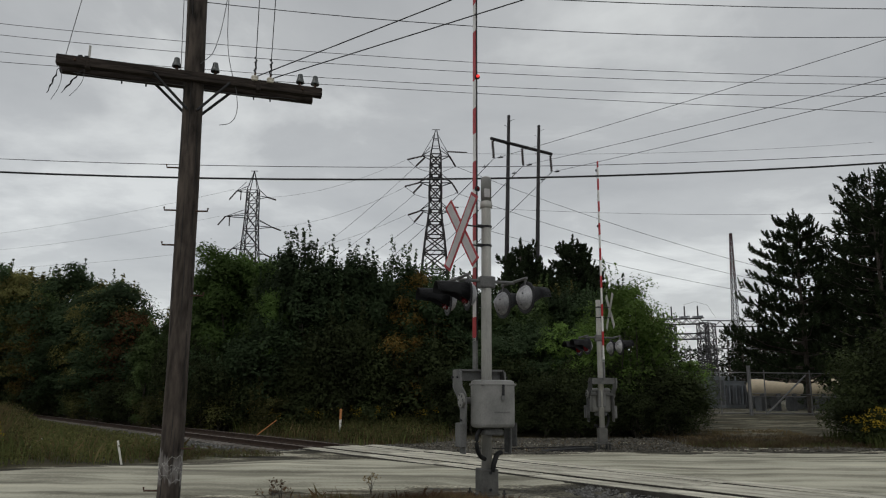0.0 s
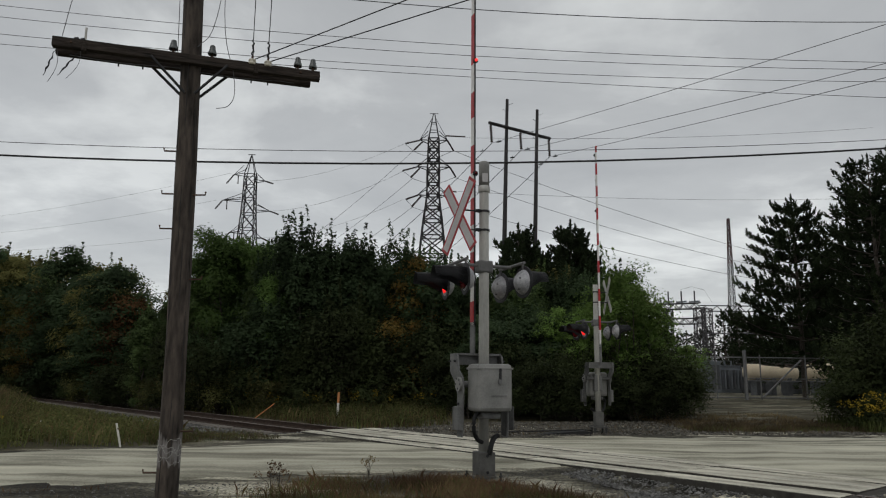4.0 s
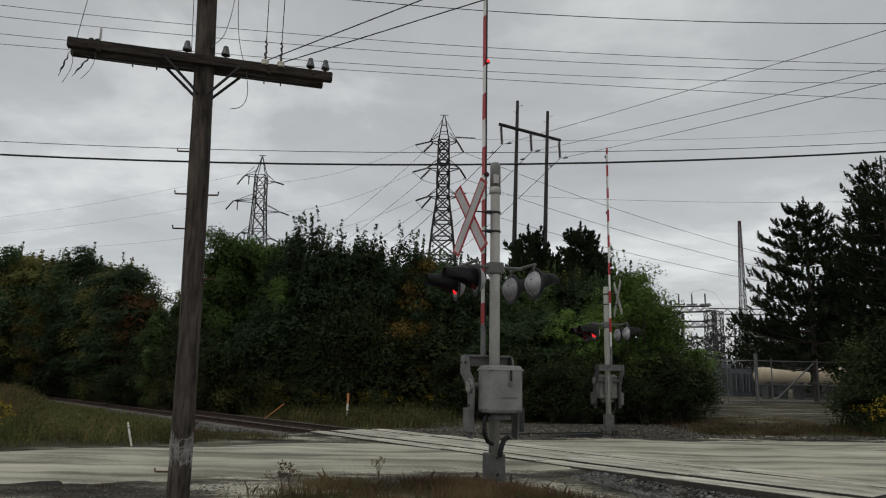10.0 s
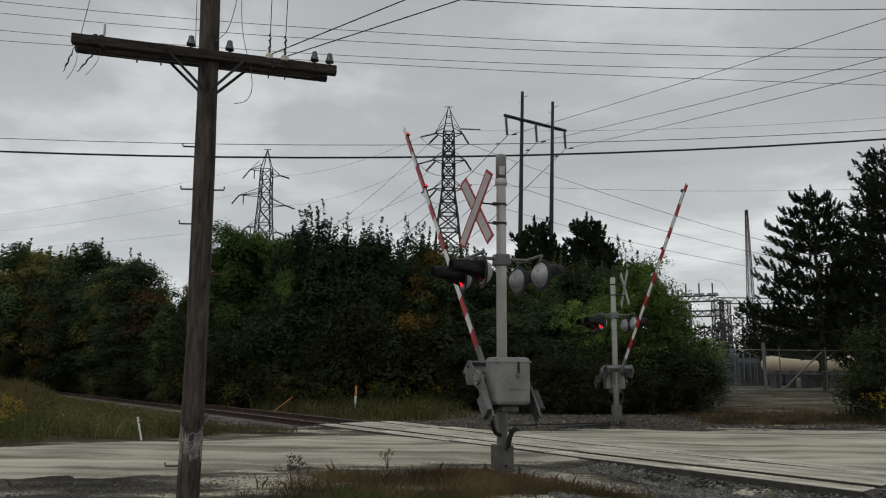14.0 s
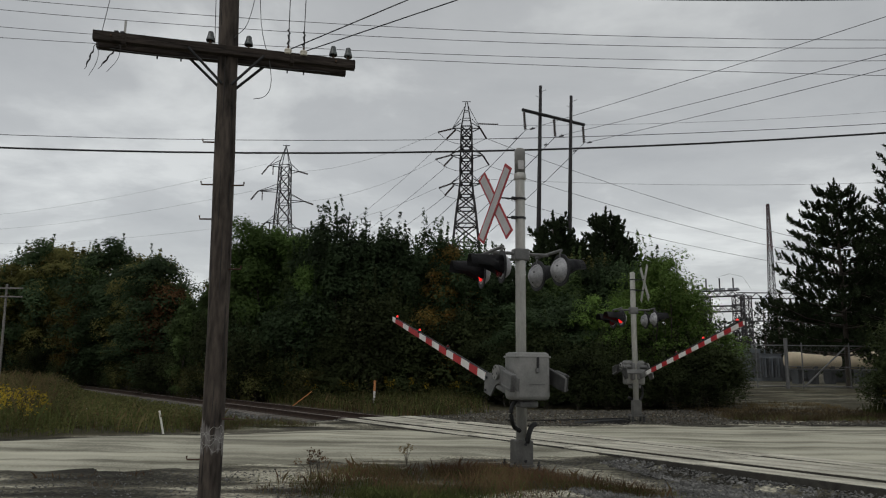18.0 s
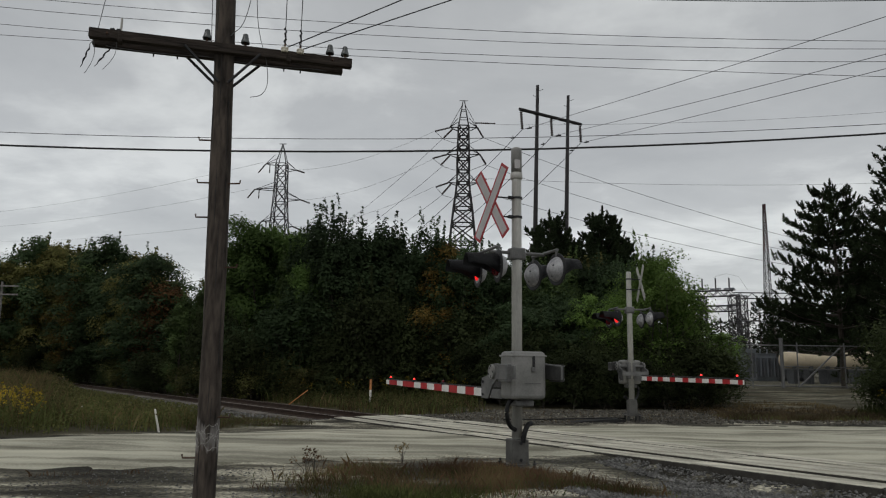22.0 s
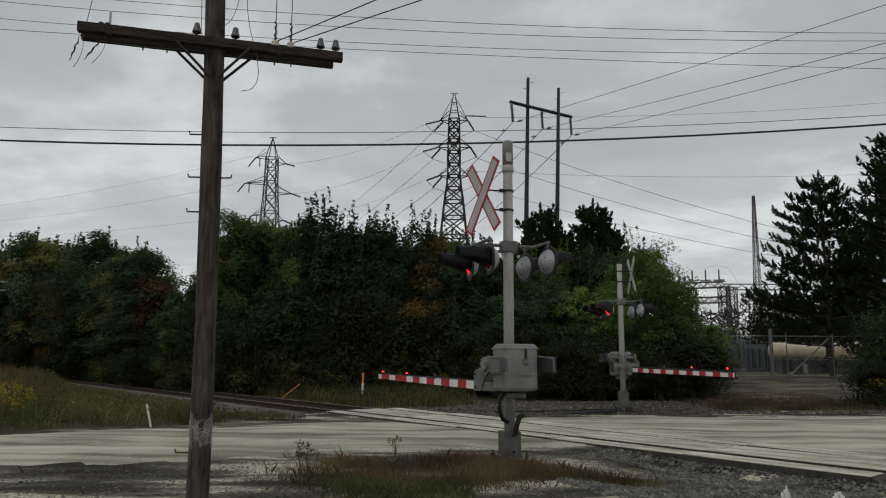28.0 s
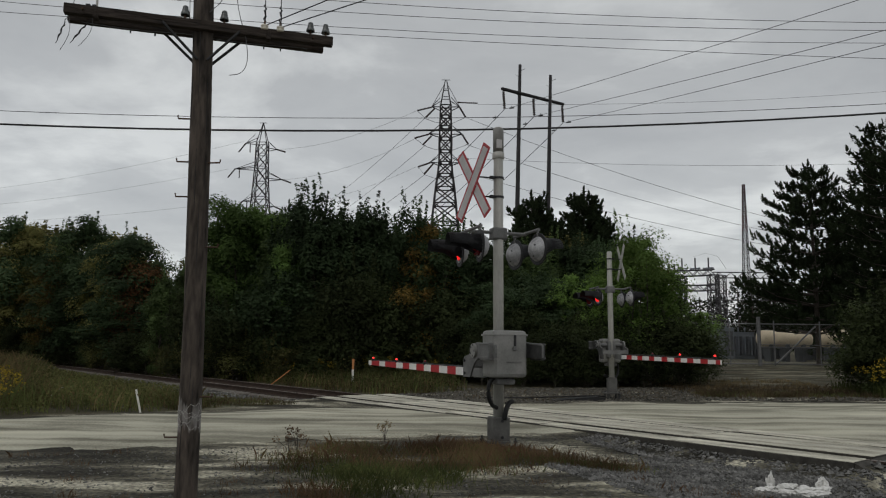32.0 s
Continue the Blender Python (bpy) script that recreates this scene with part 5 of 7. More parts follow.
def h_frame():
    root = tagged(empty("h_frame_pole", pose(6.6, 64, 0)), "two tall wooden poles joined by a crossarm with hanging insulators", "power line pole")
    for x0, x1, y, h in ((-0.25, 0.37, 0, 27.3), (2.75, 3.48, 2, 27.1)):
        smooth(part("pole", tube(bmesh.new(), [(x0, y, 0), ((x0 + x1) / 2, y, h / 2), (x1, y, h)], [0.27, 0.21, 0.14], 10), "tower", root, "tall dark grey pole"))
        for dz in (0.6, 1.2, 3.0):
            part("bracket", tube(bmesh.new(), [(x1, y, h - dz), (x1 + (0.5 if dz < 1 else -0.45), y - 0.2, h - dz + 0.15)], 0.02, 5), "wire", root)
    bm = rod(bmesh.new(), (-1.46, -2, 24.25), (4.9, 3.5, 24.75), 0.16, n=8)
    part("crossarm", bm, "tower", root, "long dark crossarm")
    ends = []
    for f in (0.02, 0.49, 0.98):
        p = Vector((-1.46, -2, 24.2)).lerp(Vector((4.9, 3.5, 24.7)), f)
        q = p + Vector((0.12, 0.2, -1.75))
        string(root, p + Vector((0, 0, -0.15)), q, 0.15, 8)
        ends.append(q + Vector((6.6, 64, 0)))
    return ends


tower_a()
tower_b()
h_ends = h_frame()
for p, r_end, l_end in zip(h_ends, ((23.88, 35, 20.22), (23.63, 35, 18.01), (23.54, 35, 17.22)), ((-30, 150, 16.5), (-24, 150, 15.5), (-20, 150, 14))):
    e = Vector(r_end)
    line("conductor", [p + (e - p) * t + Vector((0, 0, 0.4 * t * (t - 1))) for t in np.linspace(0, 2.2, 24)], 0.019, "wire_grey", "dark power conductor from the pole frame")
    for way_to, f in ((e, 0.03), (Vector(l_end), 0.02)):
        q = p + (way_to - p) * f
        damper = rod(bmesh.new(), q + Vector((-0.22, 0, -0.12)), q + Vector((0.22, 0, -0.05)), 0.06, n=6)
        rod(damper, q + Vector((0, 0, -0.12)), q + Vector((0, 0, 0.1)), 0.03, n=5)
        tagged(part("vibration_damper", damper, "wire"), "small dark damper clipped to a conductor", "damper", "dampers")
    line("conductor", sag(p, l_end, 3.0), 0.03, "wire", "dark power conductor running away over the trees")
for z, ze, x in ((45.7, 57.5, 5.9), (35.4, 41.5, 4.5)):
    line("conductor", sag((0.3 + x, 129, z), (98, 152, ze), 1.0), 0.028, "wire_grey", "pale distant conductor between towers")
for (z, zb, xb) in ((44.2, 45.2, 3.3), (39, 38.2, 4.8), (33.6, 32.0, 3.2)):
    line("conductor", sag((-5.1, 128.5, z), (-41.2 + xb, 160, zb), 1.6), 0.022, "wire_grey", "pale distant conductor between towers")
    line("conductor", sag((-3.3, 127, z - 1.7), (-64, 262, z - 4), 3.0), 0.035, "wire", "dark conductor running away from the tower over the trees")
for z, ze in ((44.3, 28.41), (39.1, 25.37), (33.7, 22.34)):
    e = Vector((58.55, 140, ze))
    p = Vector((4.1, 132.5, z))
    line("conductor", [p + (e - p) * t + Vector((0, 0, 3.5 * t * (t - 1))) for t in np.linspace(0, 1.35, 20)], 0.04, "wire_grey", "pale conductor sloping to the substation")
for x, z, ze in ((-45.6, 47, 46), (-48.6, 40.6, 42), (-47.2, 33.2, 38.5)):
    line("conductor", sag((x, 160, z), (-165, 222, ze), 2.0), 0.022, "wire_grey", "pale distant conductor beyond the trees")


def lattice_mast():
    root = tagged(empty("lightning_mast", pose(58.9, 140, 0)), "slender red and grey lattice mast in the substation", "lattice mast")
    lv = [(z, 0.85 - 0.0195 * z, 0.85 - 0.0195 * z, 0.012 * z, 0) for z in np.linspace(0, 33.5, 26)]
    part("lower_lattice", lattice(bmesh.new(), lv[:19], 0.06, 0.04), "tower", root)
    part("upper_lattice", lattice(bmesh.new(), lv[18:], 0.065, 0.05), "tower_red", root, "red-painted lattice")


def gantry():
    root = tagged(empty("substation_gantry", pose(29.3, 90, 0.4)), "galvanised lattice gantry with insulators in a substation", "substation gantry")
    for x, y, w in ((4.5, 0, 0.55), (5.9, 1.2, 0.5), (0.4, 2, 0.4), (1.7, 3, 0.35)):
        lv = [(z, w, w, x, y) for z in np.linspace(0, 10.2, 10)]
        part("column", lattice(bmesh.new(), lv, 0.06, 0.04), "tower_pale", root)
    for z in (10.1, 8.2):
        bm = bmesh.new()
        for dy in (-0.4, 0.4):
            for dz in (0, 0.7):
                rod(bm, (0, 2.2 + dy, z + dz), (4.6, 0 + dy, z + dz), 0.07, n=4)
        for i in range(8):
            a, b = i / 8, (i + 1) / 8
            for dy in (-0.4, 0.4):
                rod(bm, (4.6 * a, 2.2 - 2.2 * a + dy, z + 0.7 * (i % 2)), (4.6 * b, 2.2 - 2.2 * b + dy, z + 0.7 * ((i + 1) % 2)), 0.05, n=4)
        part("beam", bm, "tower_pale", root)
    bm = bmesh.new()
    for z in (9.8, 10.5, 7.0):
        rod(bm, (4.5, 0, z), (16, 2, z + 0.2), 0.07, n=4)
    for i in range(14):
        rod(bm, (4.5 + 0.8 * i, 0.14 * i, 9.8 + 0.7 * (i % 2)), (5.3 + 0.8 * i, 0.14 * i + 0.14, 9.8 + 0.7 * ((i + 1) % 2)), 0.05, n=4)
    part("beam", bm, "tower_pale", root)
    for i, x in enumerate((1.2, 2.7, 4.2)):
        bm = rod(bmesh.new(), (x, 1.6 - 0.5 * i, 10.8), (x, 1.6 - 0.5 * i, 12.4), 0.09, n=6)
        part("bus_post", bm, "tower_pale", root)
        string(root, (x - 0.7, 1.6 - 0.5 * i, 11.0), (x + 0.7, 1.6 - 0.5 * i, 11.1), 0.14, 7, "cabinet", "pale insulator")
    part("loop_wire", tube(bmesh.new(), [(2.4, 1, 12.5), (4, 1, 13), (5.6, 1, 12.6), (6.6, 1, 11)], 0.014, 5), "wire_grey", root)


def transformer(at, size, material, label, cols):
    root = tagged(empty("transformer", pose(*at, 0, 0, 8)), label, "transformer", "substation cabinets")
    w, d, h = size
    part("tank", box(bmesh.new(), (w, d, h), (0, 0, h / 2), bevel=0.04), material, root)
    part("lid", box(bmesh.new(), (w + 0.14, d + 0.14, 0.08), (0, 0, h + 0.03)), material, root)
    fins = max(4, int(w / 0.3))
    for i in range(fins):
        if cols:
            part("radiator_fin", box(bmesh.new(), (0.09, 0.4, h * 0.72), (-w / 2 + w * (i + 0.5) / fins, -d / 2 - 0.2, h * 0.5), bevel=0.01), material if i % 2 else "cabinet_dark", root)
    if not cols:
        part("door", box(bmesh.new(), (w * 0.42, 0.04, h * 0.8), (w * 0.2, -d / 2 - 0.02, h * 0.5)), "cabinet_dark", root, "dark louvred door")
    for x in (-w * 0.3, 0, w * 0.3):
        string(root, (x, 0, h + 0.05), (x, 0, h + 0.55), 0.09, 5, "cabinet", "pale bushing")


def build_fence():
    root = tagged(empty("chain_link_fence", pose(16.5, 45, 0.48)), "galvanised chain-link fence with a gate round the substation", "fence")
    bm = bmesh.new()
    x0, x1 = -1.5, 16
    for z in (0.12, 2.58):
        bm2 = rod(bmesh.new(), (x0, 0, z), (x1, 0.6, z), 0.03, n=6)
        part("rail", bm2, "fence", root)
    for x in (-1.5, 1.3, 4.1, 7.0, 9.8, 12.6, 15.4):
        part("post", rod(bmesh.new(), (x, 0.034 * x, 0), (x, 0.034 * x, 2.75), 0.04, n=8), "fence", root)
    part("post", rod(bmesh.new(), (3.05, -0.1, -0.1), (3.05, -0.1, 3.0), 0.11, n=10), "fence", root, "thick grey gate post")
    part("diagonal_brace", rod(bmesh.new(), (4.1, -0.05, 0.15), (6.6, -0.05, 2.45), 0.05, n=6), "fence", root, "pale diagonal brace")
    part("rail", rod(bmesh.new(), (3.05, 0.05, 1.3), (x1, 0.5, 1.25), 0.025, n=6), "fence", root)
    # woven wire
    step_m, n = 0.13, int((x1 - x0 + 2.5) / 0.13)
    for i in range(n):
        a = x0 - 2.5 + i * step_m
        for lo, hi in ((a, a + 2.5), (a + 2.5, a)):
            p = [Vector((lo, 0.03 * lo, 0.1)), Vector((hi, 0.03 * hi, 2.6))]
            if max(lo, hi) < x1 and min(lo, hi) > x0:
                rod(bm, p[0], p[1], 0.0017, n=3, caps=False)
    part("mesh_wire", bm, "fence", root, "thin woven wire mesh")


lattice_mast()
gantry()
transformer((26.8, 70, 0.5), (1.9, 1.6, 2.9), "cabinet", "pale blue-grey switchgear cabinet in the substation", False)
transformer((28.7, 70.5, 0.5), (2.3, 1.6, 2.5), "cabinet", "grey power transformer with radiator fins", True)
transformer((31.5, 71, 0.5), (2.4, 1.6, 2.2), "cabinet_dark", "dark grey transformer with radiator fins", True)
transformer((34.2, 68, 0.5), (2.0, 1.4, 1.6), "cabinet_dark", "low dark switchgear cabinet behind the fence", False)
transformer((24.6, 69, 0.5), (1.6, 1.4, 1.9), "cabinet_dark", "dark switchgear cabinet beside the trees", False)


def storage_tank(at, length, r, label):
    root = tagged(empty("storage_tank", pose(*at, 0, 0, 4)), label, "storage tank", "storage tanks")
    shell = lathe(bmesh.new(), [(r * 0.3, -length / 2 - 0.35), (r * 0.8, -length / 2 - 0.2), (r, -length / 2), (r, length / 2), (r * 0.8, length / 2 + 0.2), (r * 0.3, length / 2 + 0.35)], 24, pose(0, 0, r + 1.2, 0, 90))
    smooth(part("shell", shell, "beige", root, "beige cylindrical shell"))
    for x in (-length * 0.35, 0, length * 0.35):
        part("saddle", box(bmesh.new(), (0.3, r * 1.5, 1.5), (x, 0, 0.75)), "cabinet_dark", root, "dark support saddle")
    part("walkway", box(bmesh.new(), (length + 1.0, 0.5, 0.1), (0, -r - 0.2, 1.2)), "fence", root, "pale walkway rail")


storage_tank((28.2, 60, 0.45), 3.9, 0.68, "beige horizontal storage tank on dark saddles behind the fence")
storage_tank((33.5, 61, 0.45), 3.2, 0.75, "second beige storage tank beside the pines")
build_fence()


def far_pole():
    root = tagged(empty("utility_pole", pose(-21.6, 33.6, 0)), "distant wooden utility pole with two crossarms", "utility pole")
    part("pole", rod(bmesh.new(), (0, 0, 0), (-0.1, 0, 5.2), 0.065, 0.05, n=8), "bark_pale", root)
    for z in (5.0, 4.6):
        part("crossarm", box(bmesh.new(), (1.5, 0.06, 0.07), (0.0, -0.1, z)), "bark_pale", root)
        for x in (-0.65, -0.4, 0.2, 0.45):
            part("insulator", lathe(bmesh.new(), [(0.03, z + 0.05), (0.04, z + 0.08), (0.025, z + 0.13)], 8), "porcelain", root)


far_pole()


# ---- trees ----
def leaves(centres, size, rng, flat=0.35, facing=None):
    """Pointed leaves at the given places: arrays of corners and faces. facing: which way each leaf's upper side looks."""
    n = len(centres)
    d = rng.normal(size=(n, 3))
    if facing is None:
        d[:, 2] = d[:, 2] * 0.6 - 0.25
        s = np.cross(d, rng.normal(size=(n, 3)))
    else:
        s = np.cross(d, facing)
        d = np.cross(facing, s)
    d /= np.linalg.norm(d, axis=1)[:, None]
    s /= np.linalg.norm(s, axis=1)[:, None]
    L = size * rng.uniform(0.7, 1.35, n)[:, None]
    a = centres - d * L * 0.5
    b = centres + s * L * flat * 1.5
    c = centres + d * L * 0.5
    e = centres - s * L * flat
    v = np.stack([a, b, c + (e - b) * 0.3], 1).reshape(-1, 3)
    f = np.arange(3 * n).reshape(-1, 3)
    return v, f


def broadleaf(seed, tall, wide, n, size, clear=0.05, tip=0.75, material="leaf_green", bark="bark", multi=1, shoots=0, lump=0.5, bend=2.0, rise=0.6, high=0.8):
    """A broad-leaved tree at the origin: trunk with limbs, and a crown of leafy sprays at the ends of the twigs.
    tip and bend shape the top; lump and high are a spray's radius and its height over its width; rise is how steeply the limbs climb."""
    rng = np.random.default_rng(seed)
    root = empty("tree", Matrix.Identity(4))
    bm = bmesh.new()
    ends = []
    for t in range(multi):
        lean = rng.normal(0, 0.12 if multi > 1 else 0.04, 2)
        off = rng.normal(0, 0.25 if multi > 1 else 0.0, 2)
        zs = np.linspace(0, tall * (0.97 if t == 0 else rng.uniform(0.75, 0.95)), 8)
        pts = [Vector((off[0] + lean[0] * z + 0.08 * sin(z * 1.3 + t), off[1] + lean[1] * z + 0.08 * cos(z * 1.1 + seed), z - 0.1 * (z == 0))) for z in zs]
        tube(bm, pts, [0.012 * tall * (1 - 0.9 * i / 7) / (multi ** 0.4) for i in range(8)], 7)
        limbs = int(26 / multi ** 0.5)
        for i in range(limbs):
            f = clear + (0.97 - clear) * ((i + rng.uniform(0, 1)) / limbs)
            k = min(6.99, f * 7)
            base = pts[int(k)].lerp(pts[int(k) + 1], k - int(k))
            a = i * 2.4 + rng.uniform(-0.5, 0.5)
            prof = min(1.0, 0.55 + f * 1.7) if f < 0.3 else 1.0 - (max(0.0, f - 0.35) / 0.65) ** bend * tip
            reach = wide * prof * rng.uniform(0.72, 1.12) * (0.95 + 0.42 * sin(a * 2 + seed) * sin(f * 9 + seed * 1.7))
            e = base + Vector((cos(a) * reach, sin(a) * reach, reach * rise * rng.uniform(0.5, 1.5)))
            m = base.lerp(e, 0.5) + Vector((0, 0, -0.08 * reach))
            r0 = 0.0045 * tall * (1 - 0.75 * f)
            tube(bm, [base, m, e], [r0, r0 * 0.6, r0 * 0.2], 4)
            for j in range(4):
                q = base.lerp(e, 1.0 - 0.7 * (j / 4) ** 1.2) + Vector(rng.normal(0, 0.16 * reach, 3).tolist()) * (j > 0)
                ends.append((q, a))
        ends += [(pts[-1] + Vector((0, 0, 0.12 * j - 0.1)), 0.0) for j in range(3)]
    part("trunk", bm, bark, root)
    c, facing = [], []
    per = max(6, n // len(ends))
    for q, a in ends:
        # a spray: leaves over a flattened dome that tips outwards
        k = int(per * rng.uniform(0.6, 1.4))
        d = rng.normal(size=(k, 3))
        d /= np.linalg.norm(d, axis=1)[:, None]
        d[:, 2] = np.where(rng.uniform(size=k) < 0.75, np.abs(d[:, 2]), d[:, 2])
        r = lump * rng.uniform(0.55, 1.3) * (0.45 + 0.55 * rng.uniform(size=k) ** 0.45)[:, None]
        off = d * r * np.array((1.0, 1.0, high)) + rng.normal(0, 0.06, (k, 3))
        off[:, 2] -= 0.25 * (off[:, 0] * cos(a) + off[:, 1] * sin(a))
        c.append(np.array(q)[None] + off)
        facing.append(d * 0.9 + np.array((0.15 * cos(a), 0.15 * sin(a), 0.45)) + rng.normal(0, 0.2, (k, 3)))
    # thin leafy leaders that stand up out of the crown
    for i in range(shoots):
        q = ends[int(rng.integers(len(ends)))][0]
        if q.z < tall * 0.66:
            continue
        L = rng.uniform(0.6, 1.7)
        d = np.array((rng.normal(0, 0.12), rng.normal(0, 0.12), 1.0))
        k = int(30 * L)
        along = rng.uniform(0.0, 1.0, k)[:, None]
        out = rng.normal(0, 1.0, (k, 3))
        c.append(np.array(q)[None] + d[None] * along * L + out * 0.065 * (1.25 - along))
        facing.append(out * 0.5 + np.array((0, 0, 0.6)))
    c, facing = np.concatenate(c), np.concatenate(facing)
    keep = c[:, 2] > 0.15
    v, f = leaves(c[keep], size, rng, 0.42, facing[keep])
    cloud("crown", v, f, material, root)
    return root


def pine(seed, tall, wide, n_tuft=10, clear=0.1, taper=0.75, inner=0.75, per=46, gap=0.57, lift=0.22, brush=0.42, upright=0.8):
    """A pine: whorls of branches, gap metres apart, whose twigs end in rounded brushes of needles."""
    rng = np.random.default_rng(seed)
    root = empty("tree", Matrix.Identity(4))
    bm = bmesh.new()
    tube(bm, [(0, 0, -0.1), (0.05, 0, tall * 0.5), (0, 0.03, tall)], [0.014 * tall, 0.009 * tall, 0.02], 8)
    brushes = []
    levels = int(tall * (1 - clear) / gap)
    for i in range(levels):
        f = clear + (1 - clear) * i / levels
        for j in range(6):
            if rng.uniform() < 0.1:
                continue
            z = tall * f + rng.uniform(-0.16, 0.16) * gap
            a = j * 2 * pi / 6 + i * 1.1 + rng.uniform(-0.35, 0.35)
            reach = wide * (1 - f) ** taper * rng.uniform(0.68, 1.08) + 0.15
            base = Vector((0, 0, z))
            e = base + Vector((cos(a) * reach, sin(a) * reach, reach * rng.uniform(0.6, 1.4) * lift))
            m = base.lerp(e, 0.55) - Vector((0, 0, 0.07 * reach))
            tube(bm, [base, m, e], [0.02 + 0.01 * reach, 0.012 + 0.005 * reach, 0.008], 4)
            k = max(3, int(n_tuft * (reach / wide) * 1.6))
            for t in range(k):
                u = 1 - inner * (t / k) ** 0.8
                p = base.lerp(m, u * 2) if u < 0.5 else m.lerp(e, u * 2 - 1)
                w = rng.normal(0, 0.2 * reach * (1.15 - u) + 0.12) * (t > 0)
                q = p + Vector((-sin(a) * w, cos(a) * w, rng.normal(0, 0.05) + 0.03))
                away = np.array((cos(a) * 0.45 - sin(a) * w * 0.6, sin(a) * 0.45 + cos(a) * w * 0.6, upright))
                brushes.append((np.array(q), away + rng.normal(0, 0.16, 3), brush * rng.uniform(0.75, 1.2)))
    brushes += [(np.array((0, 0, tall - 0.5 + 0.2 * j)), np.array((0, 0, 1.0)), 0.4) for j in range(4)]
    part("trunk", bm, "bark", root)
    # needles stand out all round the axis of each brush, shorter at both ends
    c = np.repeat(np.array([t[0] for t in brushes]), per, 0)
    ax = np.repeat(np.array([t[1] / np.linalg.norm(t[1]) for t in brushes]), per, 0)
    size = np.repeat(np.array([t[2] for t in brushes]), per)[:, None]
    along = rng.uniform(0, 1, (len(c), 1))
    c = c + ax * along * size
    out = np.cross(ax, rng.normal(size=c.shape))
    out /= np.linalg.norm(out, axis=1)[:, None]
    d = out * (1.15 - 0.75 * along) + ax * (0.35 + 0.9 * along)
    d /= np.linalg.norm(d, axis=1)[:, None]
    L = size * rng.uniform(0.3, 0.48, (len(c), 1)) * (1.1 - 0.35 * along)
    s = np.cross(d, rng.normal(size=c.shape))
    s /= np.linalg.norm(s, axis=1)[:, None]
    w = 0.042 * (40.0 / per) ** 0.5
    v = np.stack([c - s * w, c + s * w, c + d * L], 1).reshape(-1, 3)
    cloud("crown", v, np.arange(len(v)).reshape(-1, 3), "needle", root)
    return root


def plant(proto, used, x, y, scale_z, scale_w, turn, label, category="tree", group="trees behind the railway"):
    m = Matrix.LocRotScale((x, y, float(height(x, y))), Euler((0, 0, radians(turn))), None)
    if used:
        ob = copy_thing(proto, m)
    else:
        ob = proto
        ob.matrix_basis = m
    ob.scale = (scale_w, scale_w, scale_z)
    return tagged(ob, label, category, group)


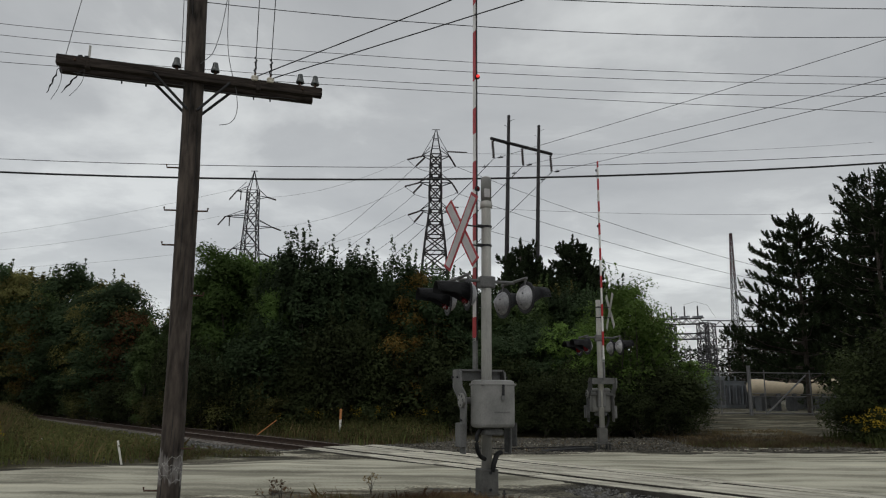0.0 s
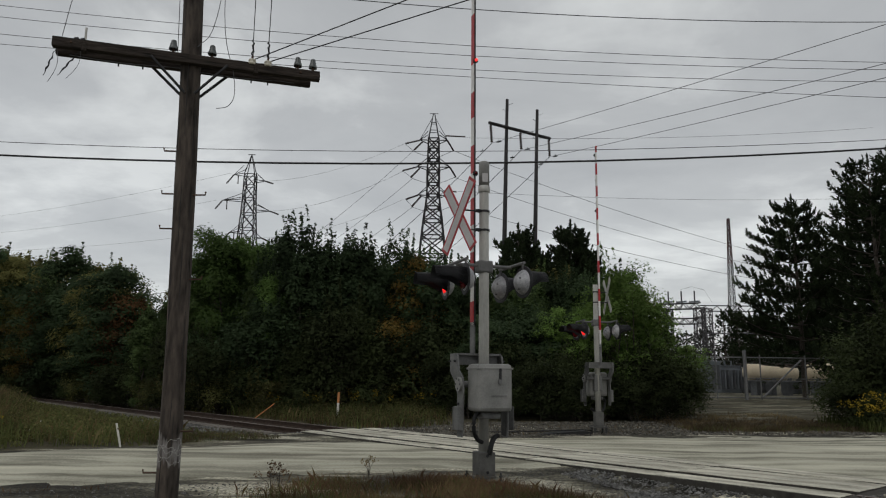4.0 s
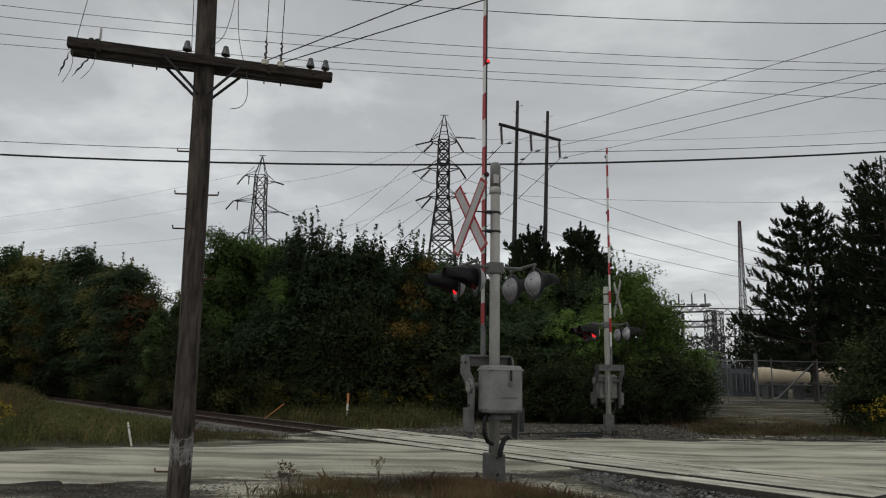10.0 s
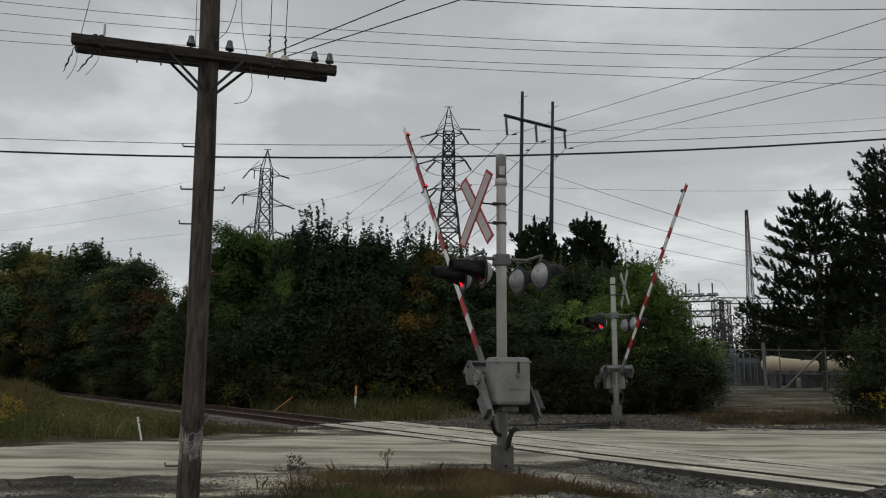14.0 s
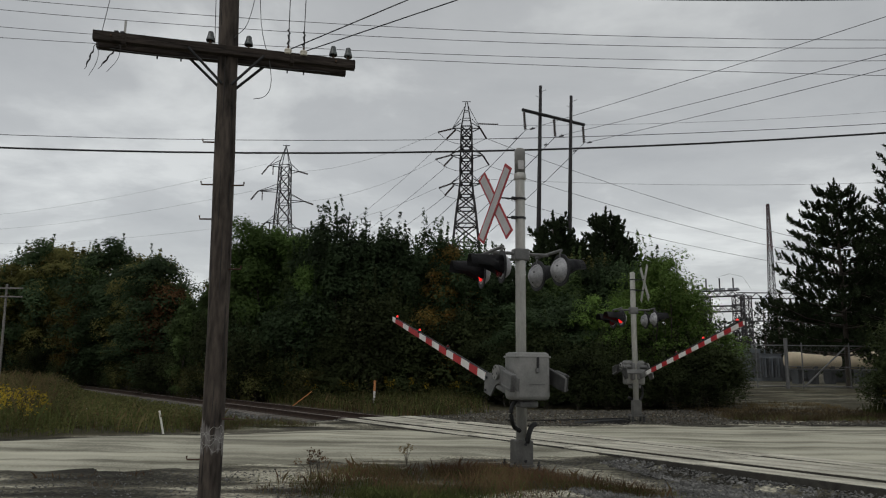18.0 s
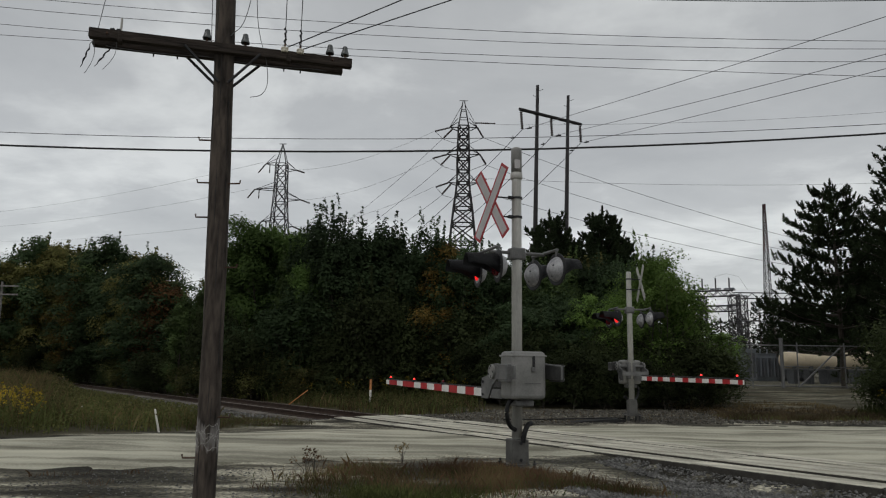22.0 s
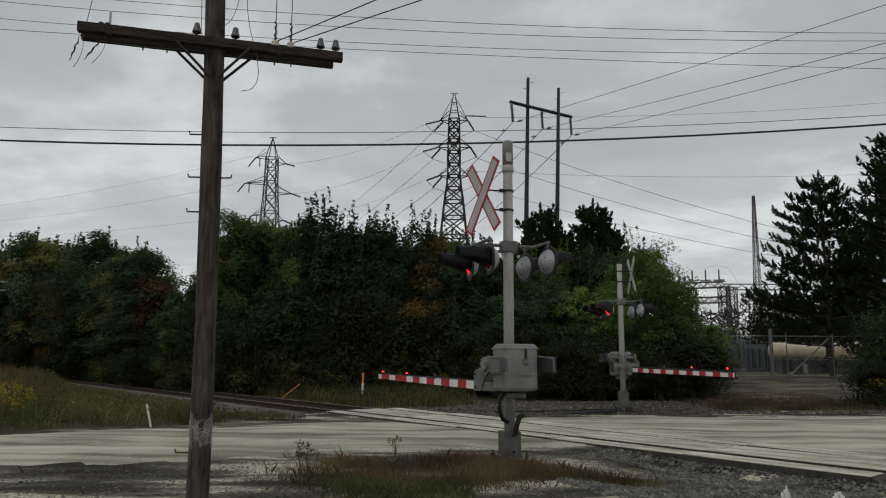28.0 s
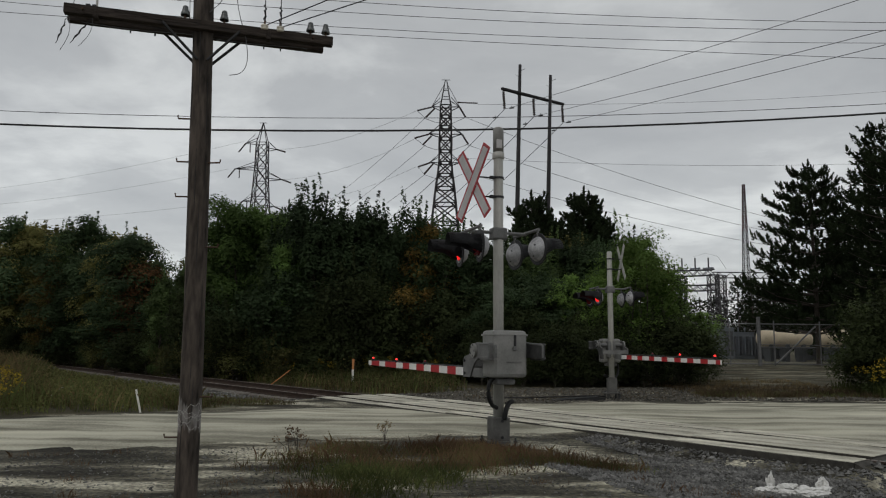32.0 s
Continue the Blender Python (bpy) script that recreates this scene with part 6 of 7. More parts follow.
def forest():
    kinds = {
        "aspen": broadleaf(11, 7.0, 1.0, 13000, 0.115, material="leaf_green", tip=0.8, bend=1.4, shoots=80, lump=0.42, rise=1.5, high=1.25),
        "poplar": broadleaf(19, 7.5, 1.4, 17000, 0.115, material="leaf_mid", tip=0.7, bend=3.0, shoots=20, lump=0.56, rise=1.0, high=1.0),
        "birch": broadleaf(12, 7.5, 1.6, 16000, 0.12, material="leaf_olive", bark="bark_pale", tip=0.65, bend=2.6, shoots=16, lump=0.58, high=0.9),
        "alder": broadleaf(13, 6.0, 1.4, 17000, 0.115, material="leaf_dark", multi=3, shoots=130, lump=0.48, rise=1.2, high=1.1),
        "maple": broadleaf(14, 6.5, 1.8, 18000, 0.12, material="leaf_dark", tip=0.6, bend=3.0, shoots=8, lump=0.62),
        "willow": broadleaf(15, 5.2, 1.8, 19000, 0.095, material="leaf_light", multi=3, clear=0.02, shoots=20, lump=0.46, rise=0.9, tip=0.7, high=0.7),
        "turning": broadleaf(16, 6.5, 1.3, 9000, 0.1, material="leaf_autumn", lump=0.5),
        "rusty": broadleaf(17, 4.0, 1.1, 4500, 0.1, material="leaf_rust", lump=0.5),
        "backwood": broadleaf(18, 7.0, 1.8, 4800, 0.18, material="leaf_dark", clear=0.02, shoots=30, lump=0.62, tip=0.6, bend=2.6, rise=0.9),
        "backbirch": broadleaf(20, 7.0, 1.6, 4800, 0.17, material="leaf_olive", clear=0.02, shoots=20, lump=0.6, tip=0.6, bend=2.6, rise=0.9),
    }
    words = {"poplar": "tall mid-green poplar with a rounded top", "backwood": "dark leafy tree deep in the wood", "backbirch": "olive-green birch deep in the wood", "aspen": "green leafy aspen with upright twigs", "birch": "thin birch with olive-green leaves", "alder": "dark green many-stemmed alder", "maple": "dense dark green broad-leaved tree",
             "willow": "fresh light green bushy willow", "turning": "tree with leaves turning yellow and orange", "rusty": "small tree with rust-orange leaves"}
    base = {}
    for kind, tree in kinds.items():
        mesh = [c for c in tree.children if c.name.startswith("crown")][0].data
        co = np.empty(3 * len(mesh.vertices), dtype=np.float32)
        mesh.vertices.foreach_get("co", co)
        base[kind] = float(np.percentile(co[2::3], 99.93))
    seen = set()
    rng = random.Random(21)

    def put(kind, x, y, tall, wide=None):
        sz = tall / base[kind]
        plant(kinds[kind], kind in seen, x, y, sz, wide or max(0.8, sz) * rng.uniform(0.9, 1.1), rng.uniform(0, 360), words[kind])
        seen.add(kind)

    # front row, from the open grass at one end to the substation track: x over depth, y, height
    front = TREES
    for kind, x, y, tall in front:
        put(kind, x, y, tall)
    # rows behind fill the wood
    for row, (d, step_x) in enumerate(((40.5, 2.0), (45, 2.4), (51, 2.8))):
        x = -0.78 * d
        while x < 0.3 * d:
            u = x / d
            far = d + wood(u) - 35.5
            kind = rng.choice(["backbirch", "backwood"] if u < -0.38 else (["poplar", "aspen", "backwood"] if u < -0.2 and row == 0 else ["backwood", "backwood", "backbirch"]))
            put(kind, u * far, far + rng.uniform(-1.2, 1.2), max(2.5, (skyline(u) * far + 1.6) * rng.uniform(0.84, 1.0)))
            x += step_x * rng.uniform(0.75, 1.25)


    # low filling trees at the far end of the wood
    u = -0.76
    while u < 0.2:
        far = wood(u) + rng.uniform(2.0, 6.0)
        put(rng.choice(["maple", "backwood"]), u * far, far, (skyline(u) * far + 1.6) * rng.uniform(0.5, 0.8), rng.uniform(1.2, 1.6))
        u += rng.uniform(0.015, 0.03) * (1 if u < -0.3 else 1.5)


def wood(u):
    """Depth at which the wood begins, by direction: it keeps clear of the railway."""
    return float(np.clip(11.49 / max(0.05, 0.768 * u + 0.64) + 4.0, 35.5, 52.0))


SKY = [(-0.8, 0.15), (-0.619, 0.149), (-0.602, 0.177), (-0.574, 0.171), (-0.551, 0.182), (-0.519, 0.178), (-0.49, 0.167), (-0.461, 0.151), (-0.442, 0.159), (-0.412, 0.145), (-0.392, 0.117), (-0.386, 0.106), (-0.373, 0.125), (-0.346, 0.138),
       (-0.324, 0.163), (-0.298, 0.206), (-0.274, 0.201), (-0.25, 0.193), (-0.226, 0.201), (-0.21, 0.181), (-0.19, 0.175), (-0.167, 0.204), (-0.139, 0.202), (-0.115, 0.219), (-0.075, 0.203), (-0.051, 0.19), (-0.027, 0.181), (0.005, 0.171),
       (0.036, 0.177), (0.096, 0.174), (0.171, 0.171), (0.234, 0.16), (0.262, 0.16), (0.297, 0.13), (0.32, 0.105), (0.339, 0.085), (0.357, 0.06), (0.372, 0.03), (0.5, 0.02)]


def skyline(u):
    """How high the wood stands, as a share of its distance, by direction."""
    for (a, za), (b, zb) in zip(SKY, SKY[1:]):
        if a <= u <= b:
            return za + (zb - za) * (u - a) / (b - a) + (0.012 if u < -0.4 else (-0.004 if u < -0.33 else -0.004))
    return 0.165 if u < 0 else 0.03


TREES = []
_r = random.Random(77)
_u = -0.74
while _u < 0.235:
    _d = wood(_u) + _r.uniform(-0.8, 2.2)
    _k = _r.choice(["birch", "maple", "birch", "aspen", "birch"] if _u < -0.38 else (["aspen", "poplar", "alder"] if _u < -0.2 else ["alder", "aspen", "alder", "maple", "alder"]))
    TREES.append((_k, _u * _d, _d, max(2.2, (skyline(_u) * _d + 1.6) * _r.uniform(0.88, 1.02))))
    _u += _r.uniform(0.026, 0.04)
TREES += [("poplar", -0.291 * 38, 38, 9.4), ("poplar", -0.256 * 38.5, 38.5, 9.2), ("poplar", -0.226 * 38, 38, 8.9), ("alder", -0.165 * 36.5, 36.5, 8.1), ("alder", -0.115 * 37, 37, 9.7), ("alder", -0.14 * 38, 38, 9.3)]
TREES += [("turning", -1.0, 35.0, 7.6), ("turning", -0.545 * 49, 49.5, 7.4), ("rusty", -0.425 * 42, 42.0, 6.6), ("willow", 8.1, 30.6, 7.0), ("willow", 9.5, 31.4, 4.7), ("willow", 6.6, 32.5, 5.4), ("willow", 10.4, 32.0, 3.4),
          ("maple", 5.4, 33.5, 4.8), ("maple", 2.6, 32.2, 4.4)]
forest()


def pines():
    a = pine(31, 12.4, 5.6, 34, 0.16, 0.66, 0.78, 46, gap=0.8, lift=0.26, brush=0.46, upright=1.0)
    plant(a, False, 24.9, 48.2, 1.08, 1.1, 20, "tall dark green pine with open whorled branches", group="pines")
    b = pine(32, 14.4, 4.4, 17, 0.05, 0.4, 0.85, 24, gap=0.7, lift=0.3, brush=0.55)
    plant(b, False, 26.6, 42.0, 1.0, 1.0, 100, "tall dense dark pine", group="pines")
    for x, y, z, w, turn in ((30.4, 44.0, 1.1, 1.1, 200), (35.5, 66.0, 0.7, 1.2, 20), (29.0, 46.5, 0.95, 1.1, 140), (30.8, 41.0, 0.8, 1.0, 310), (34.0, 45.0, 1.05, 1.2, 80)):
        plant(b, True, x, y, z, w, turn, "tall dense dark pine", group="pines")
    c = pine(33, 9.0, 2.3, 20, 0.1, 0.62, 0.85, 26, gap=0.5, lift=0.55, brush=0.42, upright=1.9)
    plant(c, False, 5.7, 46.0, 1.2, 1.5, 0, "dark young pine rising above the leafy trees", group="pines")
    plant(c, True, 9.3, 47.0, 1.22, 1.55, 70, "dark young pine rising above the leafy trees", group="pines")
    plant(c, True, 7.0, 48.0, 1.1, 1.0, 190, "dark young pine rising above the leafy trees", group="pines")
    plant(c, True, 10.6, 48.0, 1.05, 1.1, 250, "dark young pine rising above the leafy trees", group="pines")
    # dark wood far behind the substation
    rng = random.Random(9)
    d = pine(34, 9.0, 2.4, 5, 0.1, 0.7, 0.8, 10)
    for i in range(56):
        x = 36 + (i % 28) * 2.0 + rng.uniform(-1, 1)
        plant(d, i > 0, x, (104 if i < 28 else 112) + rng.uniform(-3, 3), rng.uniform(0.85, 1.3) * (0.7 if x < 41 else 1.0), 1.6, rng.uniform(0, 360), "distant dark pine behind the substation", group="far pines")


pines()


def shrubs():
    rng = random.Random(14)
    bush = broadleaf(41, 2.4, 1.05, 6500, 0.09, clear=0.0, material="leaf_deep_shade", multi=4, lump=0.36, rise=0.9, high=1.0, shoots=30)
    bush2 = broadleaf(42, 1.8, 0.85, 3600, 0.075, clear=0.0, material="leaf_weed", multi=4, lump=0.28, rise=0.9, high=1.0, shoots=20)
    used = set()
    for i in range(46):
        x = -25 + i * 0.78 + rng.uniform(-0.4, 0.4)
        y = wood(x / 34.0) - 1.6 + rng.uniform(-0.8, 1.0)
        x = x / 34.0 * y
        if x > 10:
            continue
        p, key = (bush, "a") if rng.random() < 0.6 else (bush2, "b")
        plant(p, key in used, x, y, rng.uniform(0.6, 1.15), rng.uniform(0.8, 1.2), rng.uniform(0, 360), "low dark green leafy shrub at the wood's edge", "shrub", "shrubs")
        used.add(key)
    # the dark leaf colour of these bushes stands for deep shade
    for x, y, s in ((9.0, 29.6, 1.2), (10.3, 30.0, 1.0), (7.4, 30.4, 1.2), (4.0, 32.4, 1.3), (12.0, 36.0, 1.1), (1.9, 29.6, 0.95), (3.2, 28.8, 0.85), (4.4, 28.6, 0.95), (5.6, 28.2, 0.8), (6.8, 28.5, 0.95), (8.0, 28.3, 0.75), (0.9, 31.5, 1.1), (9.3, 28.6, 0.7), (2.5, 30.5, 1.2), (5.2, 30.0, 1.2), (6.2, 30.8, 1.3), (3.4, 31.2, 1.3), (10.9, 30.6, 0.75)):
        plant(bush, True, x, y, s * rng.uniform(0.68, 0.85), s * rng.uniform(0.85, 1.1), rng.uniform(0, 360), "green bush at the foot of the willows, darkened for shade", "shrub", "shrubs")
    # taller thicket along the front of the wood, uneven in depth and height; its dark leaves carry the shade low in the
    # wood
    dark = broadleaf(43, 3.4, 1.0, 8000, 0.1, clear=0.0, material="leaf_deep_shade", multi=3, lump=0.42, rise=1.3, high=1.2, shoots=60, tip=0.8)
    green = broadleaf(44, 3.6, 1.1, 8000, 0.1, clear=0.0, material="leaf_dark", multi=3, lump=0.46, rise=1.1, high=1.0, shoots=30, tip=0.75)
    for i in range(44):
        u = -0.36 + 0.0125 * i + rng.uniform(-0.008, 0.008)
        y = wood(u) + rng.uniform(-2.2, 2.4)
        kind, key = ((dark, "c"), (green, "d"), (bush, "a"))[rng.choice((0, 0, 1, 2))]
        tall = rng.uniform(0.6, 1.25) * (1.4 if key == "a" else 1.0)
        plant(kind, key in used, u * y, y, tall, tall * rng.uniform(0.85, 1.2), rng.uniform(0, 360), "tall green thicket at the wood's edge, darkened for shade", "shrub", "shrubs")
        used.add(key)
    for x, y, s, w in ((15.5, 25.6, 1.1, 1.15), (16.8, 25.2, 1.35, 1.4), (18.4, 27.0, 1.6, 1.5), (16.0, 27.2, 1.15, 1.3), (14.6, 25.2, 0.55, 0.9), (16.6, 24.2, 0.6, 1.0), (15.2, 24.3, 0.4, 0.8)):
        plant(bush, True, x, y, s, w, rng.uniform(0, 360), "rounded dark green bush beside the road", "shrub", "shrubs")


shrubs()


# ---- grass, weeds, stones ----
def tufts(name, place, count, tall, thin, material, label, seed, lean=0.35, grow=None):
    """Grass blades: place(rng, n) gives x and y; tall is (low, high)."""
    rng = np.random.default_rng(seed)
    x, y = place(rng, count)
    n = len(x)
    z = height(x, y)
    h = rng.uniform(*tall, n) * rng.uniform(0.6, 1.0, n) * (1 if grow is None else grow(x, y))
    if grow is not None:
        h = np.minimum(h, sight(x, y) * rng.uniform(0.7, 1.1, n))
    a = rng.uniform(0, 2 * pi, n)
    dx, dy = np.cos(a), np.sin(a)
    b = rng.uniform(0, 2 * pi, n)
    l = lean * h * rng.uniform(0.2, 1.0, n)
    base = np.stack([x, y, z - 0.02], -1)
    side = np.stack([dx, dy, 0 * x], -1) * (thin * rng.uniform(0.6, 1.4, n))[:, None]
    bend = np.stack([np.cos(b) * l, np.sin(b) * l, 0 * x], -1)
    up = np.stack([0 * x, 0 * x, h], -1)
    m = base + up * 0.6 + bend * 0.3
    t = base + up * 0.97 + bend
    v = np.stack([base - side, base + side, m + side * 0.7, t, m - side * 0.7], 1).reshape(-1, 3)
    f = np.arange(5 * n).reshape(-1, 5)
    ob = cloud(name, v, f, material)
    return tagged(ob, label, "grass", kind="stuff")


def in_area(test, x0, x1, y0, y1, clump=0.0):
    def place(rng, n):
        x = rng.uniform(x0, x1, n * 4)
        y = rng.uniform(y0, y1, n * 4)
        ok = test(x, y)
        if clump:
            ok &= (np.sin(x * 2.1 + 1.3 * np.sin(y * 1.7)) * np.sin(y * 2.3 + np.sin(x * 1.9)) + rng.normal(0, 0.35, len(x))) > clump
        x, y = x[ok], y[ok]
        return x[:n], y[:n]
    return place


FAR = np.vectorize(far_edge)
NEAR = np.vectorize(near_edge)


def ko(x, y):
    k = (x - TRACK.x) * ALONG.x + (y - TRACK.y) * ALONG.y
    o = (x - TRACK.x) * ACROSS.x + (y - TRACK.y) * ACROSS.y
    return k, o


def left_field(x, y):
    k, o = ko(x, y)
    return (y > FAR(x) + 0.5 + 0.3 * np.sin(x * 2)) & (o < -3.4 - 0.8 * np.clip((13 - k) / 4, 0, 3)) & (x < -5.2)


def beyond_track(x, y):
    k, o = ko(x, y)
    edge = np.clip(11.49 / np.maximum(0.05, 0.768 * x / y + 0.64) + 3.5, 34.5, 52.0)
    return (o > 3.2) & (y > 24.0 + 0.35 * np.clip(x + 3, 0, 20)) & (y < edge) & (x < 0.012 * y + 0.6 * np.sin(y * 2))


def clumps(centres, spread, most=None):
    """Places scattered round clump centres: (x, y, width)."""
    def place(rng, n):
        c = np.array(centres)
        w = c[:, 2] / c[:, 2].sum()
        i = rng.choice(len(c), n, p=w)
        x = c[i, 0] + rng.normal(0, 1, n) * c[i, 2] * spread
        y = c[i, 1] + rng.normal(0, 1, n) * c[i, 2] * spread * 0.7
        ok = y < NEAR(x) - 0.25 if most is None else most(x, y)
        return x[ok], y[ok]
    return place


_c = random.Random(5)
PATCH = [(_c.uniform(-1.9, 0.6), _c.uniform(9.2, 11.3), _c.uniform(0.15, 0.5)) for _ in range(26)] + [(_c.uniform(0.3, 2.5), _c.uniform(10.0, 11.1), _c.uniform(0.15, 0.4)) for _ in range(18)]
LOW = [(_c.uniform(-1.6, 0.0), _c.uniform(7.9, 9.6), _c.uniform(0.15, 0.4)) for _ in range(16)]
STRAY = [(_c.uniform(-7, 3), _c.uniform(7, 11), 0.12) for _ in range(30)] + [(3.1, 8.1, 0.3), (3.4, 8.0, 0.3), (2.6, 8.2, 0.2)]


def sight(x, y):
    """How tall plants stand before the track: lower towards the rails, tall at the road bend."""
    reach = 11.49 / np.maximum(0.05, 0.768 * x / y + 0.64)
    low = np.clip(1.3 * (1 - y / reach), 0.03, 0.85)
    return low + (1.4 - low) * step(-0.515, -0.575, x / y)


def mound(x, y):
    return 0.85 + 0.55 * step(-0.515, -0.58, x / y)


tufts("tall_grass", in_area(left_field, -30, -4, 15, 42), 22000, (0.5, 0.95), 0.008, "grass_green", "tall green and yellow roadside grass", 51, lean=0.7, grow=mound)
tufts("dry_grass", in_area(left_field, -34, -4, 17, 42, 0.1), 12000, (0.55, 1.05), 0.008, "grass_dry", "dry straw-coloured grass", 52, lean=0.7, grow=mound)
tufts("verge_grass", in_area(beyond_track, -30, 14, 22, 54), 20000, (0.25, 0.75), 0.008, "grass_green", "green weeds and grass beyond the railway", 53)
tufts("verge_dry_grass", in_area(beyond_track, -30, 14, 22, 54, 0.0), 9000, (0.3, 0.7), 0.008, "grass_dry", "dry brown grass beyond the railway", 54)
tufts("verge_red_grass", in_area(beyond_track, -12, 8, 22, 31, 0.2), 7000, (0.2, 0.5), 0.008, "grass_red", "reddish low weeds beyond the railway", 55)
tufts("seed_grass", clumps(PATCH, 0.75), 5200, (0.07, 0.3), 0.0028, "grass_red", "reddish-brown seeding grass round the signal base", 56, lean=0.8)
tufts("patch_grass", clumps(PATCH + LOW, 0.8), 4600, (0.05, 0.2), 0.004, "grass_green", "thin green grass round the signal base", 57, lean=0.9)
tufts("straw_grass", clumps(PATCH, 0.85), 2600, (0.08, 0.34), 0.0025, "grass_dry", "dry straw among the grass at the signal base", 60, lean=0.7)
tufts("low_grass", clumps(LOW, 0.9), 2000, (0.05, 0.2), 0.005, "grass_green", "low green weeds on the bare verge", 58, lean=0.9)
tufts("stray_grass", clumps(STRAY, 0.9), 1600, (0.04, 0.16), 0.003, "grass_red", "stray brown tufts on the bare dirt", 64, lean=0.9)
tufts("bush_grass", in_area(lambda x, y: (y > FAR(x) + 1.2) & (x > 14.2), 14, 22, 22, 27), 6000, (0.3, 0.8), 0.009, "grass_green", "tall weeds below the roadside bush", 59)


tufts("green_clump", clumps([(-0.95, 8.35, 0.35), (-0.6, 8.6, 0.3), (-1.15, 8.7, 0.25), (-0.7, 8.0, 0.25), (-0.2, 9.2, 0.3)], 0.9), 1000, (0.08, 0.26), 0.004, "grass_green", "fresh green grass clump on the verge", 78, lean=0.8)
tufts("red_clump", clumps([(0.2, 11.6, 0.4), (0.5, 11.75, 0.35), (-0.15, 11.5, 0.35), (1.25, 11.5, 0.3), (0.25, 11.3, 0.4), (0.9, 11.05, 0.4), (1.35, 11.0, 0.4), (0.5, 11.1, 0.4), (0.6, 11.5, 0.3), (-0.2, 11.2, 0.3), (1.0, 11.25, 0.2), (-1.4, 7.95, 0.25), (-1.2, 7.8, 0.2)], 0.75), 7500, (0.05, 0.24), 0.0022, "grass_red", "reddish seeding grass at the foot of the signal", 79, lean=0.8)


tufts("gravel_weeds", in_area(lambda x, y: (y > FAR(x) + 0.6) & (ko(x, y)[1] > 2.6) & (y < 28), -1, 14, 20, 28, 0.25), 2400, (0.05, 0.2), 0.006, "grass_brown", "low brown weeds in the roadside gravel", 83, lean=0.9)


tufts("lot_edge_grass", in_area(lambda x, y: (y > FAR(x) + 1.6) & (y < FAR(x) + 3.6), 8.5, 15, 22, 27, -0.2), 5000, (0.08, 0.32), 0.007, "grass_brown", "dull brown grass along the road edge", 84, lean=0.8)
tufts("lot_edge_green", in_area(lambda x, y: (y > FAR(x) + 1.6) & (y < FAR(x) + 3.6), 8.5, 15, 22, 27, 0.0), 2500, (0.06, 0.25), 0.007, "grass_green", "dull green grass along the road edge", 85, lean=0.8)


def lot(x, y):
    return (y > FAR(x) + 2.6) & (x > 8.5) & (x < 15.5)


tufts("lot_grass", in_area(lot, 8, 16, 24, 33, -0.1), 6000, (0.05, 0.22), 0.007, "grass_dry", "short dry grass on the bare lot", 76, lean=0.8)
tufts("lot_weeds", in_area(lot, 8, 16, 24, 29, 0.0), 4000, (0.08, 0.28), 0.007, "grass_brown", "brown weeds on the bare lot", 77, lean=0.8)


def weed_bed(name, place, count, tall, size, material, label, seed):
    """Low leafy weeds: loose leaves at many heights above the ground."""
    rng = np.random.default_rng(seed)
    x, y = place(rng, count)
    top = tall[0] + (tall[1] - tall[0]) * (0.5 + 0.5 * np.sin(x * 1.9 + np.sin(y * 1.3)) * np.sin(y * 2.3 + 1.7 * np.sin(x * 0.8)))
    if name.startswith("field"):
        top = np.minimum(top, sight(x, y))
    z = height(x, y) + top * rng.uniform(0, 1, len(x)) ** 0.7
    v, f = leaves(np.stack([x, y, z], -1), size, rng)
    tagged(cloud(name, v, f, material), label, "weeds", kind="stuff")


def shoulder(x, y):
    """The strip of weeds between the road and the track bed."""
    k, o = ko(x, y)
    return (y > FAR(x) + 0.12) & (o < -1.9) & (o > -5.2) & (k > 8.2) & (k < 15)


tufts("shoulder_grass", in_area(shoulder, -10, -1, 16, 27, -0.3), 7000, (0.05, 0.26), 0.005, "grass_brown", "low brown grass between road and track bed", 86, lean=0.9)
tufts("shoulder_green", in_area(shoulder, -10, -1, 16, 27, 0.0), 3500, (0.05, 0.24), 0.005, "grass_green", "low green grass between road and track bed", 87, lean=0.9)


def reeds(x, y):
    return left_field(x, y) & (x / y < -0.53)


tufts("reed_grass", in_area(reeds, -28, -9, 17.4, 42), 12500, (0.9, 1.6), 0.009, "grass_dry", "tall tawny reeds at the road bend", 82, lean=0.45, grow=lambda x, y: 0.35 + 0.65 * step(-0.52, -0.58, x / y))
weed_bed("field_weeds", in_area(left_field, -24, -4, 15, 36), 52000, (0.2, 0.8), 0.065, "leaf_weed", "leafy green and brown weeds in the roadside grass", 65)
weed_bed("field_edge_weeds", in_area(reeds, -26, -9, 16, 40), 16000, (0.5, 1.15), 0.07, "leaf_weed", "tall leafy weeds at the road bend", 66)
weed_bed("verge_weeds", in_area(beyond_track, -30, 11, 23, 54, -0.3), 46000, (0.15, 0.75), 0.08, "leaf_weed", "leafy weeds beyond the railway", 67)
weed_bed("wood_edge_weeds", in_area(beyond_track, -30, 11, 31.5, 54), 22000, (0.3, 1.2), 0.09, "leaf_weed", "olive weeds along the foot of the wood", 68)
weed_bed("shoulder_weeds", in_area(shoulder, -10, -1, 16, 27, -0.4), 6000, (0.02, 0.2), 0.035, "leaf_weed", "low leafy weeds between road and track bed", 88)
weed_bed("patch_weeds", clumps(PATCH + LOW, 0.7), 7000, (0.02, 0.16), 0.022, "leaf_weed", "small leafy weeds round the signal base", 69)


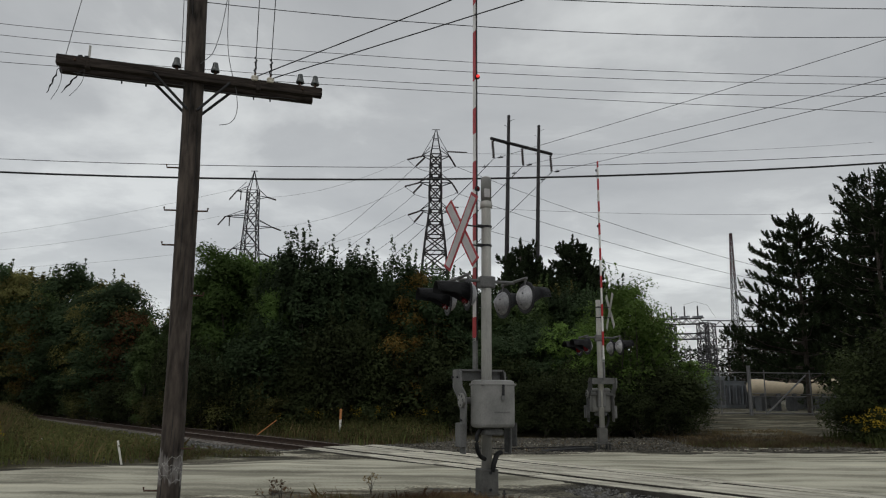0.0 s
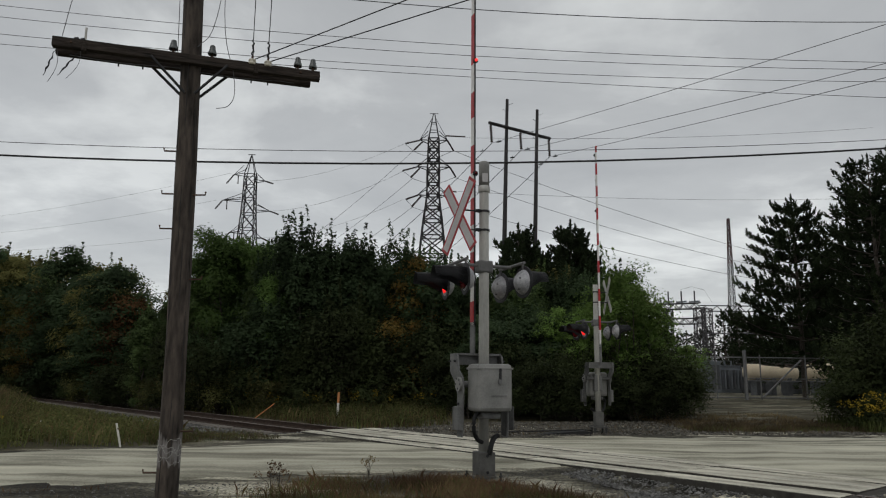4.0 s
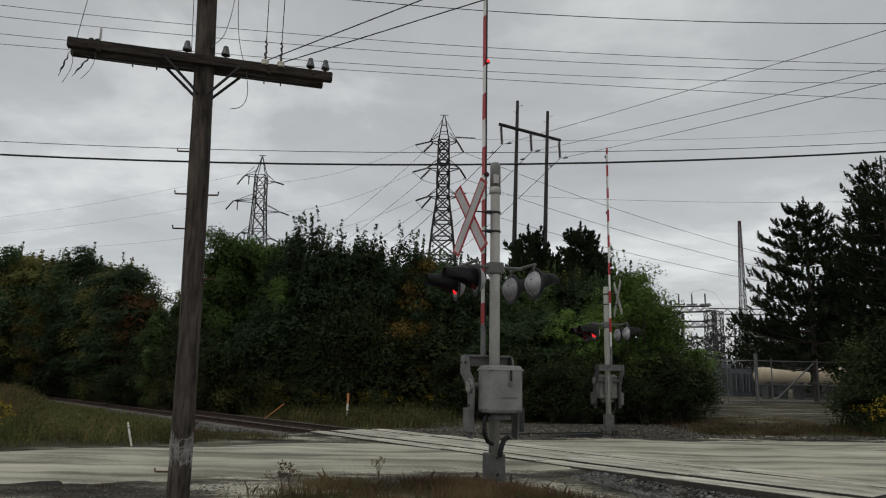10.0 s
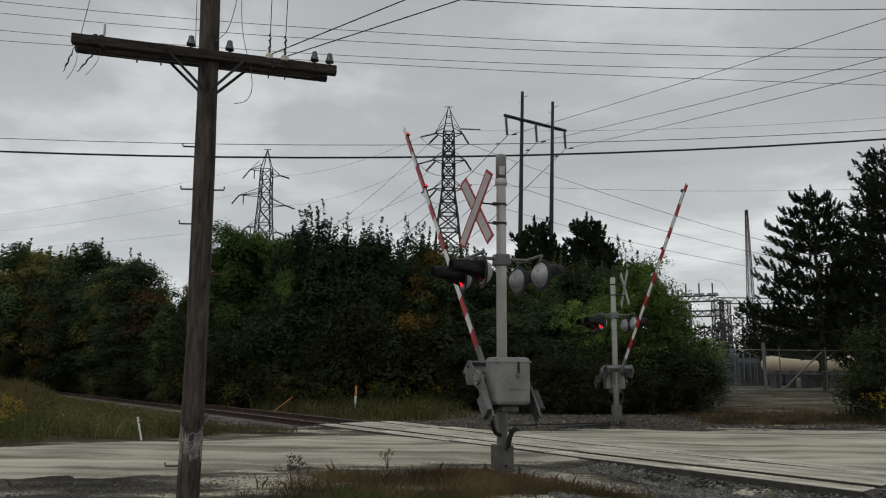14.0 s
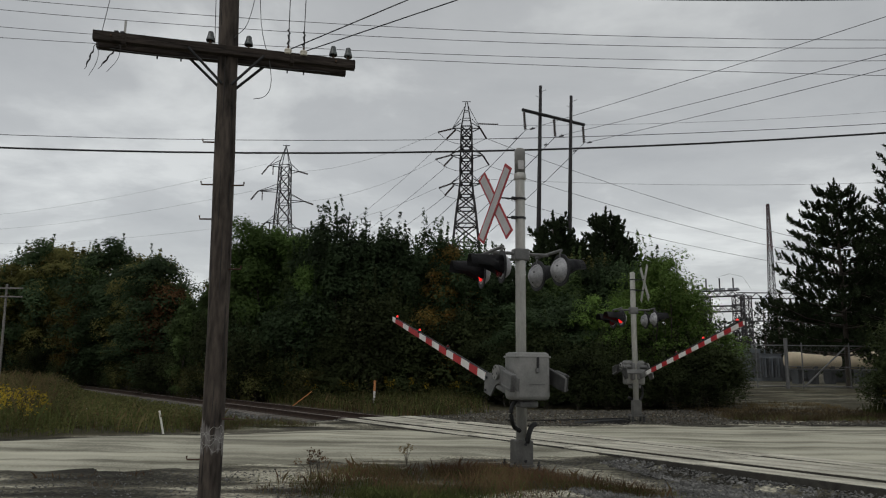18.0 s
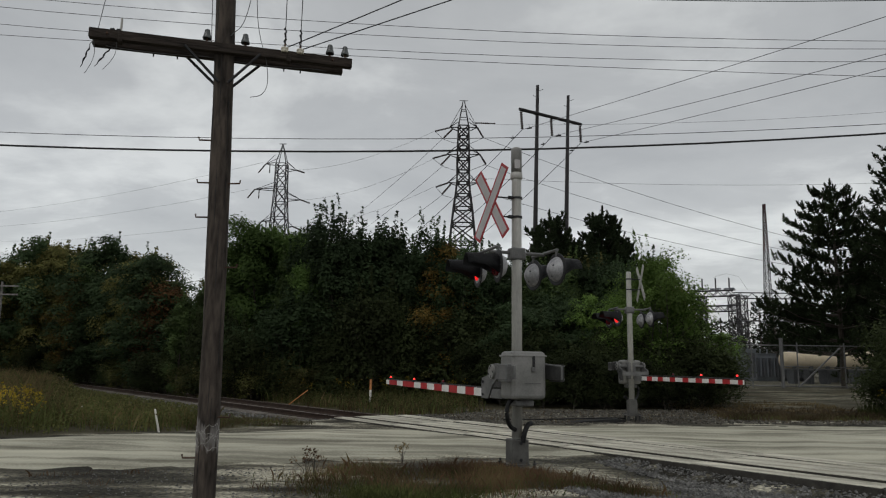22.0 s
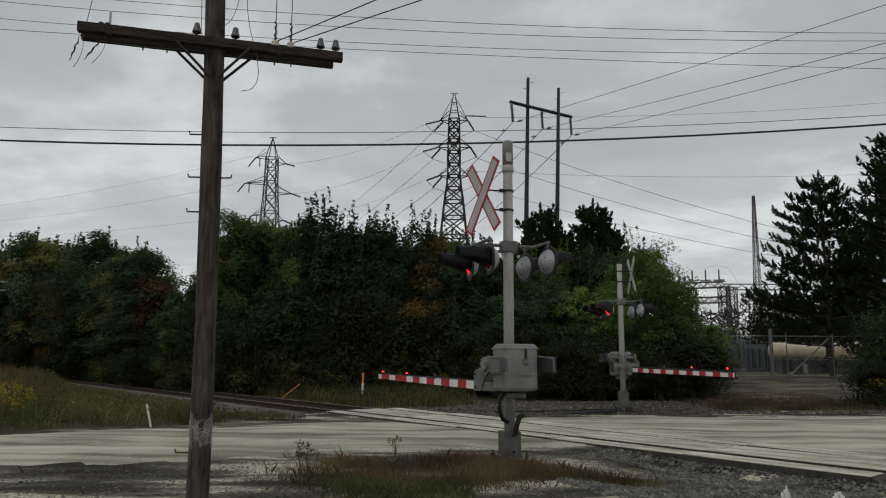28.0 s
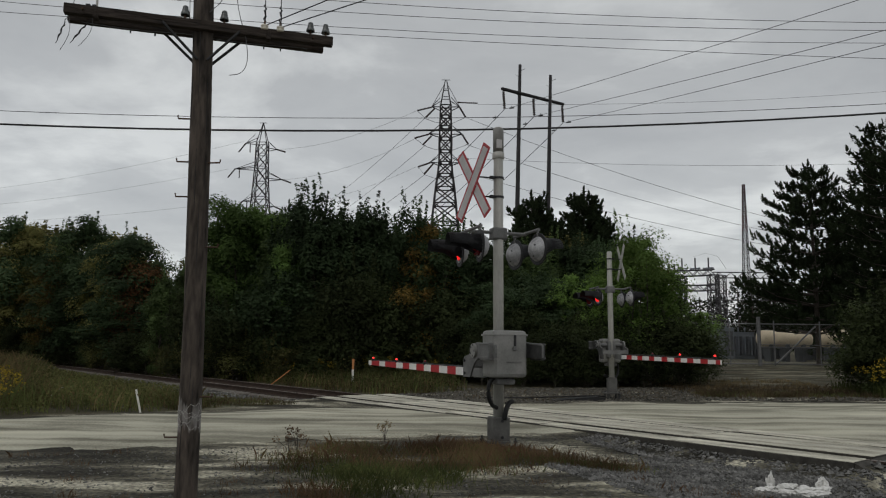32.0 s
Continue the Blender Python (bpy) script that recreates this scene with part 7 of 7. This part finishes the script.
def goldenrod(name, place, count, tall, seed):
    """Yellow flower heads on stems."""
    rng = np.random.default_rng(seed)
    x, y = place(rng, count)
    c = []
    for px, py in zip(x, y):
        h = rng.uniform(*tall)
        z0 = float(height(px, py))
        k = 26
        c.append(np.stack([px + rng.normal(0, 0.07, k), py + rng.normal(0, 0.07, k), z0 + h + rng.uniform(-0.16, 0.1, k)], -1))
    v, f = leaves(np.concatenate(c), 0.058, rng, 0.4)
    tagged(cloud(name, v, f, "goldenrod"), "yellow goldenrod flower heads among the grass", "flowers", kind="stuff")


goldenrod("goldenrod", in_area(lambda x, y: left_field(x, y) & (x / y < -0.575), -14.5, -8.6, 15.2, 18.5, -0.1), 105, (0.5, 1.0), 61)
goldenrod("goldenrod_by_bush", in_area(lambda x, y: (y > FAR(x) + 1.2), 13.8, 17.5, 23.2, 24.6), 50, (0.6, 1.3), 62)
goldenrod("goldenrod_beyond_track", in_area(beyond_track, -9, 1, 31, 34, 0.2), 24, (0.7, 1.0), 63)


def stones(name, place, count, size, seed, label):
    """Angular stones, each a squashed and jittered octahedron."""
    rng = np.random.default_rng(seed)
    x, y = place(rng, count)
    n = len(x)
    s = rng.uniform(*size, n)
    o = np.array([(1, 0, 0), (0, 1, 0), (-1, 0, 0), (0, -1, 0), (0, 0, 1), (0, 0, -1)], float)
    v = o[None] * s[:, None, None] * rng.uniform(0.55, 1.2, (n, 6, 1)) + rng.normal(0, 0.18, (n, 6, 3)) * s[:, None, None]
    a = rng.uniform(0, 2 * pi, n)
    ca, sa = np.cos(a)[:, None], np.sin(a)[:, None]
    vx = v[..., 0] * ca - v[..., 1] * sa
    vy = v[..., 0] * sa + v[..., 1] * ca
    z = height(x, y) + s * 0.25
    v = np.stack([vx + x[:, None], vy + y[:, None], v[..., 2] * 0.7 + z[:, None]], -1).reshape(-1, 3)
    t = np.array([(0, 1, 4), (1, 2, 4), (2, 3, 4), (3, 0, 4), (1, 0, 5), (2, 1, 5), (3, 2, 5), (0, 3, 5)])
    f = (t[None] + 6 * np.arange(n)[:, None, None]).reshape(-1, 3)
    return tagged(cloud(name, v, f, "brown_stone" if name == "verge_gravel" else "stone"), label, "gravel", kind="stuff")


def bed(x, y):
    k, o = ko(x, y)
    return ((k > PANEL_FAR - 0.2) & (k < 40) & (o > -3.2 + 0.5 * np.sin(k * 1.3)) & (o < 2.9)) | ((k < PANEL_NEAR - 0.1) & (np.abs(o - 0.67) < 2.6))


def fore(x, y):
    k, o = ko(x, y)
    return (o < -0.62) & (o > -4.3 - 0.4 * np.sin(k)) & (k < np.where(o > -1.3, -0.6, -2.6 + 0.4 * np.sin(o * 3))) & (k > -9)


def beyond(x, y):
    k, o = ko(x, y)
    return (y > FAR(x) + 0.3) & (o > 2.2) & (y < 26.8 + 0.2 * np.clip(x, 0, 9)) & (x > -1.5)


stones("ballast", in_area(bed, -22, 12, 5, 44), 30000, (0.022, 0.055), 71, "grey crushed-stone ballast between the ties")
stones("foreground_gravel", in_area(fore, 1, 8, 6, 13.5), 17000, (0.018, 0.044), 72, "dark grey crushed stone beside the crossing planks")
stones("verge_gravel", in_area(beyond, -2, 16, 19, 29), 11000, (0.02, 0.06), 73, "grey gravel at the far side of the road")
stones("fine_gravel", in_area(lambda x, y: (y < NEAR(x) - 0.1) & (ko(x, y)[1] < -0.7) & (ko(x, y)[1] > -4.4), 0, 5, 9, 14), 6000, (0.005, 0.014), 75, "fine pale gravel beside the signal base")
stones("scattered_stones", in_area(lambda x, y: y < NEAR(x) - 0.3, -7, 4, 6.3, 12), 5200, (0.006, 0.024), 74, "small scattered stones on the dirt verge")


# ---- small things ----
def thin_post(at, tall, r, materials, tilt, label, name="marker_post"):
    root = tagged(empty(name, pose(at[0], at[1], float(height(at[0], at[1])) - 0.05, *tilt)), label, "marker post")
    lo, hi = materials
    part("shaft", box(bmesh.new(), (2 * r, r, tall * 0.6), (0, 0, tall * 0.3), bevel=r * 0.2), lo, root)
    part("top", box(bmesh.new(), (2 * r, r, tall * 0.4), (0, 0, tall * 0.8), bevel=r * 0.2), hi, root)
    return root


thin_post((-6.82, 16.75), 0.58, 0.022, ("post_white", "post_white"), (0, -14, 0), "leaning thin white stake in the roadside grass")
thin_post((-3.72, 30.6), 1.08, 0.045, ("post_white", "orange"), (0, 1, 0), "upright marker post with an orange top beyond the railway")
thin_post((-7.15, 30.0), 1.2, 0.018, ("orange", "orange"), (0, 52, 0), "fallen orange marker stake in the grass")
thin_post((-10.6, 19.5), 0.7, 0.02, ("post_white", "post_white"), (0, 52, 0), "leaning pale stick among the goldenrod")


def litter():
    rng = np.random.default_rng(81)
    root = tagged(empty("plastic_bag", pose(3.95, 8.4, -0.02)), "crumpled white plastic bag lying on the gravel", "plastic bag")
    for i, (x, y, sx, sy, sz) in enumerate(((-0.24, 0.08, 0.1, 0.07, 0.03), (-0.19, 0.12, 0.045, 0.035, 0.1), (-0.1, 0.02, 0.09, 0.06, 0.045), (0.02, 0.08, 0.11, 0.05, 0.05), (0.12, -0.02, 0.1, 0.05, 0.04), (0.22, 0.06, 0.08, 0.05, 0.035), (0.36, 0.03, 0.06, 0.06, 0.1), (0.31, -0.07, 0.09, 0.05, 0.045), (0.05, -0.13, 0.12, 0.05, 0.035), (0.2, -0.15, 0.1, 0.045, 0.03), (-0.12, -0.1, 0.08, 0.045, 0.03), (-0.35, 0.04, 0.06, 0.04, 0.025))):
        bm = bmesh.new()
        bmesh.ops.create_icosphere(bm, subdivisions=3, radius=1)
        for v in bm.verts:
            d = 1 + 0.75 * noise.noise(v.co * 1.9 + Vector((i * 3.1, 0, 0))) + 0.7 * abs(noise.noise(v.co * 4.5 + Vector((0, i * 2.0, 0)))) - 0.15
            v.co = Vector((v.co.x * sx * d + x, v.co.y * sy * d + y, max(-0.02, v.co.z * sz * d + sz * 0.7)))
        part("fold", bm, "bag", root)


litter()


def weeds():
    rng = np.random.default_rng(91)
    for x, y, h, colour in ((-0.92, 12.1, 0.3, "grass_dry"), (-2.05, 10.6, 0.36, "grass_red"), (-2.15, 10.5, 0.3, "grass_red")):
        root = tagged(empty("weed", pose(x, y, float(height(x, y)))), "dry brown weed with seed heads on the verge", "weed", "weeds")
        bm = bmesh.new()
        heads = []
        for i in range(5):
            e = Vector((rng.normal(0, 0.08), rng.normal(0, 0.08), h * rng.uniform(0.7, 1.05)))
            tube(bm, [Vector((0, 0, -0.02)), Vector((e.x * 0.3, e.y * 0.3, e.z * 0.55)), e], [0.005, 0.004, 0.002], 4)
            heads.append(np.array(e) + rng.normal(0, 0.025, (18, 3)))
        part("stem", bm, "bark", root)
        for h1 in heads:
            v, f = leaves(h1, 0.03, rng, 0.4)
            tagged(cloud("seed_head", v, f, colour, root), kind="stuff")


weeds()
tagged(part("ground_cable", tube(bmesh.new(), [(1.3, 21.8, 0.05), (2.4, 21.75, 0.06), (3.6, 21.8, 0.1), (4.5, 21.9, 0.13), (4.9, 22.1, 0.1)], 0.02, 6), "rubber"), "black cable lying along the far road edge", "cable")


# a solid black wedge stands in for shadow below the raised road edge
shadow_bm = plate(bmesh.new(), [(-0.75, 0.0), (-0.3, 0.035), (0.3, 0.085), (0.62, 0.1), (0.78, 0.06), (0.78, -0.03), (-0.75, -0.03)], 0.5)
edge_shadow_wedge = part("edge_shadow_wedge", shadow_bm, "rubber")
edge_shadow_wedge.matrix_basis = pose(4.0, 21.75, 0.02, 0, 0, 4)
tagged(edge_shadow_wedge, "black wedge put in for the shadow of the raised road edge", "mat")


# ---- what moves ----
def motions():
    near = [(0, 89.9), (10.6, 89.9), (11.0, 88), (11.5, 82.5), (12, 75.5), (12.5, 69.4), (13, 63.0), (13.5, 55.9), (14, 49.2), (14.5, 42.5), (16.5, 22.6), (17, 18.5), (17.5, 15), (18, 11.8), (18.5, 8.6), (19, 5.7), (19.5, 3.2), (20, 1.2), (20.5, 0.5), (21, 0.3), (23, -0.1), (32, -0.2)]
    far = [(0, 89.4), (10.6, 89.4), (11.0, 87.5), (11.5, 80.5), (12, 71.7), (12.5, 62.1), (13, 54), (13.5, 46.4), (14, 39.5), (14.5, 33.7), (16.5, 18), (17, 14.8), (17.5, 12), (18, 9.9), (18.5, 7.8), (19, 5.6), (19.5, 3.9), (20, 2.4), (20.5, 1.6), (21, 1.0), (23, 0.2), (32, 0.0)]
    for gate, place, rows in ((near_gate, near_place, near), (far_gate, far_place, far)):
        walk(gate, [(t, place @ pose(0, 0, 0, 0, -a, 0)) for t, a in rows])
    # the lamps flash in turn from the fourth second on: the added blades swing up and down over glowing lenses
    for blade, place, swing, first in near_added_shutters + far_added_shutters:
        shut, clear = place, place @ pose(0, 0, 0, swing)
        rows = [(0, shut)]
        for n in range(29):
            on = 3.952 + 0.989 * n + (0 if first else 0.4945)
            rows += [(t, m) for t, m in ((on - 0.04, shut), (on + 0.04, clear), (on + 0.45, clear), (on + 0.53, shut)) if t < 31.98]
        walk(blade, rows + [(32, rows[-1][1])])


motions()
